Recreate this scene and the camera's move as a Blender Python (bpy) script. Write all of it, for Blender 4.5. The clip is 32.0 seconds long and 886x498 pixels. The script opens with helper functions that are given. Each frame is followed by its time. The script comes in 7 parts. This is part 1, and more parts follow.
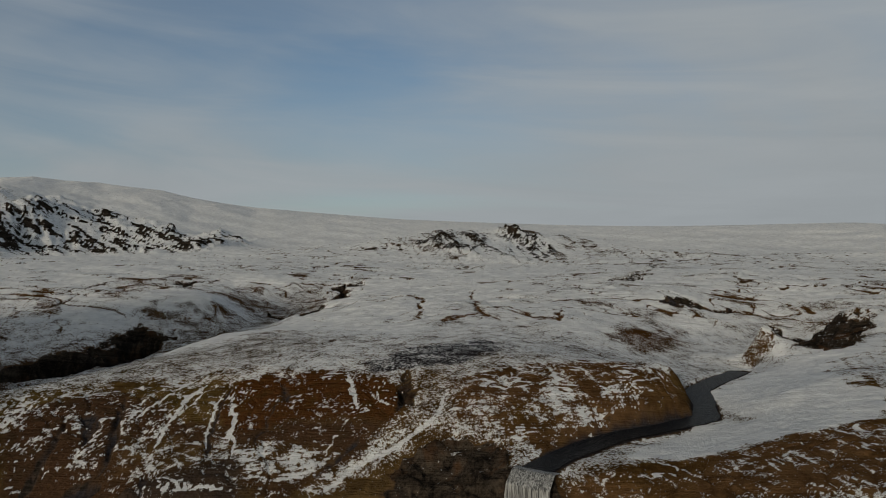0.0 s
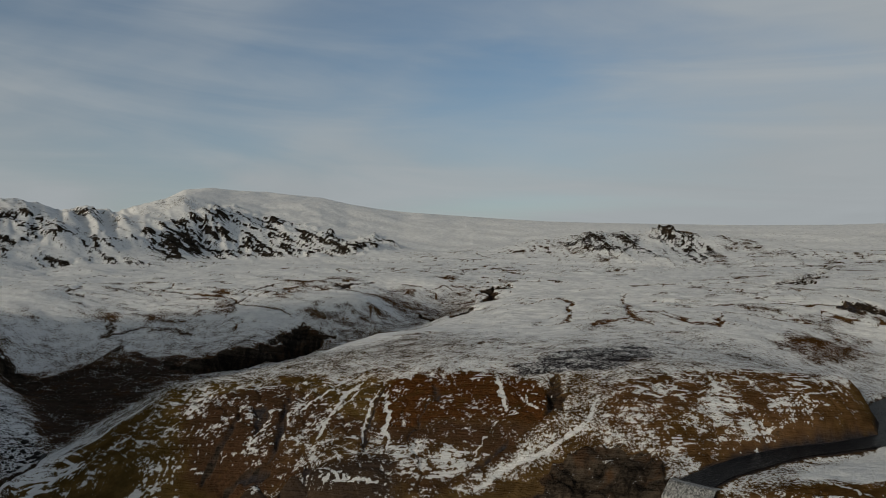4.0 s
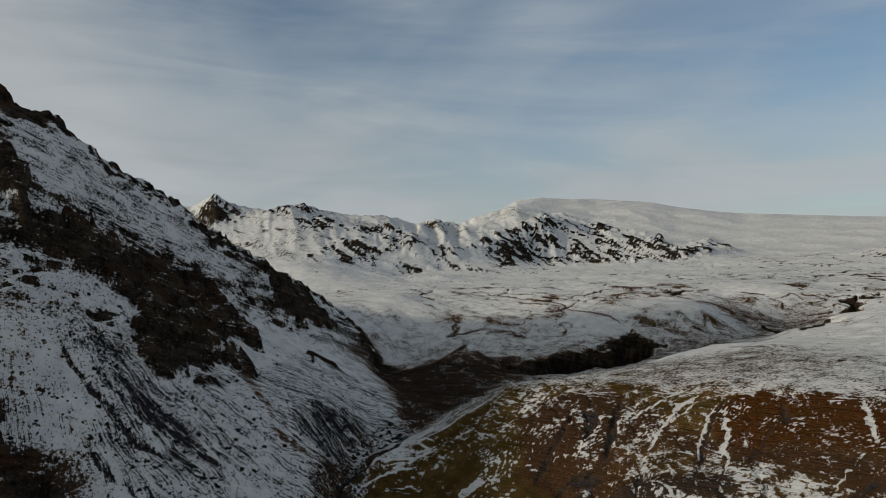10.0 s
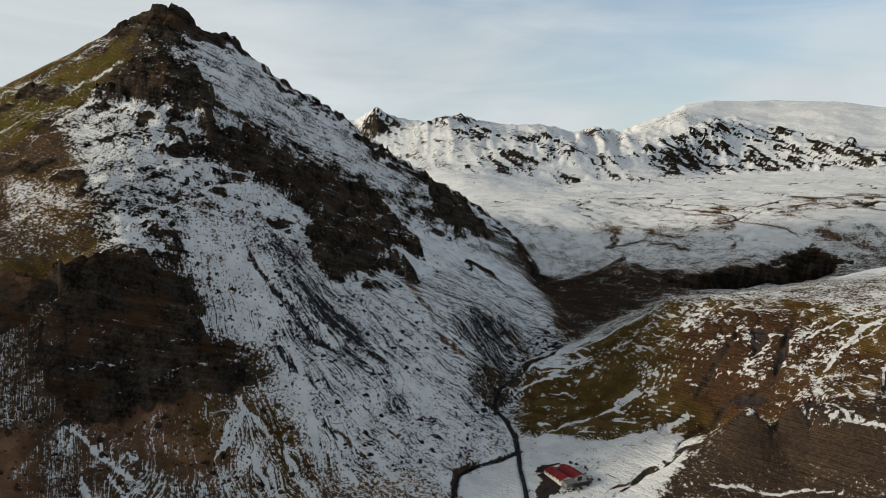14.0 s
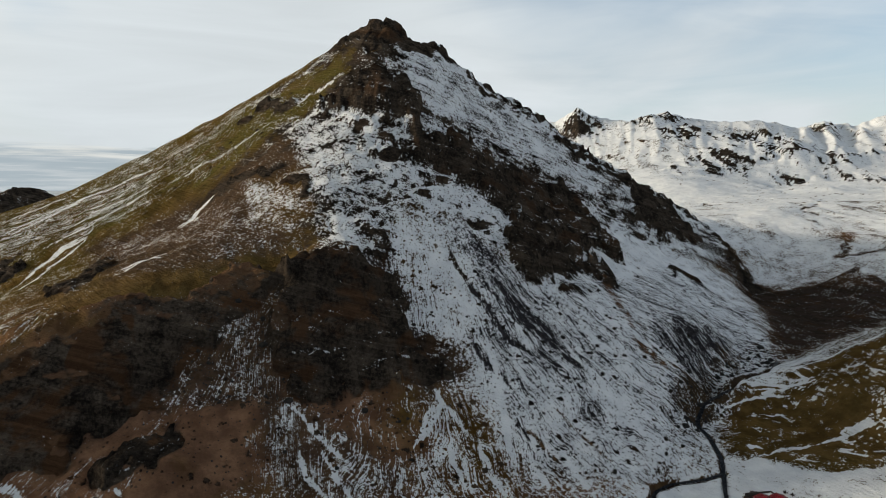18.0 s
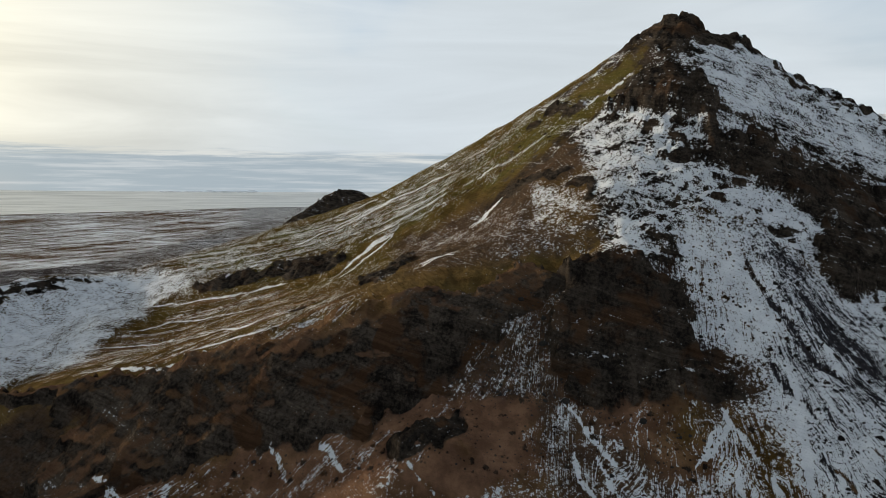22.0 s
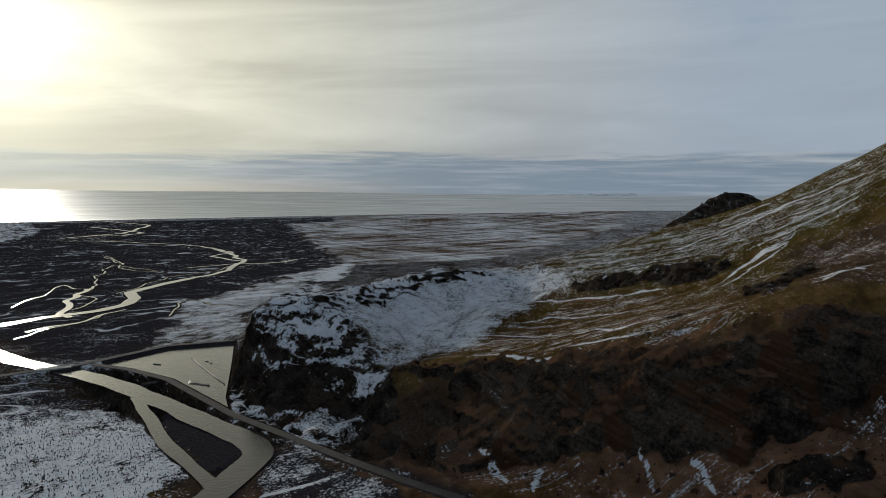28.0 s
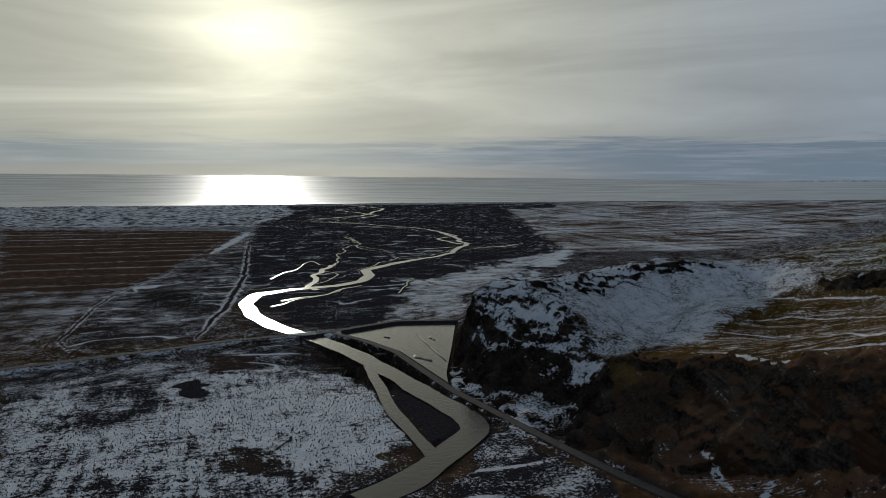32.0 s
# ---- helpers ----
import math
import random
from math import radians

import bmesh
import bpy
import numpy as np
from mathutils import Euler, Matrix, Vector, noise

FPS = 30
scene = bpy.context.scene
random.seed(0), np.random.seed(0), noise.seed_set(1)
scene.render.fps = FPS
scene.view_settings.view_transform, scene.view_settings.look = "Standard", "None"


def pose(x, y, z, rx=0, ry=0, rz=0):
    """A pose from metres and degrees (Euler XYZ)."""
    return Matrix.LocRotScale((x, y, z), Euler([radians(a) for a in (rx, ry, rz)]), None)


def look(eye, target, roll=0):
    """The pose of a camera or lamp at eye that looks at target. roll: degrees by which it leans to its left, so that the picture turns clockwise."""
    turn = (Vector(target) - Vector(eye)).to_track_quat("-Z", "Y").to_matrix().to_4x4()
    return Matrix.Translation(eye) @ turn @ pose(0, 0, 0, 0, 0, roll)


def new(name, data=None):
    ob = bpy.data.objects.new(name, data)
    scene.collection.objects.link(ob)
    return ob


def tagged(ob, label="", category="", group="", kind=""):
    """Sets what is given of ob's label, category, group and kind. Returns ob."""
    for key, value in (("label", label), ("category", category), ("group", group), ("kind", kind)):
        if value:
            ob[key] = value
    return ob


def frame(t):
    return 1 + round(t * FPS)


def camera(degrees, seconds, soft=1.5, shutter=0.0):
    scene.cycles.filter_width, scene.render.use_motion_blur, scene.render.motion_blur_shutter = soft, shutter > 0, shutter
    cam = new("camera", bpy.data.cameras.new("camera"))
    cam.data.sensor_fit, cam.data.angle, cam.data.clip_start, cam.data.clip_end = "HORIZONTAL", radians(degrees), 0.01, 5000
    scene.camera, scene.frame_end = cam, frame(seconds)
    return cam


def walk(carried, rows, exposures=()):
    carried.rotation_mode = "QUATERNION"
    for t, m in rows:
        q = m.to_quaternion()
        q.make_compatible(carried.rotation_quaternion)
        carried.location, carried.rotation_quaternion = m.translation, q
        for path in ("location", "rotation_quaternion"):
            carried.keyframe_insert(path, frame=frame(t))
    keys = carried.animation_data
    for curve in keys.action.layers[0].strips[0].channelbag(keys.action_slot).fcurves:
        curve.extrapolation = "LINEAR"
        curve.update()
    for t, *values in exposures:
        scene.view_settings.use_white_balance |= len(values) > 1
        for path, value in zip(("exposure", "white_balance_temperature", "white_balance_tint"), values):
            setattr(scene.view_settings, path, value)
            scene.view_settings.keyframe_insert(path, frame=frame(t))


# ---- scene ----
# A mountain valley by the sea: x east of the first view, y along it, z up from the coastal plain.
EYE = Vector((0.0, 0.0, 140.0))
cam = camera(65.59, 32.0, soft=0.35)


def aim(az, pitch):
    """A point that lies in the direction az (degrees clockwise from +y) and pitch from the eye."""
    a, p = radians(az), radians(pitch)
    return EYE + 100 * Vector((math.sin(a) * math.cos(p), math.cos(a) * math.cos(p), math.sin(p)))


# seconds, heading, pitch, roll
HEADINGS = (
    (0, 0.00, 1.58, 0.06), (0.5, -1.28, 1.60, 0.05), (1, -2.85, 1.63, 0.08), (1.5, -4.32, 1.66, 0.05), (2, -5.99, 1.69,
    0.04), (2.5, -7.61, 1.72, 0.08), (3, -9.18, 1.75, 0.06), (3.5, -10.63, 1.77, 0.05), (5.5, -17.85, 1.89, 0.04), (6,
    -19.53, 1.93, 0.05), (6.5, -21.28, 1.96, 0.03), (7, -23.53, 2.00, 0.01), (7.5, -26.11, 2.07, 0.05), (8, -29.08, 2.13,
    0.12), (8.5, -32.01, 2.18, 0.08), (9, -34.82, 2.23, 0.12), (9.5, -36.27, 2.25, 0.07), (10, -39.07, 2.28, 0.07), (10.5,
    -41.67, 2.32, 0.07), (11, -44.40, 2.35, 0.07), (11.5, -46.94, 1.48, 0.09), (12, -48.90, -2.36, 0.06), (12.5, -49.56,
    -5.10, -0.02), (13, -50.38, -5.11, -0.09), (13.5, -51.21, -5.12, -0.13), (15.5, -56.96, -5.04, -0.23), (16, -60.00,
    -4.99, -0.21), (16.5, -62.93, -4.96, -0.11), (17, -64.28, -4.98, -0.13), (17.5, -65.99, -4.97, -0.15), (18, -68.47,
    -4.96, -0.20), (18.5, -71.17, -4.94, -0.14), (19, -74.28, -4.91, -0.16), (19.5, -77.22, -4.86, -0.08), (20, -80.09,
    -4.83, -0.07), (20.5, -82.79, -4.81, 0.00), (21, -85.87, -4.78, -0.03), (21.5, -88.72, -4.75, 0.03), (22, -91.77, -4.71,
    -0.03), (22.5, -94.72, -4.70, 0.01), (23, -98.08, -4.71, 0.17), (23.5, -101.23, -4.65, 0.12), (24, -102.96, -4.68,
    0.11), (24.5, -104.60, -4.66, 0.04), (26.5, -113.97, -4.51, -0.07), (27, -117.36, -4.48, 0.03), (27.5, -120.12, -4.45,
    0.01), (28, -122.59, -4.45, 0.03), (28.5, -124.56, -4.44, 0.02), (29, -126.84, -4.42, 0.02), (29.5, -128.84, -4.40,
    0.02), (30, -130.75, -4.42, -0.01), (30.5, -133.69, -4.38, 0.09), (31, -136.34, -4.38, 0.13), (31.5, -138.54, -4.53,
    0.12), (32, -140.77, -5.63, 0.09)
)
walk(cam, [(t, look(EYE, aim(a, p), r)) for t, a, p, r in HEADINGS],
     exposures=[(0, -1.07, 6480, 10), (3, -0.98, 6490, 10), (6, -0.85, 6550, 10), (10.8, -0.62, 6550, 10), (11.5, -0.48, 6550, 10), (12.2, -0.32, 6550, 10), (13, -0.12, 6550, 10), (15, -0.03, 6550, 10),
                (19, 0.08, 6550, 10), (24, -0.15, 6150, 10), (28, -0.85, 5750, 10), (32, -1.3, 5550, 10)])

# ---- light ----
SUN_AZ, SUN_EL = -156.0, 11.5
sun_dir = Vector((math.sin(radians(SUN_AZ)) * math.cos(radians(SUN_EL)),
                  math.cos(radians(SUN_AZ)) * math.cos(radians(SUN_EL)), math.sin(radians(SUN_EL))))
sun = new("sun", bpy.data.lights.new("sun", "SUN"))
sun.data.energy, sun.data.angle, sun.data.color = 3.4, radians(5.0), (1.0, 0.86, 0.66)
sun.matrix_world = look(sun_dir * 500, (0, 0, 0))


class Nodes:
    """A small builder for node trees."""

    def __init__(self, tree):
        self.tree = tree
        tree.nodes.clear()

    def add(self, kind, values=(), **props):
        n = self.tree.nodes.new(kind)
        for k, v in props.items():
            setattr(n, k, v)
        for key, v in dict(values).items():
            if isinstance(v, bpy.types.NodeSocket):
                self.tree.links.new(v, n.inputs[key])
            else:
                n.inputs[key].default_value = v
        return n

    def math(self, op, a, b=0.0, clamp=False):
        return self.add("ShaderNodeMath", {0: a, 1: b}, operation=op, use_clamp=clamp).outputs[0]

    def vmath(self, op, a, b=(0, 0, 0)):
        n = self.add("ShaderNodeVectorMath", {0: a, 1: b}, operation=op)
        return n.outputs["Value"] if op in ("DOT_PRODUCT", "LENGTH", "DISTANCE") else n.outputs[0]

    def noise(self, vec, scale, detail=4.0, rough=0.55, distortion=0.0):
        return self.add("ShaderNodeTexNoise", {"Vector": vec, "Scale": scale, "Detail": detail, "Roughness": rough,
                                               "Distortion": distortion}).outputs[0]

    def ramp(self, v, lo, hi):
        """0 below lo, 1 above hi, smooth between."""
        return self.add("ShaderNodeMapRange", {0: v, 1: lo, 2: hi, 3: 0.0, 4: 1.0}, interpolation_type="SMOOTHSTEP").outputs[0]

    def mix(self, f, a, b):
        n = self.add("ShaderNodeMix", data_type="RGBA")
        for i, v in ((0, f), (6, a), (7, b)):
            if isinstance(v, bpy.types.NodeSocket):
                self.tree.links.new(v, n.inputs[i])
            else:
                n.inputs[i].default_value = v if i == 0 else (*v, 1.0)
        return n.outputs[2]

    def attr(self, name):
        return self.add("ShaderNodeAttribute", attribute_name=name).outputs["Fac"]


def sky_world():
    """Clear winter sky under veils of thin cloud, a cloud bank over the sea and the veiled sun."""
    w = bpy.data.worlds.new("sky")
    scene.world = w
    w.use_nodes = True
    n = Nodes(w.node_tree)
    d = n.vmath("NORMALIZE", n.add("ShaderNodeTexCoord").outputs["Generated"])
    sky = n.add("ShaderNodeTexSky", sky_type="NISHITA", sun_disc=False, sun_elevation=radians(SUN_EL),
                sun_rotation=radians(SUN_AZ), air_density=1.0, dust_density=1.0, ozone_density=2.0, altitude=200).outputs[0]
    sky = n.vmath("MULTIPLY", sky, (SKY_GAIN, SKY_GAIN, SKY_GAIN))
    sep = n.add("ShaderNodeSeparateXYZ", {0: d})
    x, y, z = sep.outputs
    # how near the sun
    near = n.vmath("DOT_PRODUCT", d, tuple(sun_dir))
    wide = n.ramp(near, 0.52, 1.0)
    # veils: noise on a plane high above
    zz = n.math("MAXIMUM", n.math("ADD", z, 0.24), 0.02)
    px, py = n.math("DIVIDE", x, zz), n.math("DIVIDE", y, zz)
    plane = n.add("ShaderNodeCombineXYZ", {0: n.math("MULTIPLY", px, 0.55), 1: py, 2: 0.0}).outputs[0]
    veil = n.noise(plane, 0.8, 5.0, 0.5, 0.6)
    streak = n.noise(n.add("ShaderNodeCombineXYZ", {0: n.math("MULTIPLY", x, 2.0), 1: n.math("MULTIPLY", y, 2.0),
                                                    2: n.math("MULTIPLY", n.math("ADD", z, n.math("MULTIPLY", x, 0.06)), 15.0)}).outputs[0], 1.0, 6.0, 0.55, 0.7)
    cover = n.math("ADD", n.math("MULTIPLY", veil, 1.7), n.math("MULTIPLY", streak, 0.6))
    cover = n.math("SUBTRACT", cover, 0.70)
    cover = n.math("ADD", cover, n.math("MULTIPLY", wide, 0.9))
    seaward = n.ramp(n.vmath("DOT_PRODUCT", d, (-0.92, -0.39, 0.0)), 0.5, 0.95)
    cover = n.math("ADD", cover, n.math("MULTIPLY", seaward, 0.30))
    low = n.math("SUBTRACT", 1.0, n.ramp(z, 0.0, 0.30))
    cover = n.math("ADD", cover, n.math("MULTIPLY", low, 0.42))
    east = n.ramp(n.vmath("DOT_PRODUCT", d, (0.86, 0.45, 0.0)), 0.2, 0.95)
    west = n.ramp(n.vmath("DOT_PRODUCT", d, (-0.85, 0.53, 0.0)), 0.45, 0.95)
    cover = n.math("ADD", cover, n.math("ADD", n.math("MULTIPLY", east, 0.55), n.math("MULTIPLY", west, 0.28)))
    cover = n.math("SUBTRACT", cover, n.math("MULTIPLY", n.ramp(z, 0.40, 0.50), -0.45))
    clear = n.ramp(n.vmath("DOT_PRODUCT", d, (-0.363, 0.899, 0.242)), 0.90, 0.995)
    cover = n.math("SUBTRACT", cover, n.math("MULTIPLY", clear, 0.12))
    cover = n.ramp(cover, 0.24, 1.12)
    cloud = n.mix(n.ramp(near, 0.80, 1.0), n.mix(wide, CLOUD_COOL, CLOUD_WARM), (1.02, 0.94, 0.70))
    shade = n.math("ADD", 1.0, n.math("MULTIPLY", n.math("SUBTRACT", streak, 0.5), n.math("ADD", 0.35, n.math("MULTIPLY", wide, 0.75))))
    shade = n.math("MULTIPLY", shade, n.math("SUBTRACT", 1.0, n.math("MULTIPLY", n.ramp(z, 0.40, 0.60), 0.62)))
    cloud = n.vmath("MULTIPLY", cloud, n.add("ShaderNodeCombineXYZ", {0: shade, 1: shade, 2: shade}).outputs[0])
    col = n.mix(cover, sky, cloud)
    # the bank low over the sea, on the sunny side
    bn = n.noise(n.add("ShaderNodeCombineXYZ", {0: n.math("MULTIPLY", x, 2.0), 1: n.math("MULTIPLY", y, 2.0), 2: n.math("MULTIPLY", z, 34.0)}).outputs[0],
                 2.0, 6.0, 0.6, 0.8)
    zb = n.math("ADD", z, n.math("MULTIPLY", n.math("SUBTRACT", bn, 0.5), 0.055))
    bank = n.math("MULTIPLY", n.ramp(zb, -0.04, -0.01), n.math("SUBTRACT", 1.0, n.ramp(zb, 0.046, 0.064)))
    south = n.ramp(n.vmath("DOT_PRODUCT", d, (-0.85, -0.53, 0.0)), 0.25, 0.75)
    bank = n.math("MULTIPLY", bank, n.math("MULTIPLY", south, n.math("SUBTRACT", 0.90, n.math("MULTIPLY", n.ramp(near, 0.93, 0.997), 0.28))))
    tiers = n.noise(n.add("ShaderNodeCombineXYZ", {0: n.math("MULTIPLY", x, 6.0), 1: n.math("MULTIPLY", y, 6.0), 2: n.math("MULTIPLY", z, 130.0)}).outputs[0], 1.0, 5, 0.6)
    grey = n.mix(n.ramp(tiers, 0.42, 0.70), BANK, (0.56, 0.60, 0.62))
    # its foot is warm under the sun, its upper edge catches the light
    foot = n.math("MULTIPLY", n.ramp(near, 0.80, 0.985), n.math("SUBTRACT", 1.0, n.ramp(z, 0.004, 0.036)))
    grey = n.mix(n.math("MULTIPLY", foot, 0.75), grey, (0.80, 0.66, 0.48))
    rim = n.math("MULTIPLY", n.ramp(zb, 0.036, 0.056), n.ramp(tiers, 0.44, 0.62))
    grey = n.mix(n.math("MULTIPLY", rim, 0.8), grey, (0.80, 0.79, 0.72))
    col = n.mix(bank, col, grey)
    # glow of the veiled sun
    g1 = n.math("POWER", n.math("MAXIMUM", near, 0.0), 170.0)
    g2 = n.math("POWER", n.math("MAXIMUM", near, 0.0), 20.0)
    g = n.math("ADD", n.math("MULTIPLY", g1, 1.4), n.math("MULTIPLY", g2, 0.7))
    g = n.math("MULTIPLY", g, n.math("ADD", 0.55, n.math("MULTIPLY", streak, 0.9)))
    glow = n.vmath("MULTIPLY", n.add("ShaderNodeCombineXYZ", {0: g, 1: g, 2: g}).outputs[0], (1.0, 0.88, 0.55))
    col = n.vmath("ADD", col, glow)
    bg = n.add("ShaderNodeBackground", {0: col, 1: 1.0})
    out = n.add("ShaderNodeOutputWorld")
    n.tree.links.new(bg.outputs[0], out.inputs[0])


SKY_GAIN = 0.17
CLOUD_COOL, CLOUD_WARM, BANK = (0.645, 0.70, 0.73), (0.90, 0.85, 0.69), (0.36, 0.43, 0.475)
sky_world()

# ---- landform ----
# Ridges, crests, feet and floors, as lines of x, y, z in metres.
LINES = {
    "ridge_west": ((-640, -18, 170), (-614, 39, 201), (-590, 76, 223), (-564, 114, 247)),
    "ridge_top": ((-543, 137, 261), (-527, 156, 271), (-523, 169, 269), (-526, 179, 256), (-527, 206, 256)),
    "ridge_east": ((-530, 224, 241), (-532, 256, 222), (-539, 307, 204), (-539, 330, 187), (-544, 374, 164), (-562, 450, 137), (-559, 514, 101), (-521, 526, 68)),
    "west_flank": ((-600, 79, 225), (-640, 1, 182), (-684, -88, 135), (-694, -190, 105)),
    "face_upper": ((-489, 103, 193), (-479, 138, 215), (-470, 164, 209), (-471, 209, 176), (-475, 257, 147), (-482, 322, 124), (-499, 401, 94)),
    "face_mid": ((-468, 44, 143), (-421, 88, 142), (-402, 137, 137), (-392, 189, 117), (-391, 233, 91), (-419, 308, 86), (-441, 392, 68)),
    "black_cliff_top": ((-365, 70, 106), (-364, 95, 102), (-356, 115, 83)),
    "chute_mid": ((-346, 168, 76), (-349, 243, 65), (-352, 327, 49)),
    "black_cliff_foot": ((-316, 38, 47), (-317, 77, 42), (-319, 112, 47)),
    "chute_low": ((-301, 147, 39), (-299, 209, 35), (-307, 287, 29), (-334, 359, 23)),
    "fan_foot": ((-274, -32, 23), (-274, 33, 14), (-264, 103, 10), (-245, 173, 9), (-255, 209, 11)),
    "spur_crest": ((-389, 69, 105), (-374, 28, 95), (-362, 1, 89), (-351, -24, 81), (-342, -73, 65), (-343, -116, 57), (-346, -167, 46), (-343, -216, 36), (-340, -255, 29)),
    "spur_base": ((-329, 28, 57), (-325, -1, 49), (-314, -32, 37), (-305, -90, 29), (-298, -137, 13), (-293, -172, 4), (-290, -213, -3)),
    "spur_foot": ((-282, -7, 33), (-282, -44, 22), (-288, -91, 8), (-272, -138, 5), (-275, -184, 5), (-296, -224, 5)),
    "south_slope": ((-500, 17, 124), (-518, -45, 102), (-528, -113, 78), (-512, -172, 57), (-508, -236, 42), (-491, -269, 44)),
    "west_back": ((-900, 0, 60), (-923, -113, 40), (-877, -202, 25), (-842, 118, 90), (-753, 202, 120), (-725, 338, 110)),
    "west_foot": ((-2329, -905, 0), (-1379, -753, 0)),
    "crater_rim": ((-375, -283, 25), (-402, -330, 49), (-436, -382, 62), (-516, -396, 63), (-586, -364, 66), (-633, -344, 61), (-670, -303, 72), (-691, -236, 91)),
    "crater_floor": ((-428, -296, 26), (-463, -332, 34), (-510, -316, 39), (-570, -292, 49), (-454, -209, 36)),
    "bluff_top": ((-374, -397, 60), (-356, -400, 49), (-358, -335, 43), (-352, -299, 28), (-351, -363, 36)),
    "bluff_foot": ((-294, -354, 1), (-379, -461, 1), (-305, -347, 1), (-291, -292, 2), (-319, -272, 3), (-283, -234, 4)),
    "bluff_back": ((-589, -687, 1), (-937, -876, 1), (-1321, -820, 1)),
    "creek": ((-229, 186, 4), (-249, 208, 5), (-249, 243, 6), (-292, 266, 10), (-325, 317, 16), (-344, 379, 22)),
    "creek_up": ((-366, 437, 28), (-385, 511, 36), (-381, 575, 44), (-334, 629, 50), (-291, 686, 57), (-234, 765, 66), (-201, 908, 84)),
    "gully_wall": ((-534, 541, 48), (-475, 501, 34), (-487, 557, 45), (-463, 603, 56), (-384, 609, 51), (-330, 640, 59)),
    "hill_crest": ((-335, 397, 29), (-310, 405, 46), (-279, 415, 61), (-253, 437, 66), (-222, 470, 71), (-188, 506, 77)),
    "hill_mid": ((-279, 321, 18), (-244, 342, 36), (-186, 365, 43), (-133, 377, 49)),
    "hill_foot": ((-271, 272, 9), (-232, 276, 9), (-208, 302, 10), (-196, 336, 13), (-142, 307, 22), (-105, 304, 19)),
    "valley": ((-212, 236, 5), (-183, 258, 6), (-220, 262, 7), (-226, 213, 4), (-142, 282, 8)),
    "plateau_edge": ((-214, 384, 55), (-184, 422, 66), (-130, 436, 74), (-65, 435, 77), (-23, 439, 80), (21, 389, 71), (65, 369, 62), (112, 394, 71), (144, 432, 78)),
    "hill_low": ((-158, 307, 41), (-103, 329, 37), (-50, 336, 32), (-6, 335, 35)),
    "valley_right": ((-52, 295, 14), (-10, 285, 14), (15, 280, 12), (36, 259, 16), (-103, 282, 10), (79, 216, 30), (115, 199, 34)),
    "river": ((39, 304, 50), (62, 336, 51), (94, 364, 53), (143, 396, 55), (174, 478, 56), (237, 550, 59), (389, 724, 66)),
    "river_bank": ((79, 305, 49), (134, 318, 56), (187, 319, 66), (207, 411, 68), (248, 423, 76), (220, 346, 71), (116, 277, 51), (157, 255, 60)),
    "plateau": ((269, 581, 90), (385, 655, 105), (265, 776, 111), (112, 630, 96), (50, 798, 110), (-41, 599, 88), (-145, 787, 98), (-192, 611, 82), (-92, 835, 109), (410, 967, 136)),
    "bench": ((-616, 656, 114), (-445, 591, 72), (-513, 859, 125), (-375, 729, 88), (-458, 1055, 142), (-277, 814, 106), (-243, 970, 125), (-789, 969, 142), (-214, 1282, 153)),
    "far_plain": ((-432, 1850, 184), (-628, 1580, 165), (-784, 1395, 156), (-241, 2187, 220), (478, 1839, 193), (742, 1749, 190), (964, 1637, 187), (1217, 3175, 323), (1726, 2929, 309), (1175, 2319, 245)),
    "snow_hill": ((-67, 1499, 182), (-5, 1600, 221), (62, 1649, 225), (134, 1695, 233), (175, 1711, 246), (233, 1704, 228), (297, 1674, 202), (70, 1298, 145), (193, 1336, 145)),
    "glacier": ((-707, 3835, 422), (-269, 3891, 417), (217, 3994, 408), (855, 3908, 380), (-1091, 3640, 452)),
    "range_far": ((-1421, 2177, 372), (-1531, 2580, 457), (-1431, 2862, 497), (-1146, 2773, 446), (-914, 2541, 385), (-757, 2383, 315), (-639, 2209, 246)),
    "range_mid": ((-1601, 1024, 353), (-1604, 1109, 335), (-1576, 1312, 351), (-1538, 1430, 331), (-1444, 1525, 316), (-1360, 1665, 317), (-1335, 1873, 336)),
    "range_front": ((-1099, 946, 183), (-1153, 1180, 244), (-1085, 1243, 232), (-998, 1376, 207), (-971, 1516, 212), (-952, 1759, 252), (-946, 1032, 149), (-812, 1201, 152), (-795, 1726, 192)),
    "range_foot": ((-966, 793, 157), (-810, 885, 130), (-710, 1089, 138), (-670, 1453, 164), (-549, 1819, 198)),
    "range_back": ((-2155, 1454, 250), (-2006, 1807, 250), (-2216, 2837, 300), (-2066, 3885, 420), (-1539, 4229, 400), (-1697, 960, 300), (-1871, 953, 200), (-1644, 732, 40), (-1739, 466, 5)),
    "rock_hill": ((-1358, -342, 88), (-1416, -314, 112), (-1475, -270, 139), (-1532, -236, 127)),
    "rock_hill_back": ((-1748, -92, 40), (-1310, -231, 4), (-1320, -403, 2), (-1287, -181, 10), (-1559, -360, 2)),
    "plain": ((-966, -259, 0), (-927, -375, 0), (-866, -500, 0), (-689, -579, 0), (-411, -490, 0), (-320, -554, 0), (-171, -470, 0), (-200, -346, 2), (-262, -262, 2), (-172, -246, 2), (-91, -338, 2), (-573, -402, 0), (-1879, -684, 0), (-1638, -1147, 0), (-1286, -1532, 0), (-845, -1813, 0), (-259, -966, 0), (-1970, -347, 0), (-1992, 174, 0), (-996, 87, 3), (-966, 259, 6), (-822, 366, 30)),
    "coast": ((-3477, 932, 0), (-3650, 0, 0), (-3430, -1248, 0), (-2796, -2346, 0), (-1825, -3161, 0), (-634, -3595, 0)),
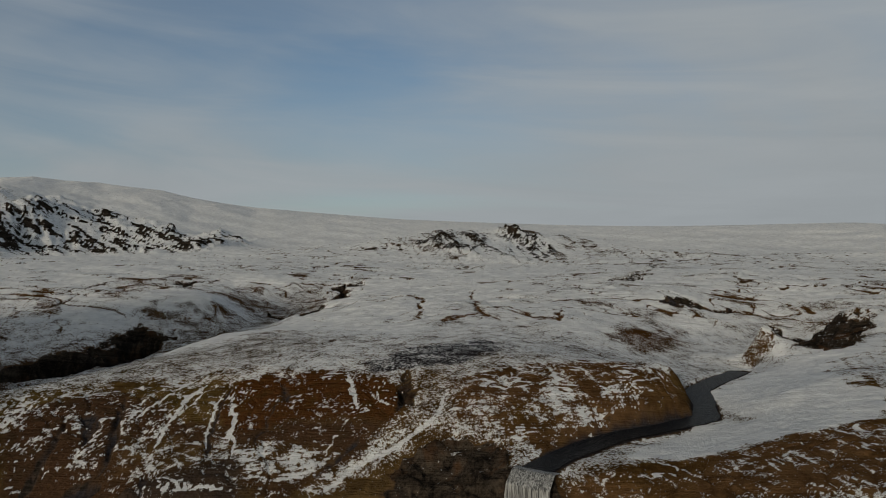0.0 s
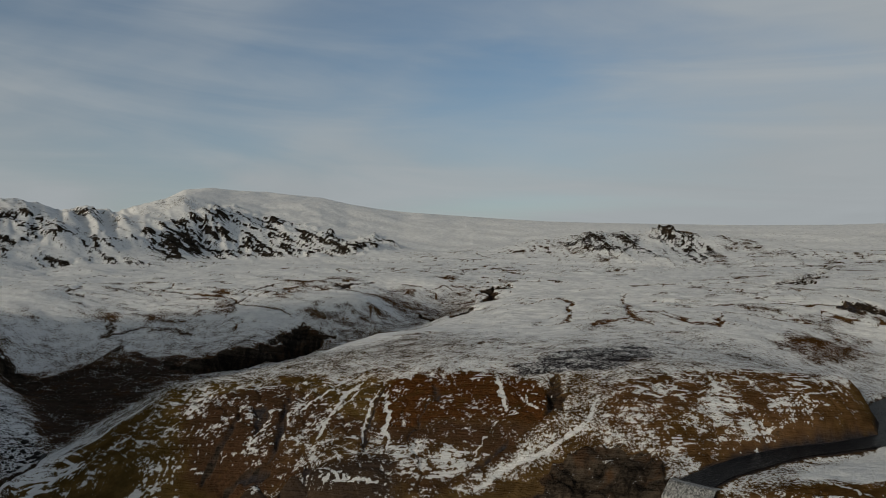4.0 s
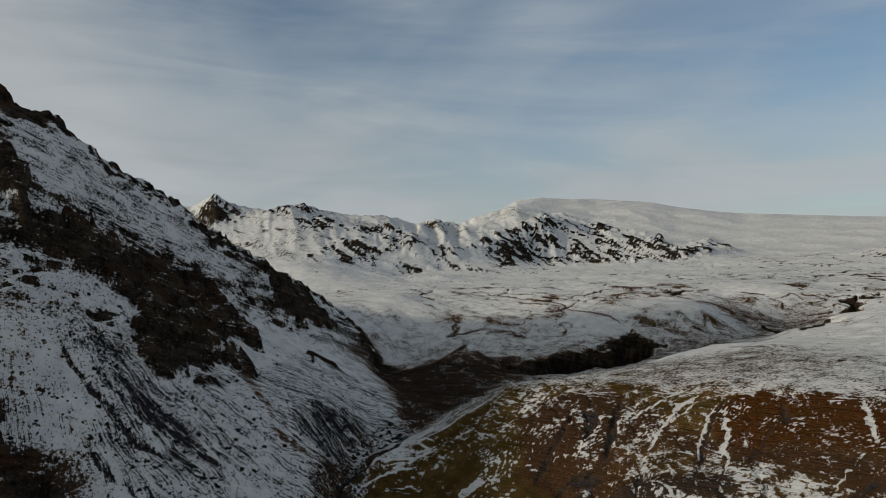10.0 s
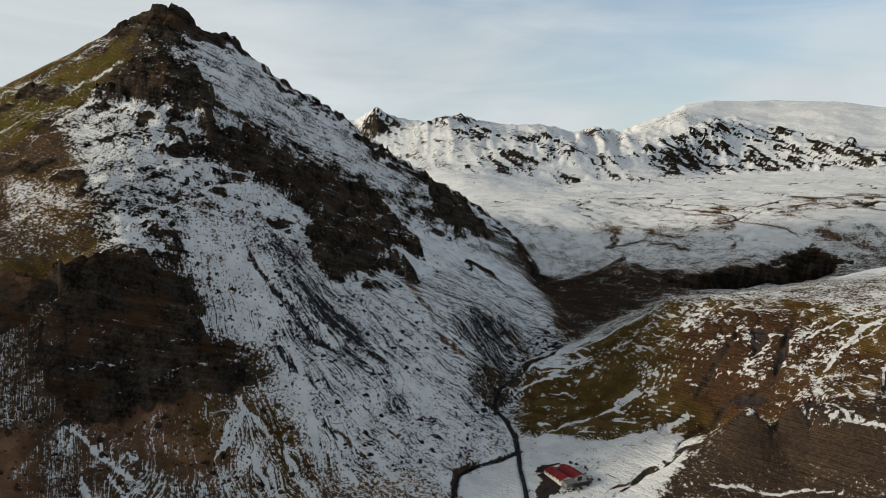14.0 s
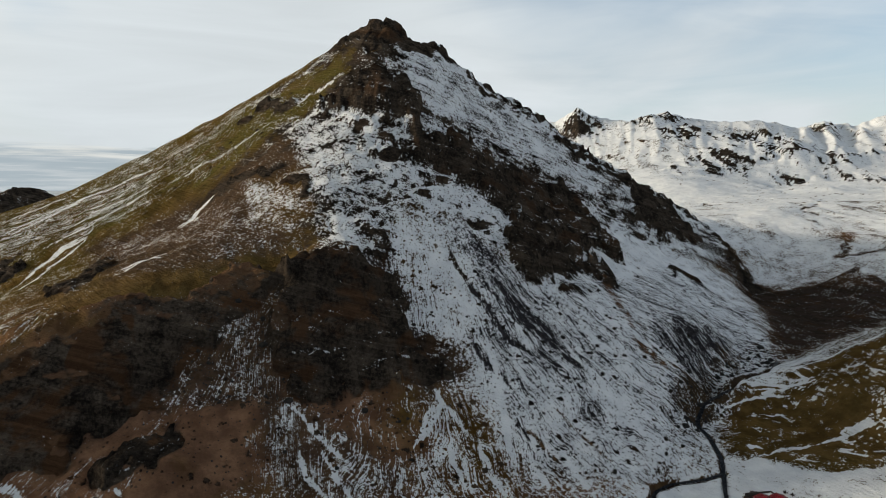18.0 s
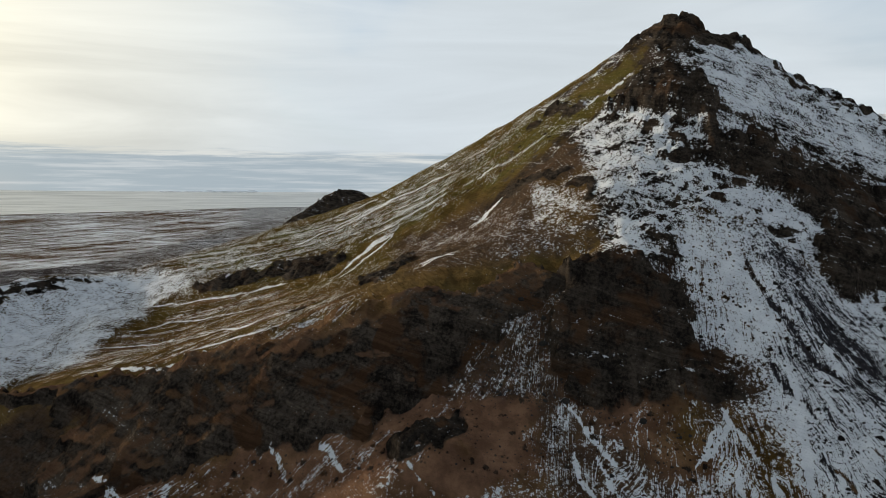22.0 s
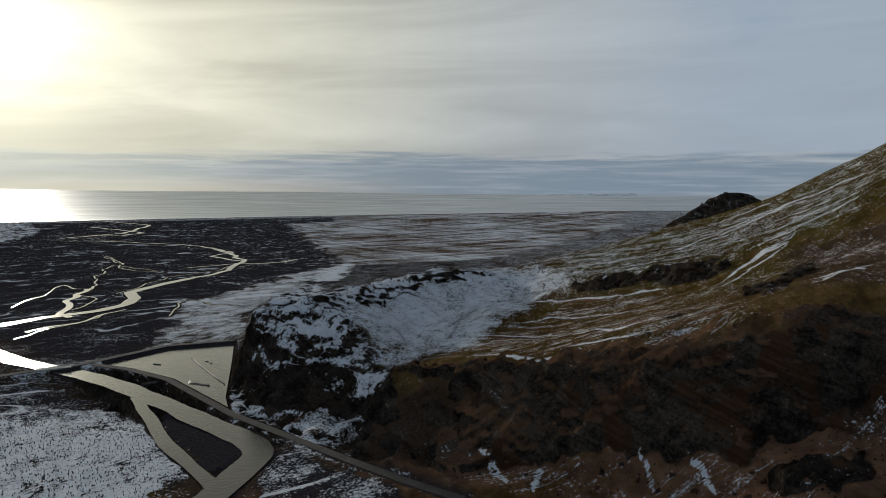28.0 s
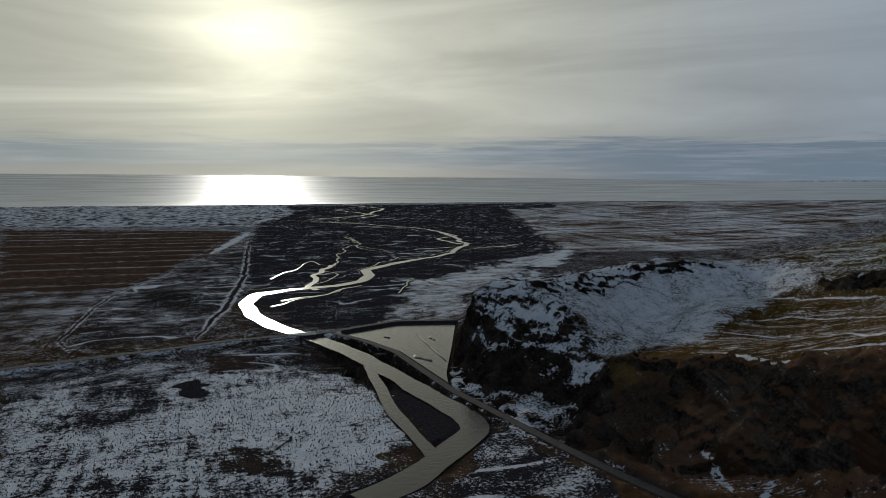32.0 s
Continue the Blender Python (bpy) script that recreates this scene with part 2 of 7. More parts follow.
    "near": ((-173, 100, 5), (-100, 173, 6), (0, 180, 6), (-200, 0, 3), (-191, -110, 2), (-100, -173, 2), (75, 130, 10), (-52, 30, 5), (52, 30, 5), (-30, -52, 2)),
    "behind": ((230, 193, 45), (536, 450, 80), (1149, 964, 120), (2681, 2250, 290), (492, 87, 60), (1477, 260, 110), (3447, 608, 200), (346, -200, 10), (1299, -750, 10), (3118, -1800, 5), (171, -470, 2), (513, -1410, 2), (1231, -3383, 0), (306, -257, 10), (1149, -964, 10), (2758, -2314, 5)),
    "fall_base": ((25, 285, 17), (40, 281, 16), (55, 281, 20)),
}

# Patches of ground: how soft the edge is, the cover, the outline in plan.
ZONES = {
    "east_snowfield": (4, (0.86, 0.45, 0, 0, 0), ((-496.8, 160.3), (-519.8, 203.0), (-523.6, 251.7), (-525.8, 297.3), (-516.0, 343.8), (-493.8, 292.7), (-486.5, 234.3), (-463.6, 170.6), (-479.0, 163.2))),
    "upper_crag": (3, (0.32, 1, 0, 0.25, 0.1), ((-489.1, 121.5), (-486.1, 144.0), (-477.1, 162.5), (-459.0, 162.7), (-441.2, 159.2), (-458.9, 203.4), (-480.1, 260.1), (-483.2, 296.7), (-456.7, 320.5), (-415.4, 306.0), (-425.4, 285.0), (-371.0, 221.4), (-363.5, 198.1), (-381.3, 192.1), (-418.3, 218.7), (-418.6, 185.8), (-430.4, 150.6), (-452.7, 150.2), (-491.3, 103.1), (-498.8, 101.4))),
    "crag_snow": (5, (0.75, 0.75, 0, 0.1, 0.2), ((-487.2, 98.1), (-448.9, 149.0), (-426.6, 149.3), (-413.7, 179.7), (-411.1, 210.9), (-383.5, 185.5), (-400.1, 154.9), (-394.5, 138.2), (-402.7, 115.6), (-405.3, 84.5), (-430.8, 79.1), (-446.1, 89.6))),
    "main_chute": (8, (0.65, 0.0, 0, 0.06, 0.8), ((-396.4, 138.8), (-393.4, 163.5), (-374.9, 187.1), (-357.7, 202.4), (-395.0, 256.5), (-392.7, 289.7), (-453.8, 386.4), (-414.8, 421.0), (-342.5, 376.5), (-304.1, 299.7), (-279.7, 255.7), (-248.9, 204.3), (-257.4, 142.0), (-291.8, 145.3), (-325.1, 145.2), (-339.3, 131.8), (-335.0, 114.4), (-359.7, 109.6), (-363.1, 97.7), (-372.2, 90.3), (-384.5, 113.8))),
    "low_fan": (8, (0.54, 0.05, 0.1, 0.6, 0), ((-312.3, 115.5), (-307.8, 134.7), (-284.6, 141.8), (-254.8, 140.6), (-272.3, 55.8), (-310.7, 80.5))),
    "black_cliff": (3, (0.22, 1, 0, 0.4, 0.3), ((-364.8, 72.8), (-368.3, 89.4), (-360.2, 96.9), (-362.6, 113.8), (-345.4, 114.7), (-321.6, 116.5), (-314.1, 104.4), (-317.0, 87.9), (-312.0, 75.3), (-315.4, 54.1), (-328.6, 40.0), (-342.8, 39.2), (-353.7, 55.4), (-364.6, 49.6))),
    "stony_slope": (6, (0.44, 0.3, 0, 0.8, 0.1), ((-347.9, 9.1), (-358.6, 41.3), (-339.5, 41.6), (-325.6, 39.6), (-309.1, 74.6), (-308.8, 37.3), (-324.9, -7.4))),
    "spur_cliff": (3, (0.22, 0.50, 0, 0.75, 0.1), ((-351.4, -270.1), (-349.4, -250.8), (-348.1, -225.6), (-346.7, -191.1), (-346.5, -155.0), (-349.6, -130.6), (-352.6, -106.3), (-357.8, -76.4), (-360.6, -46.2), (-359.8, -16.2), (-359.1, 13.0), (-388.3, 29.3), (-359.2, 58.1), (-353.6, 62.8), (-362.5, 47.6), (-349.2, 24.0), (-340.3, 12.7), (-334.7, -3.7), (-330.7, -14.5), (-318.8, -27.2), (-313.2, -40.0), (-303.3, -45.2), (-304.5, -65.2), (-302.9, -80.9), (-303.2, -91.9), (-302.3, -108.0), (-297.8, -123.0), (-292.5, -143.0), (-288.5, -160.5), (-273.5, -173.8), (-278.7, -186.5), (-313.3, -201.1), (-321.5, -193.4), (-329.9, -182.2), (-335.2, -211.0))),
    "red_scree": (4, (0.30, 0.1, 0, 1, 0), ((-272.9, -176.2), (-286.5, -159.4), (-291.9, -142.7), (-297.3, -122.8), (-301.5, -107.8), (-303.0, -91.8), (-302.1, -80.7), (-304.0, -65.1), (-300.7, -43.5), (-308.5, -39.3), (-320.0, -13.9), (-319.9, 25.4), (-309.3, 49.4), (-317.0, 87.3), (-317.9, 111.5), (-281.3, 104.4))),
    "rust_tongue": (5, (0.16, 0.5, -0.2, 0.3, 0.35), ((-306.9, -249.9), (-321.7, -241.2), (-334.2, -226.8), (-330.3, -196.7), (-320.3, -197.3), (-311.6, -204.7), (-278.1, -188.9), (-275.5, -180.5), (-273.2, -212.2), (-283.4, -231.5))),
    "shelf_snow": (6, (0.66, 0.55, 0.05, 0.05, 0.2), ((-463.6, 61.9), (-497.2, 93.0), (-479.8, 111.4), (-425.5, 116.5), (-386.3, 129.4), (-367.1, 129.6), (-364.9, 115.4), (-369.4, 103.8), (-363.9, 83.3), (-399.2, 78.3), (-410.1, 60.5), (-410.3, 41.1), (-434.5, 33.8), (-445.8, 52.2))),
    "stone_cone": (7, (0.46, 0.25, 0, 0.5, 0.35), ((-359.2, 46.5), (-342.0, 54.9), (-325.6, 46.5), (-315.4, 49.8), (-302.3, 67.8), (-279.8, 87.6), (-263.9, 97.5), (-276.3, 38.2), (-308.0, 31.1), (-318.4, 3.2), (-328.0, -15.2), (-333.5, -3.3), (-342.4, 17.3), (-353.5, 34.4))),
    "smooth_fan": (3, (-0.2, 0, 0, 1.4, 0), ((-271.2, -22.8), (-284.1, -12.1), (-307.4, 2.1), (-318.2, 20.1), (-312.6, 35.0), (-299.2, 26.6), (-282.6, 22.0), (-271.7, 2.3))),
    "smooth_fan_b": (2, (-0.1, 0, 0, 1.3, 0), ((-298.8, -45.2), (-314.2, -26.8), (-320.5, -13.9), (-307.8, -18.4), (-298.8, -38.1))),
    "scree_crag": (2, (0.15, 1, 0, 0, 0.6), ((-290.7, -37.0), (-307.7, -13.2), (-309.0, 2.1), (-290.0, -5.1), (-282.0, -23.8))),
    "east_crag": (3, (0.22, 1, 0, 0, 0.3), ((-536.2, 398.4), (-541, 452), (-524, 472), (-510.8, 439.8), (-508.9, 384.8))),
    "mid_crag": (3, (0.2, 1, 0, 0, 0.4), ((-382.5, 196.5), (-391.7, 233.5), (-410.3, 284.0), (-376.7, 276.0), (-389.7, 257.3), (-367.4, 211.6), (-363.5, 198.1))),
    "crest_patches": (5, (0.58, 0.5, 0.3, 0.2, 0), ((-603.7, -17.5), (-565.4, 72.3), (-542.0, 109.6), (-518.5, 135.7), (-492.0, 158.8), (-496.4, 121.2), (-498.7, 79.7), (-544.7, 17.1))),
    "summit_cap": (3, (0.28, 0.85, 0.3, 0.3, 0.2), ((-536.7, 129.0), (-528.3, 156.6), (-554.5, 186.4), (-506.6, 178.0), (-501.7, 144.3))),
    "green_bank": (10, (0.26, 0.05, 0.9, 0, 0), ((-539.6, 51.4), (-579.0, 0.8), (-609.7, -63.3), (-565.8, -96.5), (-534.3, -42.1), (-530.9, 9.5), (-507.4, 60.3))),
    "straw_slope": (10, (0.34, 0.05, 0.3, 0.1, 0), ((-537.5, -209.7), (-516.1, -137.0), (-382.0, -61.9), (-348.5, -32.9), (-346.0, -92.0), (-351.0, -170.0), (-361.8, -237.9), (-457.5, -251.4))),
    "dark_ledge": (2, (0.1, 0.95, 0.1, 0.2, 0.1), ((-558.2, -222.7), (-566.5, -175.1), (-557.3, -104.5), (-531.7, -94.3), (-518.4, -115.1), (-546.8, -164.3), (-539.5, -195.9))),
    "dark_ledge_b": (2, (0.12, 0.9, 0.1, 0.3, 0), ((-424.5, -68.8), (-485.5, -38.1), (-440.8, -32.7), (-394.8, -50.6))),
    "brow_snow": (4, (0.62, 0.2, 0.2, 0, 0), ((-515.4, 68.8), (-500.7, 85.8), (-503.2, 104.6), (-524.4, 89.3), (-552.1, 56.6), (-557.2, 44.3))),
    "lit_flank": (8, (0.42, 0.15, 0.75, 0, 0), ((-523.1, 145.5), (-528.1, 113.0), (-556.1, 73.7), (-598.0, 0.7), (-607.0, -78.1), (-632.2, -167.5), (-656, -255), (-616.9, -273.9), (-560.3, -168.3), (-559.1, -100.1), (-537.4, -24.8), (-519.3, 41.8), (-500.7, 85.8), (-501.3, 122.3))),
    "brow_mottle": (8, (0.36, 0.35, 0.2, 0.4, 0.35), ((-493.5, 73.7), (-447.1, 84.3), (-406.2, 74.4), (-397.4, 60.9), (-386.8, 13.8), (-398.0, -27.9), (-526.2, -54.4), (-518.0, -2.9), (-506.4, 40.9))),
    "pale_shelf": (6, (0.50, 0.3, 0.2, 0.2, 0), ((-469.8, 45.5), (-449.7, 81.3), (-409.1, 81.0), (-388.5, 71.6), (-422.6, 44.7))),
    "crater_bowl": (8, (0.62, 0.1, 0, 0, 0.0), ((-415.4, -349.8), (-498.8, -369.9), (-549.7, -341.2), (-584.8, -299.3), (-580.4, -239.9), (-494.1, -252.7), (-429.9, -247.3), (-376.5, -279.6), (-385.9, -306.8))),
    "crater_wall": (3, (0.58, 0.9, 0.1, 0, 0.2), ((-431.5, -378.5), (-532.6, -422.8), (-559.0, -347.0), (-579.9, -321.3), (-520.7, -347.6), (-478.1, -360.8), (-420.4, -345.3))),
    "bluff_face": (4, (0.46, 0.9, 0, 0.1, 0.4), ((-293.6, -356.7), (-350.5, -417.3), (-362.6, -406.8), (-366.6, -366.0), (-348.7, -327.0), (-335.9, -276.5), (-326.3, -246.6), (-314.9, -259.4), (-304.5, -286.4), (-288.9, -309.0))),
    "bluff_crown": (5, (0.46, 0.6, 0.3, 0.1, 0.15), ((-374.2, -416.6), (-390.3, -401.6), (-418.1, -372.6), (-392.5, -333.4), (-377.4, -290.1), (-338.8, -269.6), (-346.7, -309.8), (-357.1, -345.6))),
    "notch_snow": (4, (0.48, 0.4, 0, 0, 0.3), ((-289.9, -295.6), (-313.3, -294.5), (-314.9, -259.4), (-287.3, -253.2), (-280.3, -272.6))),
    "river_flats": (14, (0.30, 0, 0, 0.2, 0.8), ((-1445, -3133), (-1952, -2759), (-2575, -2289), (-878, -766), (-643, -693), (-448.7, -534.7), (-311.5, -570.5), (-319, -742), (-461, -1092))),
    "frost_flats": (8, (0.57, 0, 0.2, 0, 0.3), ((-559, -763), (-772, -832), (-1096, -942), (-835, -790), (-564, -639), (-439.1, -523.2), (-355.6, -560.7), (-414, -586))),
    "dune_field": (14, (0.40, 0, 0, 0, 1), ((-486, -4293), (-1760, -3592), (-1248, -2451), (-870, -2010), (-262, -2340))),
    "ploughed_field": (5, (0.26, 0, 0, 0.5, 0.4), ((-252, -2261), (-777, -1832), (-495, -1320), (-325, -1066), (-230, -953), (-109, -1014))),
    "hay_field": (4, (0.46, 0, 0.1, 0.3, 0.5), ((-107, -993), (-216, -940), (-120, -696), (-71.5, -686.3))),
    "moor": (6, (0.41, 0, 0.05, 0.3, 0.7), ((-223, -913), (-322, -1031), (-634, -1496), (-432, -1023), (-233.8, -622.6), (-111.4, -623.1), (-118.2, -682.8))),
    "dark_strip": (5, (0.43, 0, 0, 0.3, 0.8), ((-58.5, -573.0), (-172.8, -560.0), (-263.5, -543.5), (-271.7, -462.0), (-152.8, -497.0), (-51.9, -515.4))),
    "tussock_field": (6, (0.59, 0, 0, 0.05, 0.9), ((-51.9, -515.4), (-147.9, -506.9), (-201.3, -492.4), (-267.1, -454.3), (-257.9, -392.9), (-222.6, -299.3), (-191.2, -276.3), (-160.6, -274.5), (-137.6, -262.1), (-32.7, -347.5))),
    "dark_pond": (2, (0.12, 0, 0, 0, 1), ((-147.0, -469.5), (-161.1, -479.7), (-168.6, -466.4), (-158.6, -439.3), (-144.7, -441.9))),
    "pond_snow": (3, (0.85, 0, 0, 0, 0), ((-133.9, -477.6), (-152.9, -482.3), (-137.8, -446.2), (-132.6, -456.1))),
    "plantation": (2, (0.34, 0, 0, 0.3, 0.6), ((-197.3, -547.5), (-228.3, -524.5), (-203.9, -474.0), (-176.3, -487.1))),
    "plum_moor": (6, (0.46, 0, 0, 0.3, 0.8), ((-105.5, -575.4), (-156.5, -529.3), (-132.6, -430.0), (-90.8, -417.2), (-77.5, -430.1))),
    "thicket": (5, (0.4, 0, 0, 0.2, 0.6), ((-118.5, -336.8), (-143.7, -343.1), (-170.3, -339.7), (-143.3, -289.5), (-112.0, -318.9))),
    "olive_patch": (2, (0.32, 0, 0.9, 0.1, 0.1), ((-196.5, -332.2), (-207.1, -336.3), (-204.9, -320.0), (-192.5, -303.0), (-183.9, -307.2))),
    "olive_patch_b": (2, (0.32, 0, 0.8, 0.2, 0.1), ((-198.6, -297.9), (-206.9, -299.5), (-201.4, -285.0), (-190.2, -272.1), (-186.9, -278.0))),
    "island": (1.5, (0.14, 0, 0, 0, 1), ((-272.5, -402.4), (-269.5, -357.9), (-269.4, -323.5), (-260.8, -298.0), (-234.1, -278.7), (-219.5, -279.0), (-225.6, -297.0), (-244.9, -347.3))),
    "gravel_corner": (4, (0.46, 0, 0, 0.1, 0.9), ((-259.1, -273.8), (-259.9, -235.9), (-251.2, -180.0), (-240.9, -175.4), (-187.2, -222.8), (-219.4, -243.8))),
    "grazing_plain": (14, (0.51, 0, 0.1, 0.3, 0.2), ((-2084, -2109), (-4222, -1373), (-2535, -821), (-1303, -744), (-1096, -942))),
    "pale_plain": (14, (0.50, 0, 0.1, 0.4, 0.2), ((-3630, -3140), (-4239, -2304), (-4620, -1303), (-2812, -942), (-1339, -731), (-1033, -899))),
    "valley_snow": (4, (0.8, 0, 0.2, 0, 0), ((-252.9, 250.5), (-233.6, 277.9), (-211.8, 278.6), (-207.9, 333.5), (-164.5, 293.0), (-174.4, 258.7), (-183.8, 238.4), (-209.1, 210.9))),
    "yard": (1.5, (0.18, 0, 0, 0.3, 0.7), ((-222.4, 228.7), (-223.4, 236.0), (-211.2, 229.6), (-203.3, 226.0), (-201.9, 217.8), (-207.5, 211.1))),
    "delta_snow": (3, (0.85, 0, 0.1, 0, 0), ((-242.6, 199.3), (-240.7, 234.5), (-210.0, 210.0), (-227.2, 185.0))),
    "rust_slope": (8, (0.27, 0, 0.25, 0.1, 0), ((-299.6, 291.5), (-303.1, 359.2), (-270.5, 402.6), (-220.6, 429.7), (-134.9, 433.5), (-100.1, 330.2), (-150.2, 297.2), (-216.7, 314.6), (-232.3, 276.3), (-262.9, 260.3))),
    "toe_stones": (6, (0.63, 0.1, 0, 0.1, 0.4), ((-291.3, 239.4), (-332.9, 313.1), (-367.9, 388.4), (-340.1, 377.4), (-304.6, 296.4), (-279.5, 254.4), (-268.9, 228.7))),
    "orange_brow": (5, (0.25, 0, -1.2, 0.05, 0), ((-132.9, 407.9), (-116.9, 428.3), (-65.0, 432.1), (-24.0, 409.3), (-26.1, 381.1), (-69.7, 381.7), (-117.4, 375.0))),
    # its black share paints in the shade of a slope turned from the sun
    "brown_front": (6, (0.30, 0.05, -0.8, 0.05, 0.25), ((-249.6, 390.0), (-201.1, 421.5), (-118.3, 377.9), (-29.1, 379.9), (-46.5, 348.9), (-75.8, 328.4), (-216.7, 339.8))),
    "snow_gully": (4, (0.5, 0, 0, 0.1, 0), ((-22.5, 431.4), (5.5, 416.0), (1.9, 373.0), (-15.7, 358.7), (-40.2, 343.7), (-60.2, 330.6), (-70.7, 329.5), (-42.0, 358.5), (-13.4, 376.8))),
    "fall_cliff": (3, (0.14, 0.9, 0, 0.4, 0.3), ((-26.3, 345.0), (1.9, 360.0), (29.8, 343.7), (37.5, 303.7), (28.8, 303.6), (-27.9, 330.8))),
    "river_snow": (4, (0.93, 0.0, 0, 0, 0), ((176.6, 463.5), (230.5, 515.8), (273.8, 542.8), (354.6, 551.9), (210.9, 329.3), (173.1, 328.1), (139.0, 329.9), (108.3, 319.1), (88.7, 333.4), (144.5, 388.0), (172.7, 387.2))),
    "tan_knoll": (4, (0.58, 0, -0.2, 0.3, 0), ((256.1, 466.3), (297.4, 510.7), (327.4, 509.9), (242.3, 378.0), (232.3, 391.2))),
    "brown_tip": (4, (0.28, 0.0, -0.4, 0.3, 0), ((126.5, 318.8), (162.2, 322.5), (213.6, 333.5), (158.8, 248.6), (52.9, 300.4), (70.3, 312.2))),
    "upper_gorge": (3, (0.25, 0.9, 0, 0.5, 0.4), ((362, 761), (375, 638), (359.6, 584.2), (315.7, 538.3), (279.7, 554.4))),
    "rust_patch": (10, (0.46, 0, -0.7, 0.2, 0), ((135.3, 597.9), (227, 683), (216.2, 619.4), (156.1, 566.9))),
    "rust_bank": (6, (0.37, 0, -0.4, 0.3, 0), ((33.4, 423.7), (76.5, 432.3), (135.0, 427.2), (146.4, 410.7), (79.4, 352.2), (48.0, 333.6), (28.1, 357.9), (5.0, 372.0), (5.3, 396.0))),
    "open_snow": (6, (0.9, 0, 0, 0, 0), ((-220.2, 556.0), (-72.8, 617.7), (76, 795), (204, 1152), (-23, 1155), (-119, 1008), (-112, 745), (-266, 715))),
    "hill_crags": (8, (0.82, 0.5, 0, 0.1, 0.2), ((-66, 1498), (8, 1725), (117, 1656), (178, 1716), (247, 1707), (294, 1654), (170, 1329), (72, 1333), (-5, 1450))),
    "heather": (5, (0.46, 0.2, 0, 0.2, 0.9), ((-52.3, 440.9), (-21.3, 476.5), (23.7, 524.5), (48.7, 497.6), (19.8, 438.6), (-15.7, 429.7), (-43.6, 426.8))),
    "gully_bowl": (13, (0.27, 0.55, -0.3, 0.35, 0.5), ((-516, 519), (-487, 557), (-425, 583), (-408, 617), (-369, 609), (-360.9, 537.0), (-352.4, 461.9), (-335.4, 390.8), (-344.9, 381.1), (-378.3, 406.1), (-464.5, 480.0))),
    "range_crags": (22, (0.9, 0.9, 0, 0, 0.5), ((-838, 1226), (-1099, 1570), (-1060, 1724), (-1198, 2130), (-1085, 2036), (-996, 2090), (-890, 2098), (-751, 1918), (-661, 1834), (-693, 2147), (-537, 1867), (-534, 1768), (-562, 1592), (-699, 1463), (-813, 1417))),
    "range_brow": (14, (0.9, 0.9, 0, 0, 0.5), ((-1064, 857), (-1128, 1003), (-1148, 1127), (-1225, 1242), (-1189, 1332), (-1052, 1198), (-1021, 1222), (-979, 1252), (-1008, 1452), (-927, 1358), (-943, 1226), (-982, 1118), (-1033, 1119), (-1050, 1048), (-1049, 933))),
    "range_band": (14, (0.9, 0.9, 0, 0, 0.5), ((-1334, 1038), (-1366, 1118), (-1332, 1185), (-1265, 1202), (-1234, 1294), (-1189, 1332), (-1200, 1178), (-1226, 1072))),
    "range_horn": (14, (0.9, 0.9, 0, 0, 0.5), ((-1566, 953), (-1582, 1004), (-1542, 1031), (-1488, 1021), (-1464, 979), (-1499, 952))),
    "range_edge": (14, (0.9, 0.9, 0, 0, 0.5), ((-1457, 1079), (-1496, 1224), (-1464, 1280), (-1383, 1113))),
    "range_edge_b": (14, (0.9, 0.9, 0, 0, 0.5), ((-1500, 1731), (-1423, 1717), (-1401, 1763), (-1216, 1455))),
    "range_foot_crag": (14, (0.9, 0.9, 0, 0, 0.5), ((-975, 1129), (-959, 1186), (-797, 1148), (-751, 1072), (-853, 1110), (-963, 1133))),
    "range_foot_crag_b": (14, (0.9, 0.9, 0, 0, 0.5), ((-1022, 823), (-1076, 941), (-1037, 1018), (-947, 1096), (-846, 931), (-992, 1024), (-1005, 894))),
    "chute_head": (10, (0.84, 0.2, 0, 0.1, 0.1), ((-372.9, 114.7), (-391.6, 124.2), (-399.2, 141.2), (-386.8, 154.9), (-362.8, 159.3), (-340.2, 156.1), (-332.4, 136.1), (-344.8, 121.5), (-358.0, 119.6))),
    "snow_blot": (8, (0.43, 0, 0, 0.2, 0.1), ((-176.8, 371.4), (-148.8, 376.9), (-106.5, 358.9), (-77.8, 361.8), (-53.7, 358.7), (-62.0, 340.4), (-96.8, 336.2), (-133.3, 338.1), (-168.1, 359.5))),
    "bluff_dust": (5, (0.58, 0.7, 0, 0, 0.25), ((-349.7, -392.3), (-664, -711), (-754, -754), (-809, -750), (-387.7, -322.3), (-334.2, -248.0), (-329.2, -257.1), (-341.2, -303.2), (-339.6, -341.3))),
    "bluff_dark": (4, (0.02, 0.95, 0, 0.05, 0.7), ((-423.6, -493.1), (-329.3, -362.7), (-332.8, -324.7), (-335.8, -289.2), (-327.9, -251.9), (-312.2, -232.0), (-302.9, -253.1), (-307.0, -309.5), (-315.5, -358.2), (-335.4, -397.5))),
    "notch_mound": (3, (0.50, 0.5, 0, 0.1, 0.4), ((-287.5, -292.5), (-312.8, -301.2), (-320.8, -276.7), (-298.9, -243.8), (-282.6, -252.2), (-271.1, -265.7))),
    "low_meadow": (7, (0.32, 0, -0.3, 0, 0.5), ((-181.1, 286.0), (-161.7, 331.1), (-124.2, 335.8), (-104.3, 353.6), (-86.9, 301.4), (-173.0, 247.6), (-174.0, 261.7))),
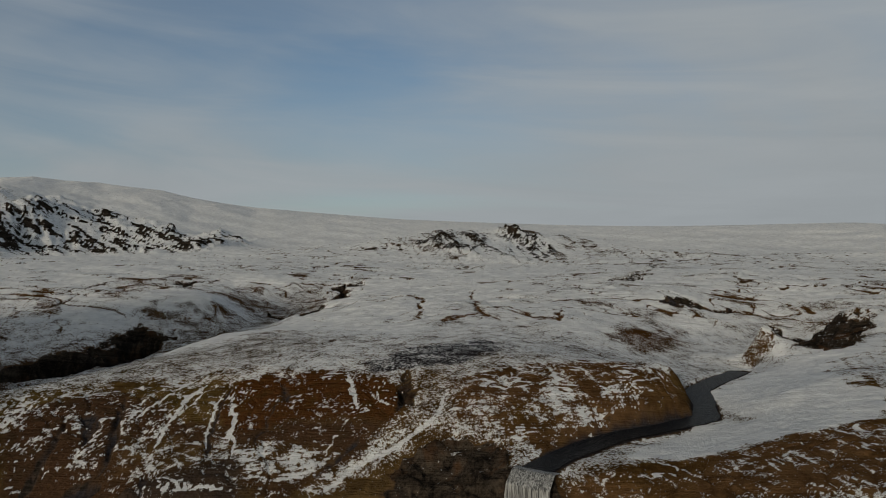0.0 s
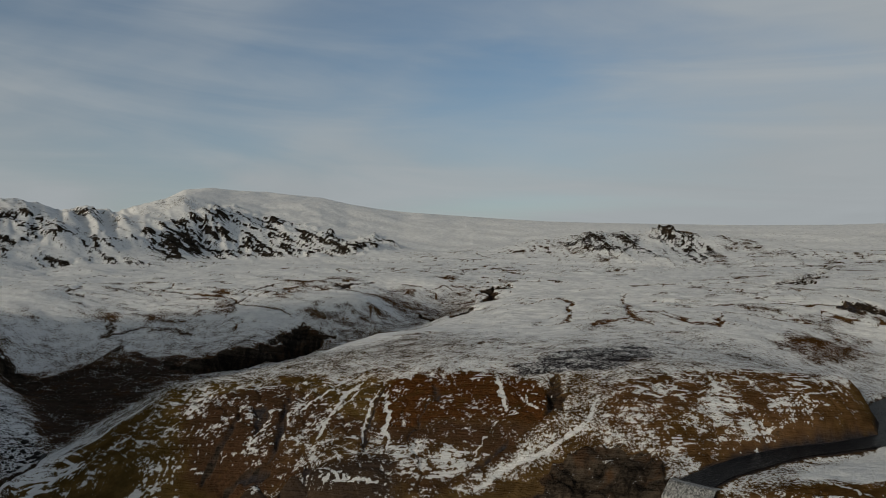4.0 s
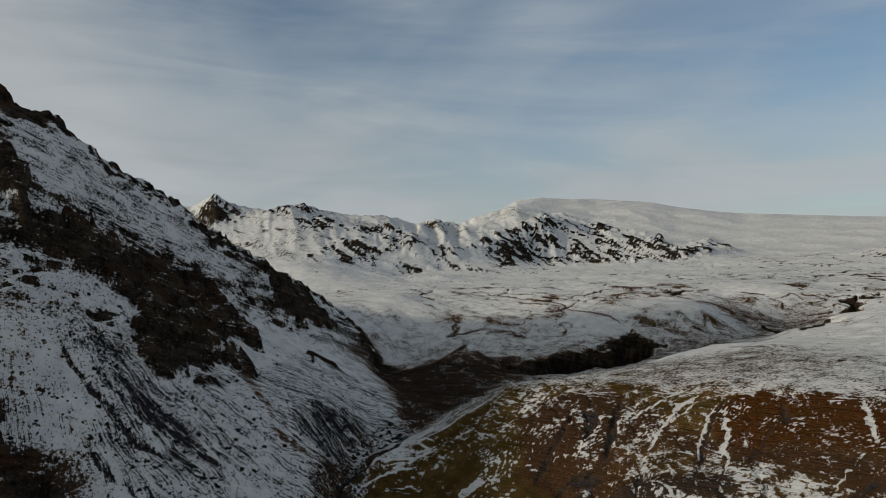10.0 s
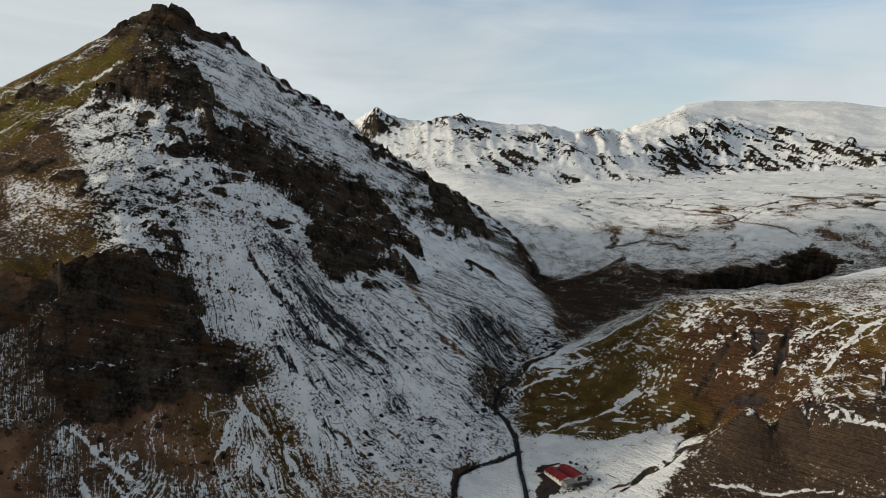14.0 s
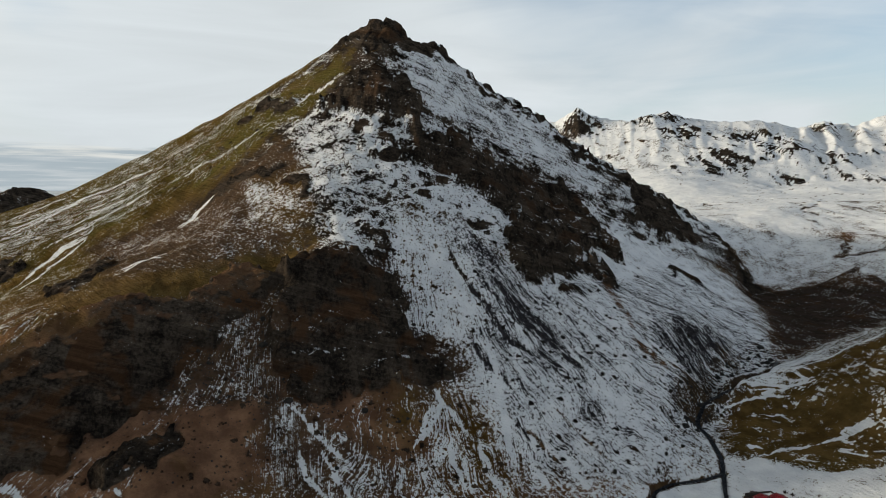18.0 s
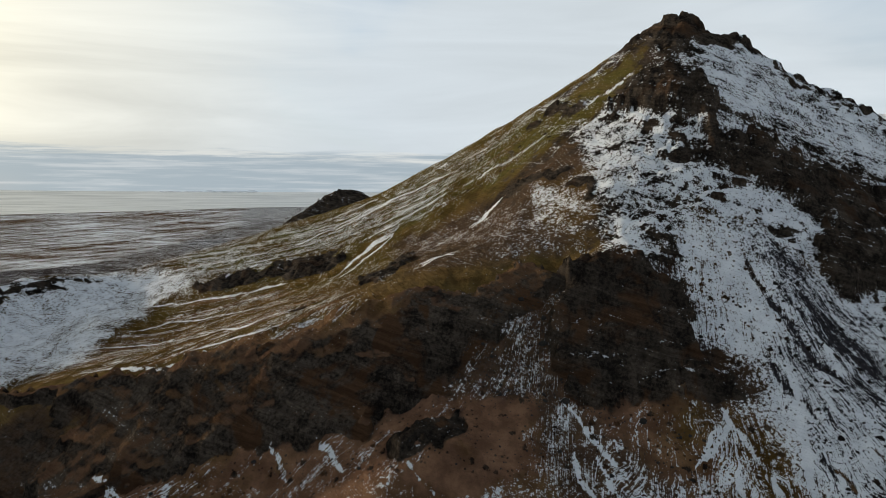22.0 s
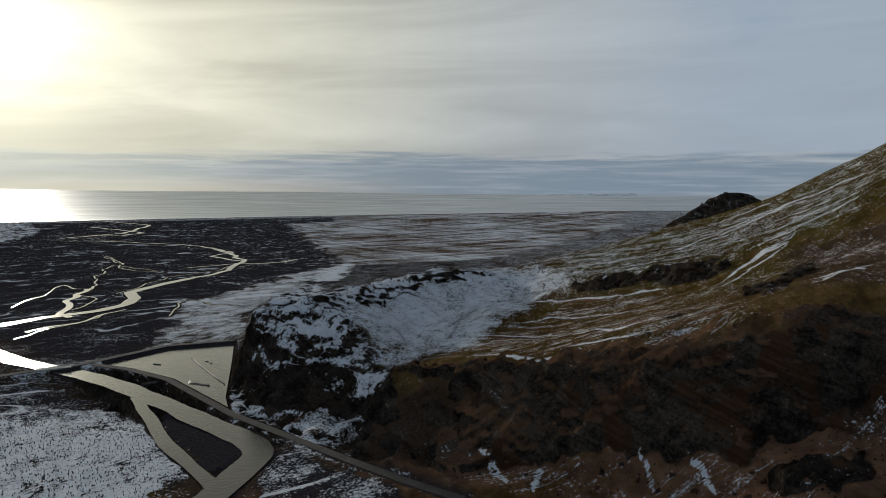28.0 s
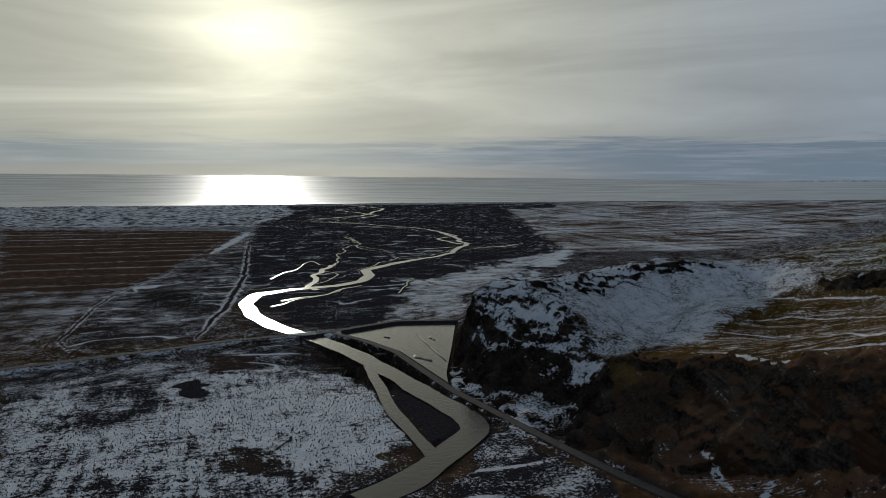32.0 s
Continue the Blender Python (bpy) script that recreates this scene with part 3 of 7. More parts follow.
    "tussock_pale": (6, (0.70, 0, 0, 0.05, 0.6), ((-172.7, -442.7), (-232.8, -427.7), (-252.3, -391.4), (-217.3, -300.1), (-173.8, -275.4), (-150.1, -277.3), (-148.7, -322.4), (-133.4, -344.3), (-126.0, -383.3))),
    "flat_snow": (6, (0.70, 0, 0, 0.05, 0.4), ((-889, -836), (-1107, -947), (-1069, -898), (-850, -751), (-831, -782))),
    "dusted_shoulder": (6, (0.42, 0, -0.3, 0.4, 0), ((5.5, 413.0), (53.2, 391.4), (92.0, 380.0), (101.4, 369.3), (61.9, 350.6), (28.5, 362.9), (8.0, 370.9))),
}
# Gullies, streaks and tracks: half width, depth, cover, the line in plan.
WEARS = {
    "thin_line_a": (0.55, -0.2, (0.9, 0, 0, 0, 0), ((-142.3, 425.9), (-149.1, 403.3), (-152.6, 384.9))),
    "thin_line_b": (0.55, -0.2, (0.85, 0, 0, 0, 0), ((-238.4, 417.7), (-240.3, 394.6), (-244.6, 370.5), (-254.7, 353.9))),
    "thin_line_c": (0.55, -0.2, (0.9, 0, 0, 0, 0), ((-56.8, 424.2), (-53.1, 401.5), (-46.4, 385.2))),
    "thin_line_d": (0.55, -0.2, (0.85, 0, 0, 0, 0), ((-34.1, 418.6), (-40.7, 396.9), (-54.5, 374.1), (-64.1, 350.2))),
    "thin_line_e": (0.55, -0.2, (0.8, 0, 0, 0, 0), ((-185.6, 389.0), (-190.3, 367.6), (-202.0, 347.6))),
    "dark_rill_e": (3, -3, (0.1, 0.7, 0, 0.2, 0.7), ((-21.9, 426.4), (-22.6, 401.4), (-17.8, 391.6))),
    "lobe_rim_b": (2, -0.4, (0.4, 0, -0.6, 0.3, 0), ((-86, 727), (-42, 795), (-20, 767), (-22.3, 699.6), (-45.2, 657.4))),
    "lobe_rim_c": (4, -0.6, (0.4, 0, -0.5, 0.4, 0), ((-517, 847), (-511, 871), (-477, 852))),
    "lobe_rim_d": (4, -0.6, (0.4, 0, -0.5, 0.4, 0), ((-390, 800), (-394, 843), (-372, 857))),
    "scar_f": (7, -2, (0.2, 0.7, 0, 0.2, 0.6), ((-351, 902), (-324, 898), (-318, 941))),
    "scar_g": (8, -2, (0.2, 0.5, 0, 0.5, 0.3), ((396, 934), (402, 916), (384, 890))),
    "scar_h": (6, -3, (0.2, 0.8, 0, 0.1, 0.6), ((261, 802), (260, 763), (266, 752), (292, 765))),
    "scar_i": (3, -1, (0.2, 0.6, 0, 0.2, 0.6), ((-88.0, 514.5), (-79.3, 512.9))),
    "hill_rib_a": (9, 4, (0.1, 1, 0, 0.1, 0.4), ((1, 1610), (26, 1525), (50, 1389))),
    "hill_rib_b": (8, 4, (0.1, 1, 0, 0.1, 0.4), ((61, 1624), (83, 1533), (108, 1446))),
    "hill_rib_c": (8, 4, (0.1, 1, 0, 0.1, 0.4), ((168, 1687), (198, 1628), (219, 1555))),
    "hill_rib_d": (7, 3, (0.2, 1, 0, 0.1, 0.4), ((-60, 1499), (-18, 1550), (8, 1590))),
    "hill_horn": (16, 13, (0.1, 1, 0, 0.1, 0.5), ((150, 1698), (171, 1703), (190, 1706))),
    "hill_rib_e": (6, 2, (0.2, 1, 0, 0.1, 0.4), ((90, 1432), (123, 1410), (154, 1381))),
    "lobe_rim": (2, -0.3, (0.3, 0, -0.7, 0.3, 0), ((-88, 797), (-39, 794), (-21, 741), (-24.8, 650.5), (-30.9, 624.2))),
    "scar_a": (2.5, -0.5, (0.25, 0.1, -0.7, 0.3, 0), ((0.7, 617.0), (10.8, 644.9), (21.9, 632.6))),
    "scar_b": (2.5, -0.5, (0.3, 0.2, -0.5, 0.3, 0.1), ((36, 840), (32, 712), (36.4, 633.0))),
    "scar_c": (3, -0.5, (0.2, 0.1, -0.7, 0.3, 0.1), ((71.1, 685.3), (80.1, 614.8), (100.3, 616.9), (120.5, 680.4))),
    "scar_d": (3, -1, (0.3, 0.5, 0, 0.3, 0.5), ((-506, 628), (-498, 646), (-490, 676))),
    "scar_e": (4, -1, (0.3, 0.6, 0, 0.3, 0.4), ((-692, 769), (-620, 719), (-583, 696))),
    "rill_a": (1.6, -1.6, (0.2, 0.5, 0, 0.3, 0.7), ((-187.2, 409.2), (-182.7, 392.6), (-175.0, 363.0), (-176.3, 354.6))),
    "rill_b": (1, -1.2, (0.2, 0.5, 0, 0.3, 0.8), ((-127.5, 422.2), (-128.7, 402.9), (-126.2, 376.4), (-118.4, 342.1))),
    "rill_c": (1.8, -1.8, (0.15, 0.4, 0, 0.4, 0.7), ((-208.7, 387.4), (-206.6, 369.1), (-207.0, 352.8), (-207.7, 340.7))),
    "rill_d": (1.6, -1.5, (0.25, 0.4, 0, 0.3, 0.7), ((-184.9, 351.3), (-192.8, 342.5), (-196.8, 321.6), (-184.9, 287.7))),
    "snow_rill_a": (1.1, -0.3, (0.78, 0, 0, 0, 0), ((-177.7, 410.2), (-176.4, 385.6), (-174.9, 366.4), (-157.8, 364.3))),
    "snow_rill_b": (0.8, -0.3, (0.78, 0, 0, 0, 0), ((-141.4, 419.8), (-147.3, 410.4), (-152.8, 395.5), (-154.3, 376.6))),
    "snow_rill_c": (1.1, -0.3, (0.85, 0, 0, 0, 0), ((-232.5, 332.8), (-238.0, 322.8), (-240.8, 309.3))),
    "snow_rill_d": (1.1, -0.3, (0.8, 0, 0, 0, 0), ((-284.2, 346.3), (-289.7, 336.5), (-292.7, 324.5))),
    "snow_rill_e": (0.7, -0.2, (0.85, 0, 0, 0, 0), ((-125.6, 414.4), (-121.3, 397.9), (-108.9, 365.1))),
    "dark_pit": (3.5, -2, (0.05, 0.4, 0, 0.3, 0.8), ((-183.5, 350.9), (-175.9, 348.1), (-172.2, 349.9))),
    "spring_line": (1.2, -1, (0.2, 0.3, 0, 0.3, 0.7), ((-93.5, 403.3), (-97.3, 379.7), (-99.6, 355.3))),
    "crag_a": (3.5, 3, (0.1, 1, 0, 0.1, 0.7), ((-363.2, 216.9), (-364.8, 229.5), (-362.1, 235.6))),
    "crag_b": (4, 3, (0.1, 1, 0, 0.2, 0.6), ((-438.5, 365.8), (-441.2, 381.1), (-435.3, 387.8))),
    "crag_c": (4, 3.5, (0.35, 1, 0, 0, 0.4), ((-387.1, 100.8), (-381.6, 112.9), (-374.0, 114.0), (-368.5, 100.8))),
    "lit_rock_a": (3, 3, (0.15, 1, 0.1, 0.1, 0.2), ((-550.1, 65.7), (-532.2, 78.7))),
    "lit_rock_b": (3, 3, (0.15, 1, 0.1, 0.1, 0.2), ((-523.7, 81.7), (-519.3, 89.6))),
    "rust_scar": (3, -0.4, (0.15, 0, -0.6, 0.8, 0), ((-331.5, 251.3), (-321.0, 256.7), (-312.3, 261.0))),
    "brown_fall": (3, -0.3, (0.35, 0.1, -0.2, 0.8, 0), ((-406.1, 272.3), (-368.3, 263.8), (-341.0, 260.3))),
    # the canyon lines are bare stone, coloured near black along the cut
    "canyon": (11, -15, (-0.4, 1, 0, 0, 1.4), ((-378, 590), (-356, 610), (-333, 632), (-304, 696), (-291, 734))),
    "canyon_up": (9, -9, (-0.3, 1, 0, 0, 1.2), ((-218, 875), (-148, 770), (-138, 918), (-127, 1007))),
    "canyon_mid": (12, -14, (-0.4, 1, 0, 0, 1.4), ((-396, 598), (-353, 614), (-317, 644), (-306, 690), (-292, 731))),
    "bank_snow": (2.5, -0.3, (0.85, 0, 0, 0, 0), ((-542.1, -56.1), (-537.0, -73.5), (-511.2, -89.4))),
    "bank_snow_b": (2.5, -0.3, (0.8, 0, 0, 0, 0), ((-499.4, 25.0), (-498.8, 13.2), (-487.0, 3.3))),
    "chute_gully": (1.5, -1.2, (0.15, 0.3, 0, 0.1, 1), ((-374.5, 151.7), (-363.4, 153.1), (-348.8, 160.1), (-334.9, 163.9), (-326.2, 168.2), (-319.2, 178.2))),
    "chute_gully_b": (2.6, -1.4, (0.2, 0.3, 0, 0.1, 1), ((-359.2, 175.0), (-346.2, 180.2), (-333.0, 185.7), (-325.0, 195.5), (-310.7, 204.7))),
    "chute_gully_c": (1.6, -1.0, (0.15, 0.3, 0, 0.1, 1), ((-332.9, 144.5), (-323.0, 148.3), (-312.2, 152.9), (-300.9, 156.2))),
    "chute_gully_d": (1.8, -1.0, (0.3, 0.3, 0, 0.1, 0.9), ((-352.7, 181.6), (-341.0, 188.3), (-332.3, 196.1), (-320.7, 201.9))),
    "chute_gully_e": (1.0, -0.8, (0.3, 0.3, 0, 0.1, 0.9), ((-362.8, 162.9), (-348.0, 170.3), (-335.5, 176.4))),
    "chute_gully_f": (0.9, -0.6, (0.35, 0.2, 0, 0.2, 0.8), ((-362.0, 203.5), (-339.6, 213.6), (-322.2, 221.4))),
    "chute_gully_g": (0.8, -0.5, (0.35, 0.2, 0, 0.5, 0.4), ((-348.2, 255.2), (-333.1, 260.7), (-314.7, 266.6), (-306.5, 276.1))),
    "chute_gully_h": (0.8, -0.5, (0.35, 0.2, 0, 0.5, 0.4), ((-381.2, 261.0), (-353.6, 259.1), (-339.6, 269.9))),
    "fan_snow": (1.3, -0.4, (1.3, 0, 0, 0, 0), ((-329.2, 155.1), (-314.9, 154.2), (-297.9, 147.5), (-281.4, 143.8), (-266.0, 137.5))),
    "fan_snow_b": (0.9, -0.3, (1.3, 0, 0, 0, 0), ((-310.8, 119.6), (-302.7, 118.5), (-294.1, 108.9), (-288.1, 99.7))),
    "fan_snow_c": (0.9, -0.3, (1.3, 0, 0, 0, 0), ((-286.6, 117.2), (-276.4, 114.4), (-263.7, 114.4))),
    "fan_snow_d": (0.8, -0.3, (1.3, 0, 0, 0, 0), ((-281.0, 126.2), (-269.0, 129.1), (-256.8, 128.7))),
    "fan_snow_e": (0.8, -0.3, (1.3, 0, 0, 0, 0), ((-274.5, 149.1), (-263.0, 148.7), (-251.9, 149.5))),
    "fan_snow_f": (0.8, -0.3, (1.3, 0, 0, 0, 0), ((-293.7, 48.3), (-282.1, 49.7), (-273.4, 56.1))),
    "fan_snow_g": (0.8, -0.3, (1.3, 0, 0, 0, 0), ((-292.8, 58.0), (-279.5, 62.4), (-271.2, 65.1))),
    "fan_snow_h": (0.7, -0.3, (1.3, 0, 0, 0, 0), ((-271.5, 163.9), (-257.9, 166.1), (-248.5, 166.0))),
    "fan_rill": (1.0, -0.5, (0.2, 0, 0.2, 0.6, 0.1), ((-288.5, 153.5), (-273.0, 157.2), (-259.0, 160.9))),
    "fan_rill_b": (1.0, -0.5, (0.2, 0, 0.2, 0.6, 0.1), ((-291.2, 173.9), (-274.4, 179.7), (-258.5, 184.8))),
    "flank_snow": (1.2, -0.3, (0.95, 0, 0, 0, 0), ((-587.8, -117.7), (-593.6, -88.8), (-596.7, -61.8), (-588.8, -29.0), (-576.7, 0.1))),
    "flank_snow_b": (0.98, -0.3, (0.95, 0, 0, 0, 0), ((-547.4, 1.5), (-541.2, 23.3), (-529.3, 46.8), (-521.8, 70.6))),
    "flank_snow_c": (1.5, -0.3, (0.95, 0, 0, 0, 0), ((-487.9, 5.5), (-504.0, 17.0), (-500.7, 30.2))),
    "flank_snow_d": (0.9, -0.3, (0.95, 0, 0, 0, 0), ((-400.7, -29.9), (-421.9, -16.8), (-423.0, -3.3))),
    "flank_snow_e": (0.9, -0.3, (0.95, 0, 0, 0, 0), ((-562.4, -73.9), (-563.6, -43.8), (-559.4, -14.3))),
    "flank_snow_f": (1.12, -0.3, (0.95, 0, 0, 0, 0), ((-494.4, -93.9), (-518.5, -85.8), (-540.2, -73.2), (-545.9, -52.1))),
    "flank_snow_g": (1.2, -0.3, (0.95, 0, 0, 0, 0), ((-528.4, 71.6), (-516.0, 90.5), (-508.9, 110.2), (-504.9, 128.5))),
    "flank_snow_h": (0.98, -0.3, (0.95, 0, 0, 0, 0), ((-496.5, 74.7), (-495.4, 94.7), (-489.0, 109.7))),
    "flank_snow_i": (0.9, -0.3, (0.95, 0, 0, 0, 0), ((-624.2, -124.4), (-619.3, -96.2), (-619.9, -68.0))),
    "flank_rock": (3, 3, (0.1, 1, 0.1, 0.1, 0.4), ((-554.1, 64.5), (-544.0, 73.1))),
    "flank_rock_b": (3, 3, (0.1, 1, 0.1, 0.1, 0.4), ((-531.0, 72.0), (-516.7, 86.5))),
    "flank_rock_c": (2.5, 2.5, (0.1, 1, 0.1, 0.1, 0.4), ((-553.8, 47.2), (-545.1, 61.2))),
    "flank_rock_d": (2.5, 2, (0.15, 1, 0.1, 0.1, 0.4), ((-500.4, 39.8), (-466.9, 58.7), (-462.7, 69.1))),
    "brow_crag": (2.5, 2, (0.15, 1, 0.1, 0.1, 0.4), ((-447.7, 66.7), (-436.2, 79.0), (-422.3, 79.1))),
    "scarp_a": (3, -1, (0.3, 0, -0.8, 0.4, 0), ((-76, 777), (-48, 782), (-26, 768), (-20, 710), (-28, 688))),
    "scarp_b": (2.5, -1, (0.25, 0, -0.8, 0.4, 0), ((32, 817), (33, 719), (33, 645), (51, 617))),
    "scarp_c": (2.5, -1, (0.2, 0, -0.9, 0.4, 0), ((1.9, 609.7), (14.7, 638.1), (34.2, 644.4))),
    "scarp_d": (2.5, -1, (0.2, 0, -0.9, 0.4, 0), ((64.7, 663.2), (80.0, 623.7), (103.4, 621.5), (117.1, 673.1))),
    "upland_line": (3, -1.5, (0.05, 0.8, 0, 0.2, 0.8), ((216, 921), (243, 909), (285, 981), (342, 1145), (382, 1200))),
    "upland_line_b": (2, -0.8, (0.3, 0.3, 0, 0.3, 0.5), ((125, 1065), (134, 864), (169, 783), (203, 762))),
    "upland_line_c": (2, -0.6, (0.3, 0.2, -0.3, 0.4, 0.3), ((137, 881), (163, 844), (198, 806))),
    "birch_scrub": (7, 1, (-0.1, 0.3, 0, 0.2, 1), ((240, 756), (255, 752), (287, 765))),
    "birch_scrub_b": (4, 1, (-0.1, 0.3, 0, 0.2, 1), ((294, 763), (322, 774))),
    "brown_lens": (2, 1, (0.25, 0, -0.4, 0.6, 0.2), ((-512, 831), (-507, 863), (-478, 854))),
    "brown_lens_b": (2, 1, (0.3, 0, -0.4, 0.6, 0.2), ((-393, 844), (-378, 863), (-348, 850))),
    "brown_lens_c": (3, 1, (0.3, 0, -0.6, 0.6, 0.2), ((-262, 918), (-251, 936), (-234, 933))),
    "bench_gully": (4, -2, (0.05, 0.6, 0, 0.3, 0.8), ((-354, 883), (-332, 899), (-315, 932))),
    "bench_gully_b": (2.5, -1.5, (0.2, 0.5, 0, 0.3, 0.6), ((-523, 676), (-507, 647), (-505, 629))),
    "bench_gully_c": (2.5, -1, (0.25, 0.4, 0, 0.3, 0.6), ((-439, 799), (-433, 846), (-417, 879))),
    "bench_gully_d": (2.5, -1, (0.25, 0.4, 0, 0.3, 0.6), ((-441, 739), (-426, 750), (-419, 804))),
    "bench_gully_e": (2, -1, (0.25, 0.4, 0, 0.3, 0.6), ((-474, 664), (-453, 682), (-420, 672))),
    "moraine": (3, 1, (0.3, 0.7, 0, 0.2, 0.5), ((-719, 849), (-748, 929), (-696, 934))),
    "hummock_line": (4, 1, (0.3, 0.8, 0, 0.1, 0.4), ((-306, 2325), (-247, 2318), (-132, 1615))),
    "scree_snow": (1.0, -0.3, (1.1, 0, 0, 0, 0), ((-302.5, -88.4), (-298.4, -83.8), (-288.7, -77.3))),
    "scree_snow_b": (1.0, -0.3, (1.1, 0, 0, 0, 0), ((-303.3, -67.6), (-297.3, -59.8), (-285.5, -52.4))),
    "scree_snow_c": (1.6, -0.3, (1.0, 0, 0, 0, 0), ((-292.8, -132.0), (-286.3, -131.4), (-277.4, -128.5))),
    "scree_snow_d": (1.6, -0.3, (1.0, 0, 0, 0, 0), ((-295.0, -168.1), (-289.4, -156.8), (-279.7, -142.3))),
    "scree_snow_e": (1.0, -0.3, (1.1, 0, 0, 0, 0), ((-311.8, 117.7), (-305.6, 119.0), (-298.4, 123.1), (-287.3, 125.8))),
    "scree_snow_f": (1.2, -0.3, (1.1, 0, 0, 0, 0), ((-303.5, 117.2), (-299.4, 109.1), (-290.5, 101.9))),
    "scree_snow_g": (1.0, -0.3, (1.0, 0, 0, 0, 0), ((-313.8, 46.3), (-304.6, 53.7), (-294.4, 61.5), (-285.6, 69.9))),
    "scree_snow_h": (0.8, -0.3, (1.0, 0, 0, 0, 0), ((-290.6, 47.0), (-284.4, 49.6), (-280.3, 51.2))),
    "scree_snow_i": (1.0, -0.3, (1.0, 0, 0, 0, 0), ((-280.7, -22.5), (-275.5, -18.6), (-269.8, -12.4))),
    "bowl_streak": (1.2, -0.3, (0.95, 0, 0, 0, 0), ((-453.6, -249.3), (-458.1, -200.2), (-379.4, -127.8), (-393.6, -104.6))),
    "bowl_streak_b": (1.2, -0.3, (0.95, 0, 0, 0, 0), ((-364.6, -211.2), (-349.0, -162.6), (-347.9, -142.7), (-352.3, -118.8))),
    "bowl_streak_c": (1.35, -0.3, (0.95, 0, 0, 0, 0), ((-539.4, -260.1), (-530.6, -207.1), (-524.0, -157.6), (-524.0, -134.5))),
    "bowl_streak_d": (1.12, -0.3, (0.95, 0, 0, 0, 0), ((-484.5, -243.1), (-501.3, -218.8), (-486.3, -172.5), (-468.8, -124.6))),
    "bowl_streak_e": (1.12, -0.3, (0.95, 0, 0, 0, 0), ((-360.5, -147.8), (-360.3, -121.5), (-365.7, -100.5))),
    "bank_streak": (1.2, -0.3, (0.95, 0, 0, 0, 0), ((-483.0, -88.6), (-513.8, -76.8), (-539.0, -55.8))),
    "bank_streak_b": (1.2, -0.3, (0.95, 0, 0, 0, 0), ((-556.3, -196.8), (-570.9, -184.1), (-574.5, -172.5))),
    "bank_streak_c": (0.9, -0.3, (0.95, 0, 0, 0, 0), ((-548.7, -84.4), (-554.8, -48.4), (-552.7, -12.3))),
    "bank_streak_d": (0.9, -0.3, (0.95, 0, 0, 0, 0), ((-587.4, -155.8), (-596.1, -116.9), (-601.7, -77.5), (-594.5, -47.1))),
    "bank_streak_e": (0.9, -0.3, (0.95, 0, 0, 0, 0), ((-417.4, -29.3), (-422.9, -15.8), (-414.5, 1.3))),
    "bank_streak_f": (1.2, -0.3, (0.95, 0, 0, 0, 0), ((-479.1, 5.1), (-500.9, 17.2), (-503.9, 27.1))),
    "bank_pit": (2.5, -2, (0.05, 0.8, 0, 0.2, 0.8), ((-385.3, -99.0), (-394.4, -92.8))),
    "rim_ledge": (2.2, 2, (0.05, 1, 0.1, 0, 0.6), ((-508.2, -366.4), (-531.9, -357.1), (-562.3, -339.4), (-579.1, -316.6))),
    "rim_ledge_b": (1.6, 1, (0.2, 1, 0.1, 0, 0.6), ((-462.4, -375.3), (-494.2, -366.3), (-519.6, -349.2))),
    "brow_thread": (0.6, -0.2, (1.3, 0, 0, 0, 0), ((-123.8, 414.0), (-121.1, 398.8), (-115.1, 385.4), (-113.0, 371.6), (-105.4, 350.8))),
    "brow_thread_b": (0.6, -0.2, (1.2, 0, 0, 0, 0), ((-131.1, 415.7), (-131.6, 399.2), (-129.6, 382.0), (-122.8, 357.1))),
    "brow_thread_c": (1.1, -0.3, (1.2, 0, 0, 0, 0), ((-143.7, 424.7), (-151.8, 409.4), (-152.8, 391.8), (-153.3, 380.4), (-154.6, 369.0))),
    "brow_thread_d": (0.8, -0.2, (1.2, 0, 0, 0, 0), ((-153.1, 431.5), (-162.2, 418.9), (-166.5, 404.5), (-173.0, 389.7))),
    "brow_thread_e": (1.1, -0.3, (1.2, 0, 0, 0, 0), ((-57.4, 428.0), (-52.9, 407.7), (-49.0, 389.9))),
    "brow_thread_f": (0.8, -0.3, (1.2, 0, 0, 0, 0), ((-42.8, 406.8), (-35.9, 393.3), (-28.1, 388.3))),
    "brow_thread_g": (0.6, -0.2, (1.2, 0, 0, 0, 0), ((-148.7, 335.9), (-121.7, 322.3), (-100.4, 325.7))),
    "brow_thread_h": (1.3, -0.5, (0.8, 0, 0, 0, 0), ((2.0, 396.0), (-2.7, 375.0), (-16.0, 365.0), (-30.2, 356.9), (-46.3, 347.1), (-60.7, 333.3))),
    "brow_hollow": (2.5, -2, (0, 0.2, 0, 0.3, 0.9), ((-202.6, 391.6), (-193.3, 382.8), (-191.9, 371.2))),
    "brow_hollow_b": (2, -1.5, (0, 0.2, 0, 0.3, 0.9), ((-148.9, 345.8), (-138.0, 317.6))),
    "brow_hollow_c": (1.5, -1.5, (0.1, 0.2, 0, 0.3, 0.8), ((-96.7, 416.6), (-88.4, 398.3))),
    "brow_hollow_d": (1.2, -1.5, (0.1, 0.3, 0, 0.3, 0.8), ((-43.3, 369.0), (-50.8, 358.7), (-62.6, 343.9))),
    "fall_notch": (2.2, -2, (-0.2, 0.6, 0, 0.2, 1), ((-16.0, 402.6), (-20.7, 398.5), (-26.3, 385.2))),
    "fall_notch_snow": (0.9, -0.4, (1.2, 0, 0, 0, 0), ((-23.8, 406.5), (-22.5, 400.4))),
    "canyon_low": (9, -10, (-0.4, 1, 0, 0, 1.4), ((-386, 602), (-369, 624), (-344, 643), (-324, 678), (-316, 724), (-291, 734))),
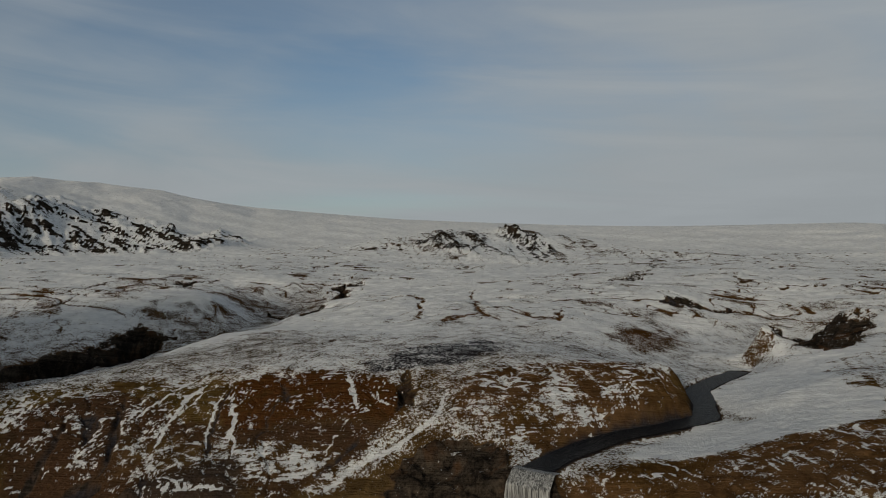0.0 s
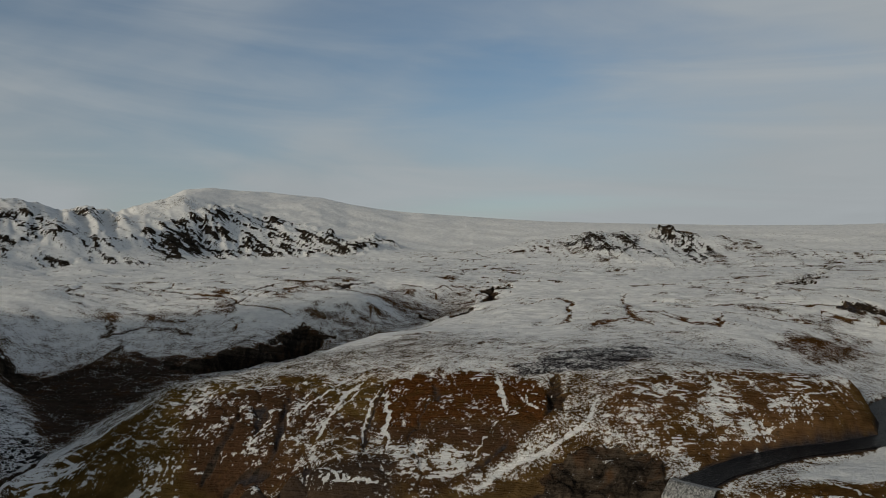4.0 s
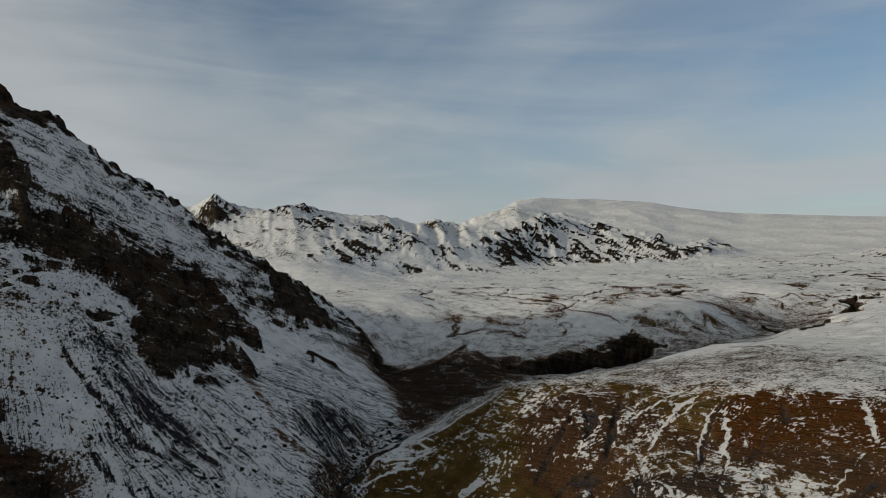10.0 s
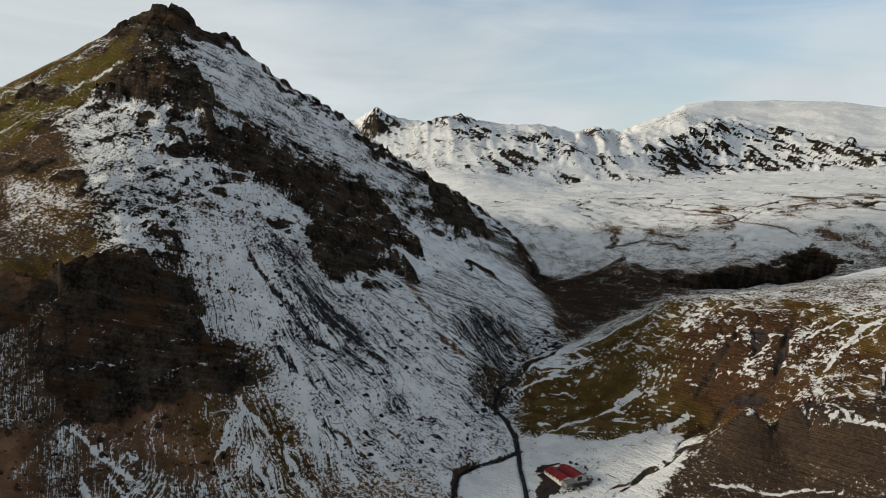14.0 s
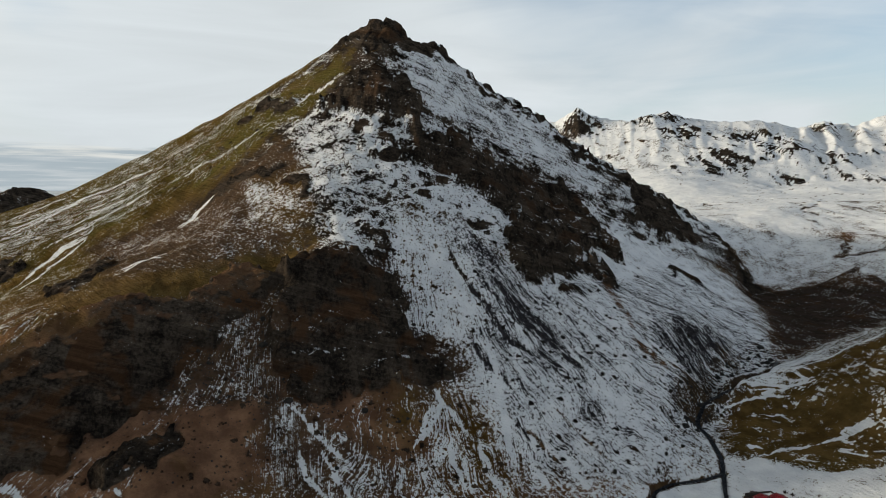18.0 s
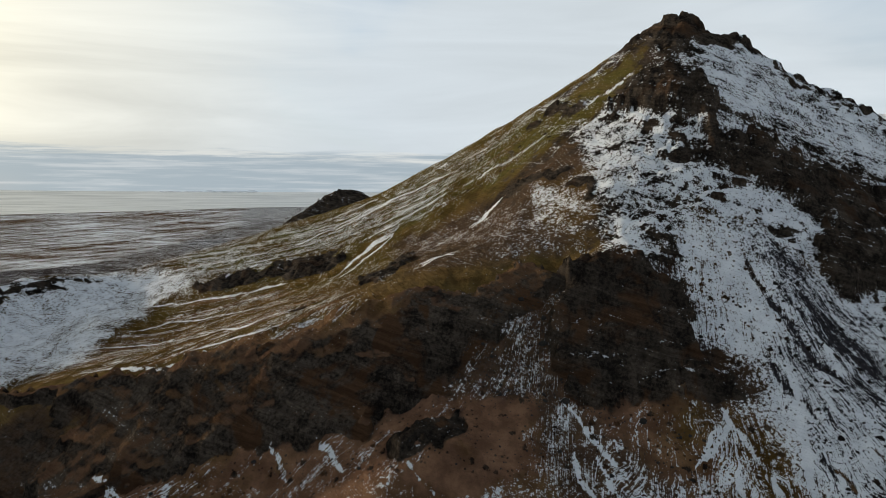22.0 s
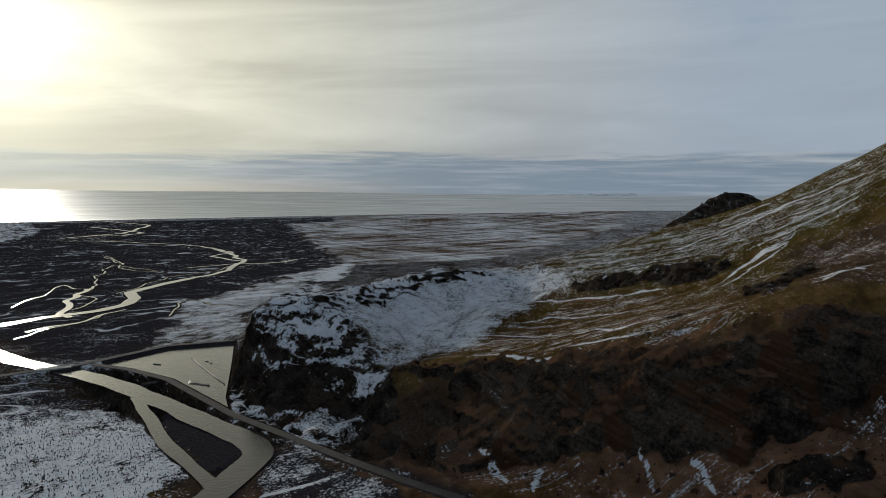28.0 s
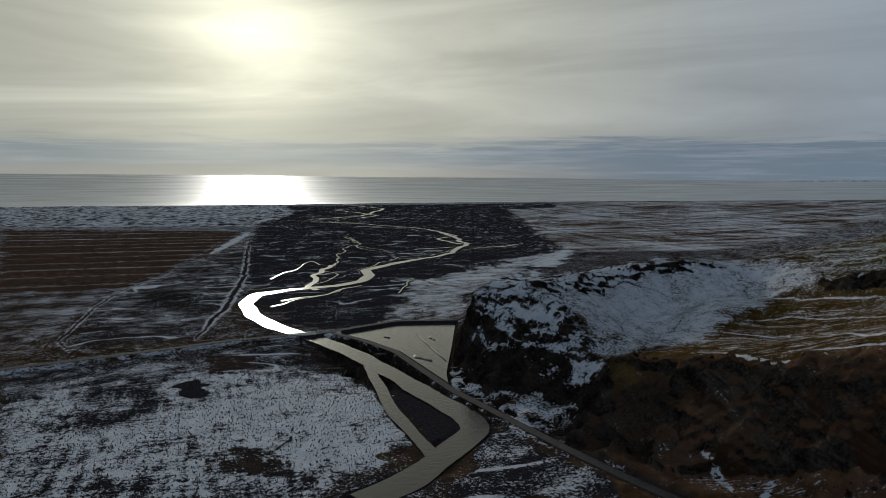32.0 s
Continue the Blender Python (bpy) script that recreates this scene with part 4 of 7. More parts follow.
    "hill_strip": (1.2, -0.3, (1.2, 0, 0, 0, 0), ((-241.8, 296.1), (-237.0, 315.2), (-229.9, 329.4))),
    "hill_strip_b": (0.9, -0.3, (1.2, 0, 0, 0, 0), ((-250.0, 265.8), (-246.7, 282.6), (-241.8, 296.1))),
    "hill_strip_c": (0.5, -0.2, (1.2, 0, 0, 0, 0), ((-166.5, 263.8), (-147.5, 278.3), (-128.7, 291.4), (-112.4, 296.6))),
    "hill_strip_d": (0.9, -0.2, (1.2, 0, 0, 0, 0), ((-306.2, 301.6), (-299.1, 320.0), (-282.5, 344.9))),
    "hill_strip_e": (0.7, -0.2, (1.2, 0, 0, 0, 0), ((-299.1, 285.0), (-294.5, 304.9), (-285.6, 326.6))),
    "hill_strip_f": (0.8, -0.2, (1.2, 0, 0, 0, 0), ((-304.2, 347.6), (-292.4, 380.9), (-274.7, 401.2))),
    "hill_strip_g": (0.8, -0.2, (1.1, 0, 0, 0, 0), ((-316.7, 386.3), (-295.5, 397.5), (-361.8, 546.0))),
    "side_rill": (0.9, -1, (-0.1, 0.3, 0, 0.2, 0.9), ((-189.5, 240.8), (-185.9, 261.2), (-180.7, 276.1), (-179.5, 290.7))),
    "side_rill_b": (0.9, -1, (-0.1, 0.3, 0, 0.2, 0.9), ((-209.2, 305.7), (-211.3, 321.8), (-210.5, 328.6))),
    "hill_hollow": (2, -1.5, (0, 0.2, 0, 0.3, 0.9), ((-186.5, 348.3), (-173.7, 348.4))),
    "hill_hollow_b": (1.5, -1.5, (0.1, 0.2, 0, 0.3, 0.8), ((-185.8, 396.8), (-178.8, 373.0), (-174.9, 362.4))),
    "low_meadow_snow": (3, -0.3, (1.1, 0, 0, 0, 0), ((-226.7, 268.8), (-214.3, 285.6), (-209.7, 309.0), (-208.5, 328.3))),
    "dark_mark": (4, -3, (0.2, 0.9, 0, 0.2, 0.8), ((-23.7, 403.3), (-18.9, 394.5), (-15.5, 388.7))),
    "thin_snow": (1, -0.2, (0.85, 0, 0, 0, 0), ((-126.8, 415.1), (-116.8, 387.8), (-113.0, 365.9))),
    "thin_snow_b": (2, -0.3, (0.85, 0, 0, 0, 0), ((-242.5, 302.9), (-237.5, 316.8), (-231.6, 329.8))),
    "side_brook": (1.6, -0.8, (0.1, 0.4, 0, 0.1, 0.8), ((-185.0, 240.0), (-186.1, 266.5), (-181.7, 287.4), (-168.7, 292.9))),
    "gorge_right": (6, -4, (0.3, 0.9, 0, 0.1, 0.5), ((247, 761), (277, 758), (319, 769))),
    "gorge_far": (9, -6, (0.3, 0.9, 0, 0.1, 0.5), ((218, 910), (257, 960), (391, 1266))),
    "field_dike": (5.5, 0.3, (0.8, 0, 0, 0, 0), ((-209.1, -604.9), (-292, -741), (-408, -962), (-675, -1560))),
    "field_road": (2.2, 0.3, (-0.2, 0, 0, 0.2, 1), ((-209.1, -604.9), (-292, -741), (-408, -962), (-675, -1560))),
    "ridge_horn": (15, 10, (0.5, 1, 0, 0, 0.3), ((-1445, -258), (-1432, -275), (-1420, -292))),
    "field_dike_b": (9, 0.3, (0.85, 0, 0, 0, 0), ((-485, -1303), (-613, -1510), (-771, -1780))),
    "field_path": (0.9, 0.1, (0.9, 0, 0, 0, 0), ((-139.3, -402.6), (-162.7, -420.6), (-184.8, -413.6), (-192.6, -383.3))),
    "field_path_b": (0.8, -0.2, (0.3, 0, 0, 0.2, 0.8), ((-133.0, -318.3), (-149.2, -322.1), (-164.5, -331.4), (-179.0, -356.6))),
    "farm_track": (3, 0.2, (0.75, 0, 0, 0.2, 0.2), ((-110.4, -607.0), (-112.8, -672.6), (-158, -783), (-220, -916), (-313, -1039), (-605, -1557), (-828, -1913))),
    "farm_field_rut": (1.0, 0.0, (-0.1, 0, 0, 0.3, 0.8), ((-110.4, -607.0), (-112.8, -672.6), (-158, -783), (-220, -916), (-313, -1039), (-605, -1557), (-828, -1913))),
}
# Water courses: width and line (0: an outline).
WATERS = {
    "river_low": (15, ((-155.7, -247.0), (-181.6, -248.8), (-218.4, -264.5), (-253.3, -279.2), (-265.0, -299.7), (-271.2, -340.1), (-281.9, -399.6), (-292.1, -461.3), (-293.6, -508.3), (-293.5, -546.1))),
    "river_arm": (5.5, ((-279.3, -431.5), (-252.7, -374.7), (-234.9, -336.1), (-220.8, -294.4), (-209.4, -260.2))),
    "river_mid": (14, ((-290.7, -558.9), (-285.2, -611.8), (-295, -677), (-316, -744), (-354, -797), (-408, -805), (-470, -796), (-520, -819), (-560, -858), (-586, -913), (-659, -949), (-746, -984))),
    "river_far": (9, ((-746, -984), (-861, -1027), (-1004, -1148), (-1128, -1345), (-1181, -1456))),
    "river_loop": (6, ((-428, -782), (-454, -853), (-522, -934), (-575, -1002))),
    "river_braid": (4, ((-357, -735), (-422, -743), (-495, -780))),
    "river_sea": (12, ((-1187, -2160), (-1393, -2189), (-1715, -2510), (-1796, -3033))),
    "braid_a": (2.2, ((-1179, -2306), (-1212, -2054), (-1197, -1822))),
    "braid_b": (2.2, ((-776, -1117), (-771, -1210), (-910, -1500), (-827, -1299))),
    "braid_c": (2.2, ((-456, -832), (-525, -892), (-546, -966), (-596, -1024))),
    "braid_d": (2.2, ((-332, -710), (-384, -729), (-444, -753), (-484, -776))),
    "braid_e": (2.2, ((-569, -918), (-736, -1029), (-853, -1040), (-1000, -1145), (-1156, -1386), (-1222, -1532))),
    "braid_f": (2.2, ((-849, -1050), (-990, -1066), (-1074, -1069))),
    "braid_g": (2.2, ((-428, -915), (-578, -1075), (-572, -1003), (-798, -1294), (-782, -1125))),
    "braid_h": (2.2, ((-497, -697), (-587, -785), (-590, -688))),
    "braid_i": (9, ((-1105, -2057), (-1179, -1930), (-1212, -1748), (-1232, -1589), (-1141, -1339), (-1043, -1304), (-1006, -1162))),
    "braid_j": (7, ((-847, -1130), (-940, -1121), (-991, -1074), (-1098, -1081))),
    "braid_k": (12, ((-1513, -2594), (-1481, -2309), (-1448, -2159), (-1324, -2097), (-1287, -2190))),
    "lagoon_w": (0, ((-321.9, -541.5), (-384.7, -544.8), (-435.9, -514.1), (-373.5, -445.0), (-314.5, -381.0), (-292.4, -351.2), (-311.5, -411.4), (-316.9, -465.3), (-319.6, -504.3))),
    "upper_river": (13, ((39.9, 307.4), (53.6, 326.6), (72.3, 345.5), (93.7, 363.1), (123.4, 381.5), (154.5, 405.6), (168.6, 447.3), (175.1, 477.9), (204.0, 512.9), (234.1, 543.7))),
    "brook": (2.2, ((-228.3, 183.6), (-242.7, 197.6), (-246.8, 209.9), (-244.3, 226.3), (-244.6, 239.1), (-257.6, 250.0), (-277.4, 261.2), (-291.1, 264.0), (-301.7, 279.2), (-305.0, 301.7), (-312.1, 335.2), (-343.4, 379.8))),
    "brook_b": (2.2, ((-244.6, 239.1), (-231.1, 227.1), (-217.5, 216.7), (-209.0, 209.7))),
}
# Roads: width and line.
ROADS = {
    "ring_road_east": (7, ((-295.8, -548.3), (-322.3, -547.2), (-388.2, -549.7), (-437.8, -516.4))),
    "ring_road_west": (7, ((-279.0, -557.0), (-223.8, -570.7), (-177.0, -573.3), (-115.2, -580.7), (-60.1, -586.9))),
    "side_road": (6, ((-260.8, -156.2), (-263.2, -188.9), (-268.3, -227.9), (-276.5, -277.9), (-286.8, -341.5), (-317.1, -449.4), (-318.5, -502.6), (-312.7, -541.1))),
}

# What covers the ground along each line: snow, bare rock, green (below 0: rust), red soil, black (sand; on rock, darker
# stone).
COVER = {
    "ridge_west": (.40, .35, .5, 0, 0), "ridge_top": (.36, .5, .5, .2, 0), "ridge_east": (.74, .55, 0, 0, 0), "west_flank": (.34, .2, .6, 0, 0),
    "face_upper": (.70, .6, .1, 0, 0), "face_mid": (.80, .35, .05, 0, 0), "black_cliff_top": (.45, .7, 0, .2, .5), "chute_mid": (.80, .1, 0, .2, .5),
    "black_cliff_foot": (.12, .9, 0, .3, 0.6), "chute_low": (.74, .1, .1, .3, .4), "fan_foot": (.46, .05, .1, .7, 0), "spur_crest": (.22, .3, .5, .1, 0),
    "spur_base": (.1, .9, 0, .6, .3), "spur_foot": (.16, .1, 0, 1, 0), "south_slope": (.34, .08, .5, 0, 0), "west_back": (.4, .1, .5, 0, 0),
    "west_foot": (.45, 0, .1, .2, .5), "crater_rim": (.5, .5, .2, 0, 0), "crater_floor": (.95, 0, 0, 0, 0), "bluff_top": (.55, .5, .1, 0, 0),
    "bluff_foot": (.12, .9, 0, 0, 0.4), "bluff_back": (.4, .1, 0, .2, .7), "creek": (.64, .15, 0, .2, .2), "creek_up": (.5, .4, 0, .5, .2),
    "gully_wall": (.55, .1, 0, .5, 0), "hill_crest": (.52, 0, .25, 0, 0), "hill_mid": (.22, 0, .25, .1, 0), "hill_foot": (.35, 0, .3, 0, 0),
    "valley": (.85, 0, .2, 0, 0), "plateau_edge": (.58, .05, 0, .25, 0), "hill_low": (.24, .02, .1, .1, .1), "valley_right": (.25, .2, 0, .2, .1),
    "river": (.6, .1, 0, .2, 0), "river_bank": (.5, 0, 0, .2, 0), "plateau": (.85, .04, -.2, .2, 0), "bench": (.87, .08, 0, .2, 0),
    "far_plain": (1, .1, 0, 0, 0), "snow_hill": (.8, .3, 0, .1, 0), "glacier": (1, 0, 0, 0, 0), "range_far": (1, .15, 0, 0, 0),
    "range_mid": (.95, .4, 0, 0, 0), "range_front": (.95, .4, 0, 0, 0), "range_foot": (1, .1, 0, 0, 0), "range_back": (.8, .4, 0, 0, 0),
    "rock_hill": (.3, .9, 0, 0, 0), "rock_hill_back": (.3, .4, .2, 0, 0), "plain": (.48, 0, 0, .3, .8), "coast": (.5, 0, 0, .2, .6),
    "fall_base": (.2, .7, 0, .3, .4), "near": (.5, 0, .2, .1, 0.2), "behind": (.6, .05, .1, 0, 0),
}

_rng = np.random.RandomState(7)
_perm = np.concatenate([_rng.permutation(512)] * 2).astype(np.int32)
_grad = np.stack([np.cos(np.arange(512) * 2.399963), np.sin(np.arange(512) * 2.399963)], 1).astype(np.float32)


def perlin(x, y):
    """Gradient noise, about -0.7 to 0.7."""
    xi, yi = np.floor(x).astype(np.int32), np.floor(y).astype(np.int32)
    xf, yf = (x - xi).astype(np.float32), (y - yi).astype(np.float32)
    u, v = xf * xf * xf * (xf * (xf * 6 - 15) + 10), yf * yf * yf * (yf * (yf * 6 - 15) + 10)

    def corner(dx, dy):
        g = _grad[_perm[(_perm[(xi + dx) & 511] + yi + dy) & 511]]
        return g[..., 0] * (xf - dx) + g[..., 1] * (yf - dy)
    a, b, c, d = corner(0, 0), corner(1, 0), corner(0, 1), corner(1, 1)
    a += u * (b - a)
    c += u * (d - c)
    return a + v * (c - a)


def fbm(x, y, octaves=4, gain=0.5):
    s, amp = 0.0, 1.0
    for i in range(octaves):
        s = s + amp * perlin(x + 17.3 * i, y - 9.1 * i)
        x, y, amp = x * 2.03, y * 2.03, amp * gain
    return s


def ridged(x, y, octaves=4, gain=0.5):
    s, amp = 0.0, 1.0
    for i in range(octaves):
        s = s + amp * (0.5 - 2.0 * np.abs(perlin(x + 31.7 * i, y + 5.3 * i)))
        x, y, amp = x * 2.07, y * 2.07, amp * gain
    return s


def smooth(v, lo, hi):
    t = np.clip((v - lo) / (hi - lo), 0, 1)
    return t * t * (3 - 2 * t)


def line_distance(x, y, pts):
    """Distance to a line of points and how far along it (0 to 1)."""
    best, along = np.full(x.shape, 1e9, np.float32), np.zeros(x.shape, np.float32)
    n = len(pts) - 1
    for i in range(n):
        ax, ay, bx, by = *pts[i][:2], *pts[i + 1][:2]
        dx, dy = bx - ax, by - ay
        t = np.clip(((x - ax) * dx + (y - ay) * dy) / (dx * dx + dy * dy + 1e-9), 0, 1)
        d = np.hypot(x - ax - t * dx, y - ay - t * dy)
        m = d < best
        best[m], along[m] = d[m], (i + t[m]) / n
    return best, along


def inside(x, y, poly):
    c = np.zeros(x.shape, bool)
    j = len(poly) - 1
    for i in range(len(poly)):
        (xi, yi), (xj, yj) = poly[i][:2], poly[j][:2]
        m = ((yi > y) != (yj > y)) & (x < (xj - xi) * (y - yi) / (yj - yi + 1e-12) + xi)
        c ^= m
        j = i
    return c


def plan(x, y):
    """Heading and log of distance: equal shapes at every distance."""
    a = np.degrees(np.arctan2(x, y))
    a = np.where(a > 125, a - 360, a)
    return np.radians(a), np.log(np.maximum(np.hypot(x, y), 30.0))


# points along the lines
_pts, _cov = [], []
for _name, _line in LINES.items():
    for _i, _p in enumerate(_line):
        _pts.append(_p)
        _cov.append(COVER[_name])
        if _i + 1 < len(_line) and _name not in ("valley", "plateau", "bench", "far_plain", "plain", "near", "behind", "range_back", "river_bank",
                                                 "valley_right", "rock_hill_back", "crater_floor", "bluff_top", "west_back", "range_front"):
            _q = _line[_i + 1]
            _n = int(math.dist(_p[:2], _q[:2]) / (0.05 * math.hypot(*_p[:2]))) if math.hypot(*_p[:2]) > 1 else 0
            for _k in range(1, min(_n, 6) + 1):
                _f = _k / (min(_n, 6) + 1)
                _pts.append(tuple(a + (b - a) * _f for a, b in zip(_p, _q)))
                _cov.append(COVER[_name])
_pts, _cov = np.array(_pts, float), np.array(_cov, float)
_pa, _pl = plan(_pts[:, 0], _pts[:, 1])
_K = np.hypot(_pa[:, None] - _pa, _pl[:, None] - _pl)
_w = np.linalg.solve(_K + 0.004 * np.eye(len(_pts)), _pts[:, 2] - 30.0)

# the lattice: fine where the ground is near, coarse far off and behind
heads = np.concatenate([np.linspace(-235, -176, 30)[:-1], np.linspace(-176, 36, 1720), np.linspace(36, 125, 40)[1:]])
rings = np.concatenate([np.linspace(0.0, 225, 14)[:-1], np.arange(225, 620, 1.15), np.arange(620, 1000, 2.6),
                        np.exp(np.linspace(math.log(1000), math.log(4950), 270))])
NA, NR = len(heads), len(rings)
cA = np.radians(np.linspace(-235, 125, 540))
cL = np.linspace(math.log(0.5), math.log(4950), 420)
_gA, _gL = np.meshgrid(cA, np.maximum(cL, math.log(30.0)), indexing="ij")
base_c = np.zeros(_gA.shape)
cov_c = np.zeros(_gA.shape + (5,))
for _i in range(0, len(cA), 60):
    _d = np.hypot(_gA[_i:_i + 60, :, None] - _pa, _gL[_i:_i + 60, :, None] - _pl)
    base_c[_i:_i + 60] = _d @ _w + 30.0
    _s = 1.0 / (_d + 0.012) ** 3
    cov_c[_i:_i + 60] = (_s @ _cov) / _s.sum(-1, keepdims=True)

# behind the camera both ends meet, and under it the ground is level
for _g in (base_c, cov_c):
    _m = (_g[0] + _g[-1]) / 2
    for _i in range(30):
        _f = 1 - _i / 30
        _g[_i] += (_m - _g[_i]) * _f
        _g[-1 - _i] += (_m - _g[-1 - _i]) * _f
    for _j in range(len(cL)):
        _f = float(np.clip((cL[_j] - math.log(40)) / math.log(3.5), 0, 1))
        _g[:, _j] = _g[:, _j] * _f + _g[:, _j].mean(0) * (1 - _f)


def lookup(grid, a, l):
    """Bilinear reading of a coarse grid at headings a and log distances l."""
    fa = np.clip((a - cA[0]) / (cA[1] - cA[0]), 0, len(cA) - 1.001)
    fl = np.clip((l - cL[0]) / (cL[1] - cL[0]), 0, len(cL) - 1.001)
    i, j = fa.astype(int), fl.astype(int)
    u, v = fa - i, fl - j
    if grid.ndim == 3:
        u, v = u[..., None], v[..., None]
    return (grid[i, j] * (1 - u) * (1 - v) + grid[i + 1, j] * u * (1 - v) + grid[i, j + 1] * (1 - u) * v + grid[i + 1, j + 1] * u * v)



# the coastal plain climbs a little towards the shore: heading, degrees below the eye at the shore
SHORE = ((-180.0, -1.80), (-160.0, -1.90), (-152.0, -1.87), (-142.0, -1.77), (-130.0, -1.62), (-117.0, -1.43), (-107.0, -1.21), (-95.0, -1.12))


def plain_lift(x, y):
    az, r = np.degrees(np.arctan2(x, y)), np.hypot(x, y)
    top = 140.0 + 3640.0 * np.tan(np.radians(np.interp(az, *zip(*SHORE))))
    return top * smooth(r, 1750, 3900) * 1.08 * (1 - smooth(az, -96.0, -84.0)) * smooth(az, -182.0, -177.0)


# how far the crags stand out from the slope
PROUD = {"upper_crag": 13.0, "black_cliff": 10.0, "spur_cliff": 7.0, "east_crag": 7.0, "mid_crag": 6.0, "scree_crag": 5.0, "dark_ledge": 4.5,
         "dark_ledge_b": 3.5, "upper_gorge": -2.0, "fall_cliff": 4.0, "notch_snow": 4.0, "hill_crags": 3.0}
SUMMIT, FAN = (-525.0, 160.0), (-450.0, 146.0)


UPLAND = ("upper_river", "brook", "brook_b")


def meander(pts, sway):
    """The same course with small bends."""
    out = []
    for i, (p, q) in enumerate(zip(pts, pts[1:])):
        ln = math.dist(p, q)
        n = max(2, int(ln / 14))
        for k in range(n):
            f = k / n
            x, y = p[0] + (q[0] - p[0]) * f, p[1] + (q[1] - p[1]) * f
            s = sway * min(1.0, ln / 60) * float(fbm(np.array([x / 80.0]), np.array([y / 80.0]), 2)[0]) * (4 * f * (1 - f) if i in (0, len(pts) - 2) else 1)
            out.append((x - (q[1] - p[1]) / ln * s, y + (q[0] - p[0]) / ln * s))
    return out + [pts[-1]]


def water_levels(name):
    """Height of the water at each point of a course."""
    width, pts = WATERS[name]
    if name in UPLAND:
        p = np.array(pts)
        z = lookup(base_c, *plan(p[:, 0], p[:, 1]))
        return np.minimum.accumulate(z[::-1])[::-1] - 0.3 if name != "brook_b" else np.minimum.accumulate(z) - 0.3
    return np.full(len(pts), 0.2 - 0.02 * list(WATERS).index(name))


def road_levels(name):
    return np.full(len(ROADS[name][1]), 2.4 if name != "side_road" else 2.0)


def terrain(x, y):
    """Height and cover (snow, rock, green, red, black) at plan points."""
    shape = x.shape
    x, y = x.ravel().astype(np.float32), y.ravel().astype(np.float32)
    a, l = plan(x, y)
    r = np.hypot(x, y)
    z0 = lookup(base_c, a, l)
    c = lookup(cov_c, a, l)
    flat = 1 - smooth(np.abs(z0), 3.0, 12.0)
    z = z0 * (1 - 0.75 * (1 - smooth(np.abs(z0), 1.0, 5.0)))
    far = np.clip(r / 1500.0, 0, 1)
    # outlines wander
    wan = 24 * smooth(r, 480, 760)
    wx = x + 4.5 * fbm(x / 16, y / 16, 3, 0.6) * (1 + far * 3) + wan * fbm(x / 50, y / 50, 3)
    wy = y + 4.5 * fbm(x / 16 + 50, y / 16, 3, 0.6) * (1 + far * 3) + wan * fbm(x / 50 + 30, y / 50, 3)
    stripes = np.zeros(x.shape, np.float32)
    tracks = np.zeros(x.shape, np.float32)
    rows, wet, crop, dune, tuft = (np.zeros(x.shape, np.float32) for _ in range(5))
    for name, (soft, cover, poly) in ZONES.items():
        px, py = [p[0] for p in poly], [p[1] for p in poly]
        box = np.nonzero((x > min(px) - 40) & (x < max(px) + 40) & (y > min(py) - 40) & (y < max(py) + 40))[0]
        if not len(box):
            continue
        bx, by = wx[box], wy[box]
        d, _ = line_distance(bx, by, list(poly) + [poly[0]])
        d = np.where(inside(bx, by, poly), d, -d)
        m = smooth(d, -soft, soft)[:, None]
        c[box] = c[box] * (1 - m) + np.array(cover) * m
        if name in PROUD:
            w = smooth(d + 2.0 * fbm(bx / 9, by / 9, 2), -1.5, 2.5)
            z[box] += PROUD[name] * w * (0.75 + 0.5 * fbm(bx / 26, by / 26, 2))
        if name in ("main_chute", "low_fan", "stony_slope", "red_scree", "green_bank", "straw_slope", "lit_flank"):
            stripes[box] = np.maximum(stripes[box], m[:, 0])
        if name in ("rust_slope", "brown_front", "orange_brow", "rust_bank", "brown_tip"):
            tracks[box] = np.maximum(tracks[box], m[:, 0])
        for field, names in ((rows, ("hay_field", "grazing_plain", "pale_plain")), (wet, ("river_flats", "gravel_corner", "moor", "dark_strip")),
                             (crop, ("ploughed_field",)), (dune, ("dune_field",)), (tuft, ("tussock_field", "valley_snow", "delta_snow", "river_snow"))):
            if name in names:
                field[box] = np.maximum(field[box], m[:, 0])
    snow, rock, green, red, black = c.T.copy()
    rough = np.clip(rock, 0, 1)
    # swells, crags and gullies, fine roughness
    z = z + (1 - flat) * (0.006 * r * (1 - rough) * fbm(x / 60, y / 60, 3) * (1 - 0.88 * np.clip(r / 1100.0, 0, 1)))
    crag = ridged(x / 55, y / 55, 3, 0.45)
    z = z + rough * (-4.5 * crag - 0.6 * ridged(x / 8, y / 8, 3, 0.5) + 3.4 * perlin(y / 11 + 0.7 * fbm(x / 25, y / 25, 3), x / 80) + 1.2 * perlin(y / 4.2 + 0.5 * fbm(x / 9, y / 9, 2), x / 30)) * (1 - far)
    z = z + (1 - flat * 0.85) * 0.5 * fbm(x / 9, y / 9, 3, 0.6) * (1 - far)
    # hummocks of the upland, blown bare on their brows
    upland = smooth(z0, 66, 90) * smooth(r, 520, 700) * (1 - smooth(r, 1700, 2300)) * (1 - smooth(rough, 0.2, 0.5)) * smooth(y, 200, 420)
    hum = ridged(x / 150 + 0.4 * fbm(x / 80, y / 80, 2), y / 90, 4, 0.5)
    z = z + upland * 3.0 * hum
    bare = smooth(hum, 0.28, 0.60) * smooth(fbm(x / 70 + 9, y / 70, 3), -0.1, 0.3)
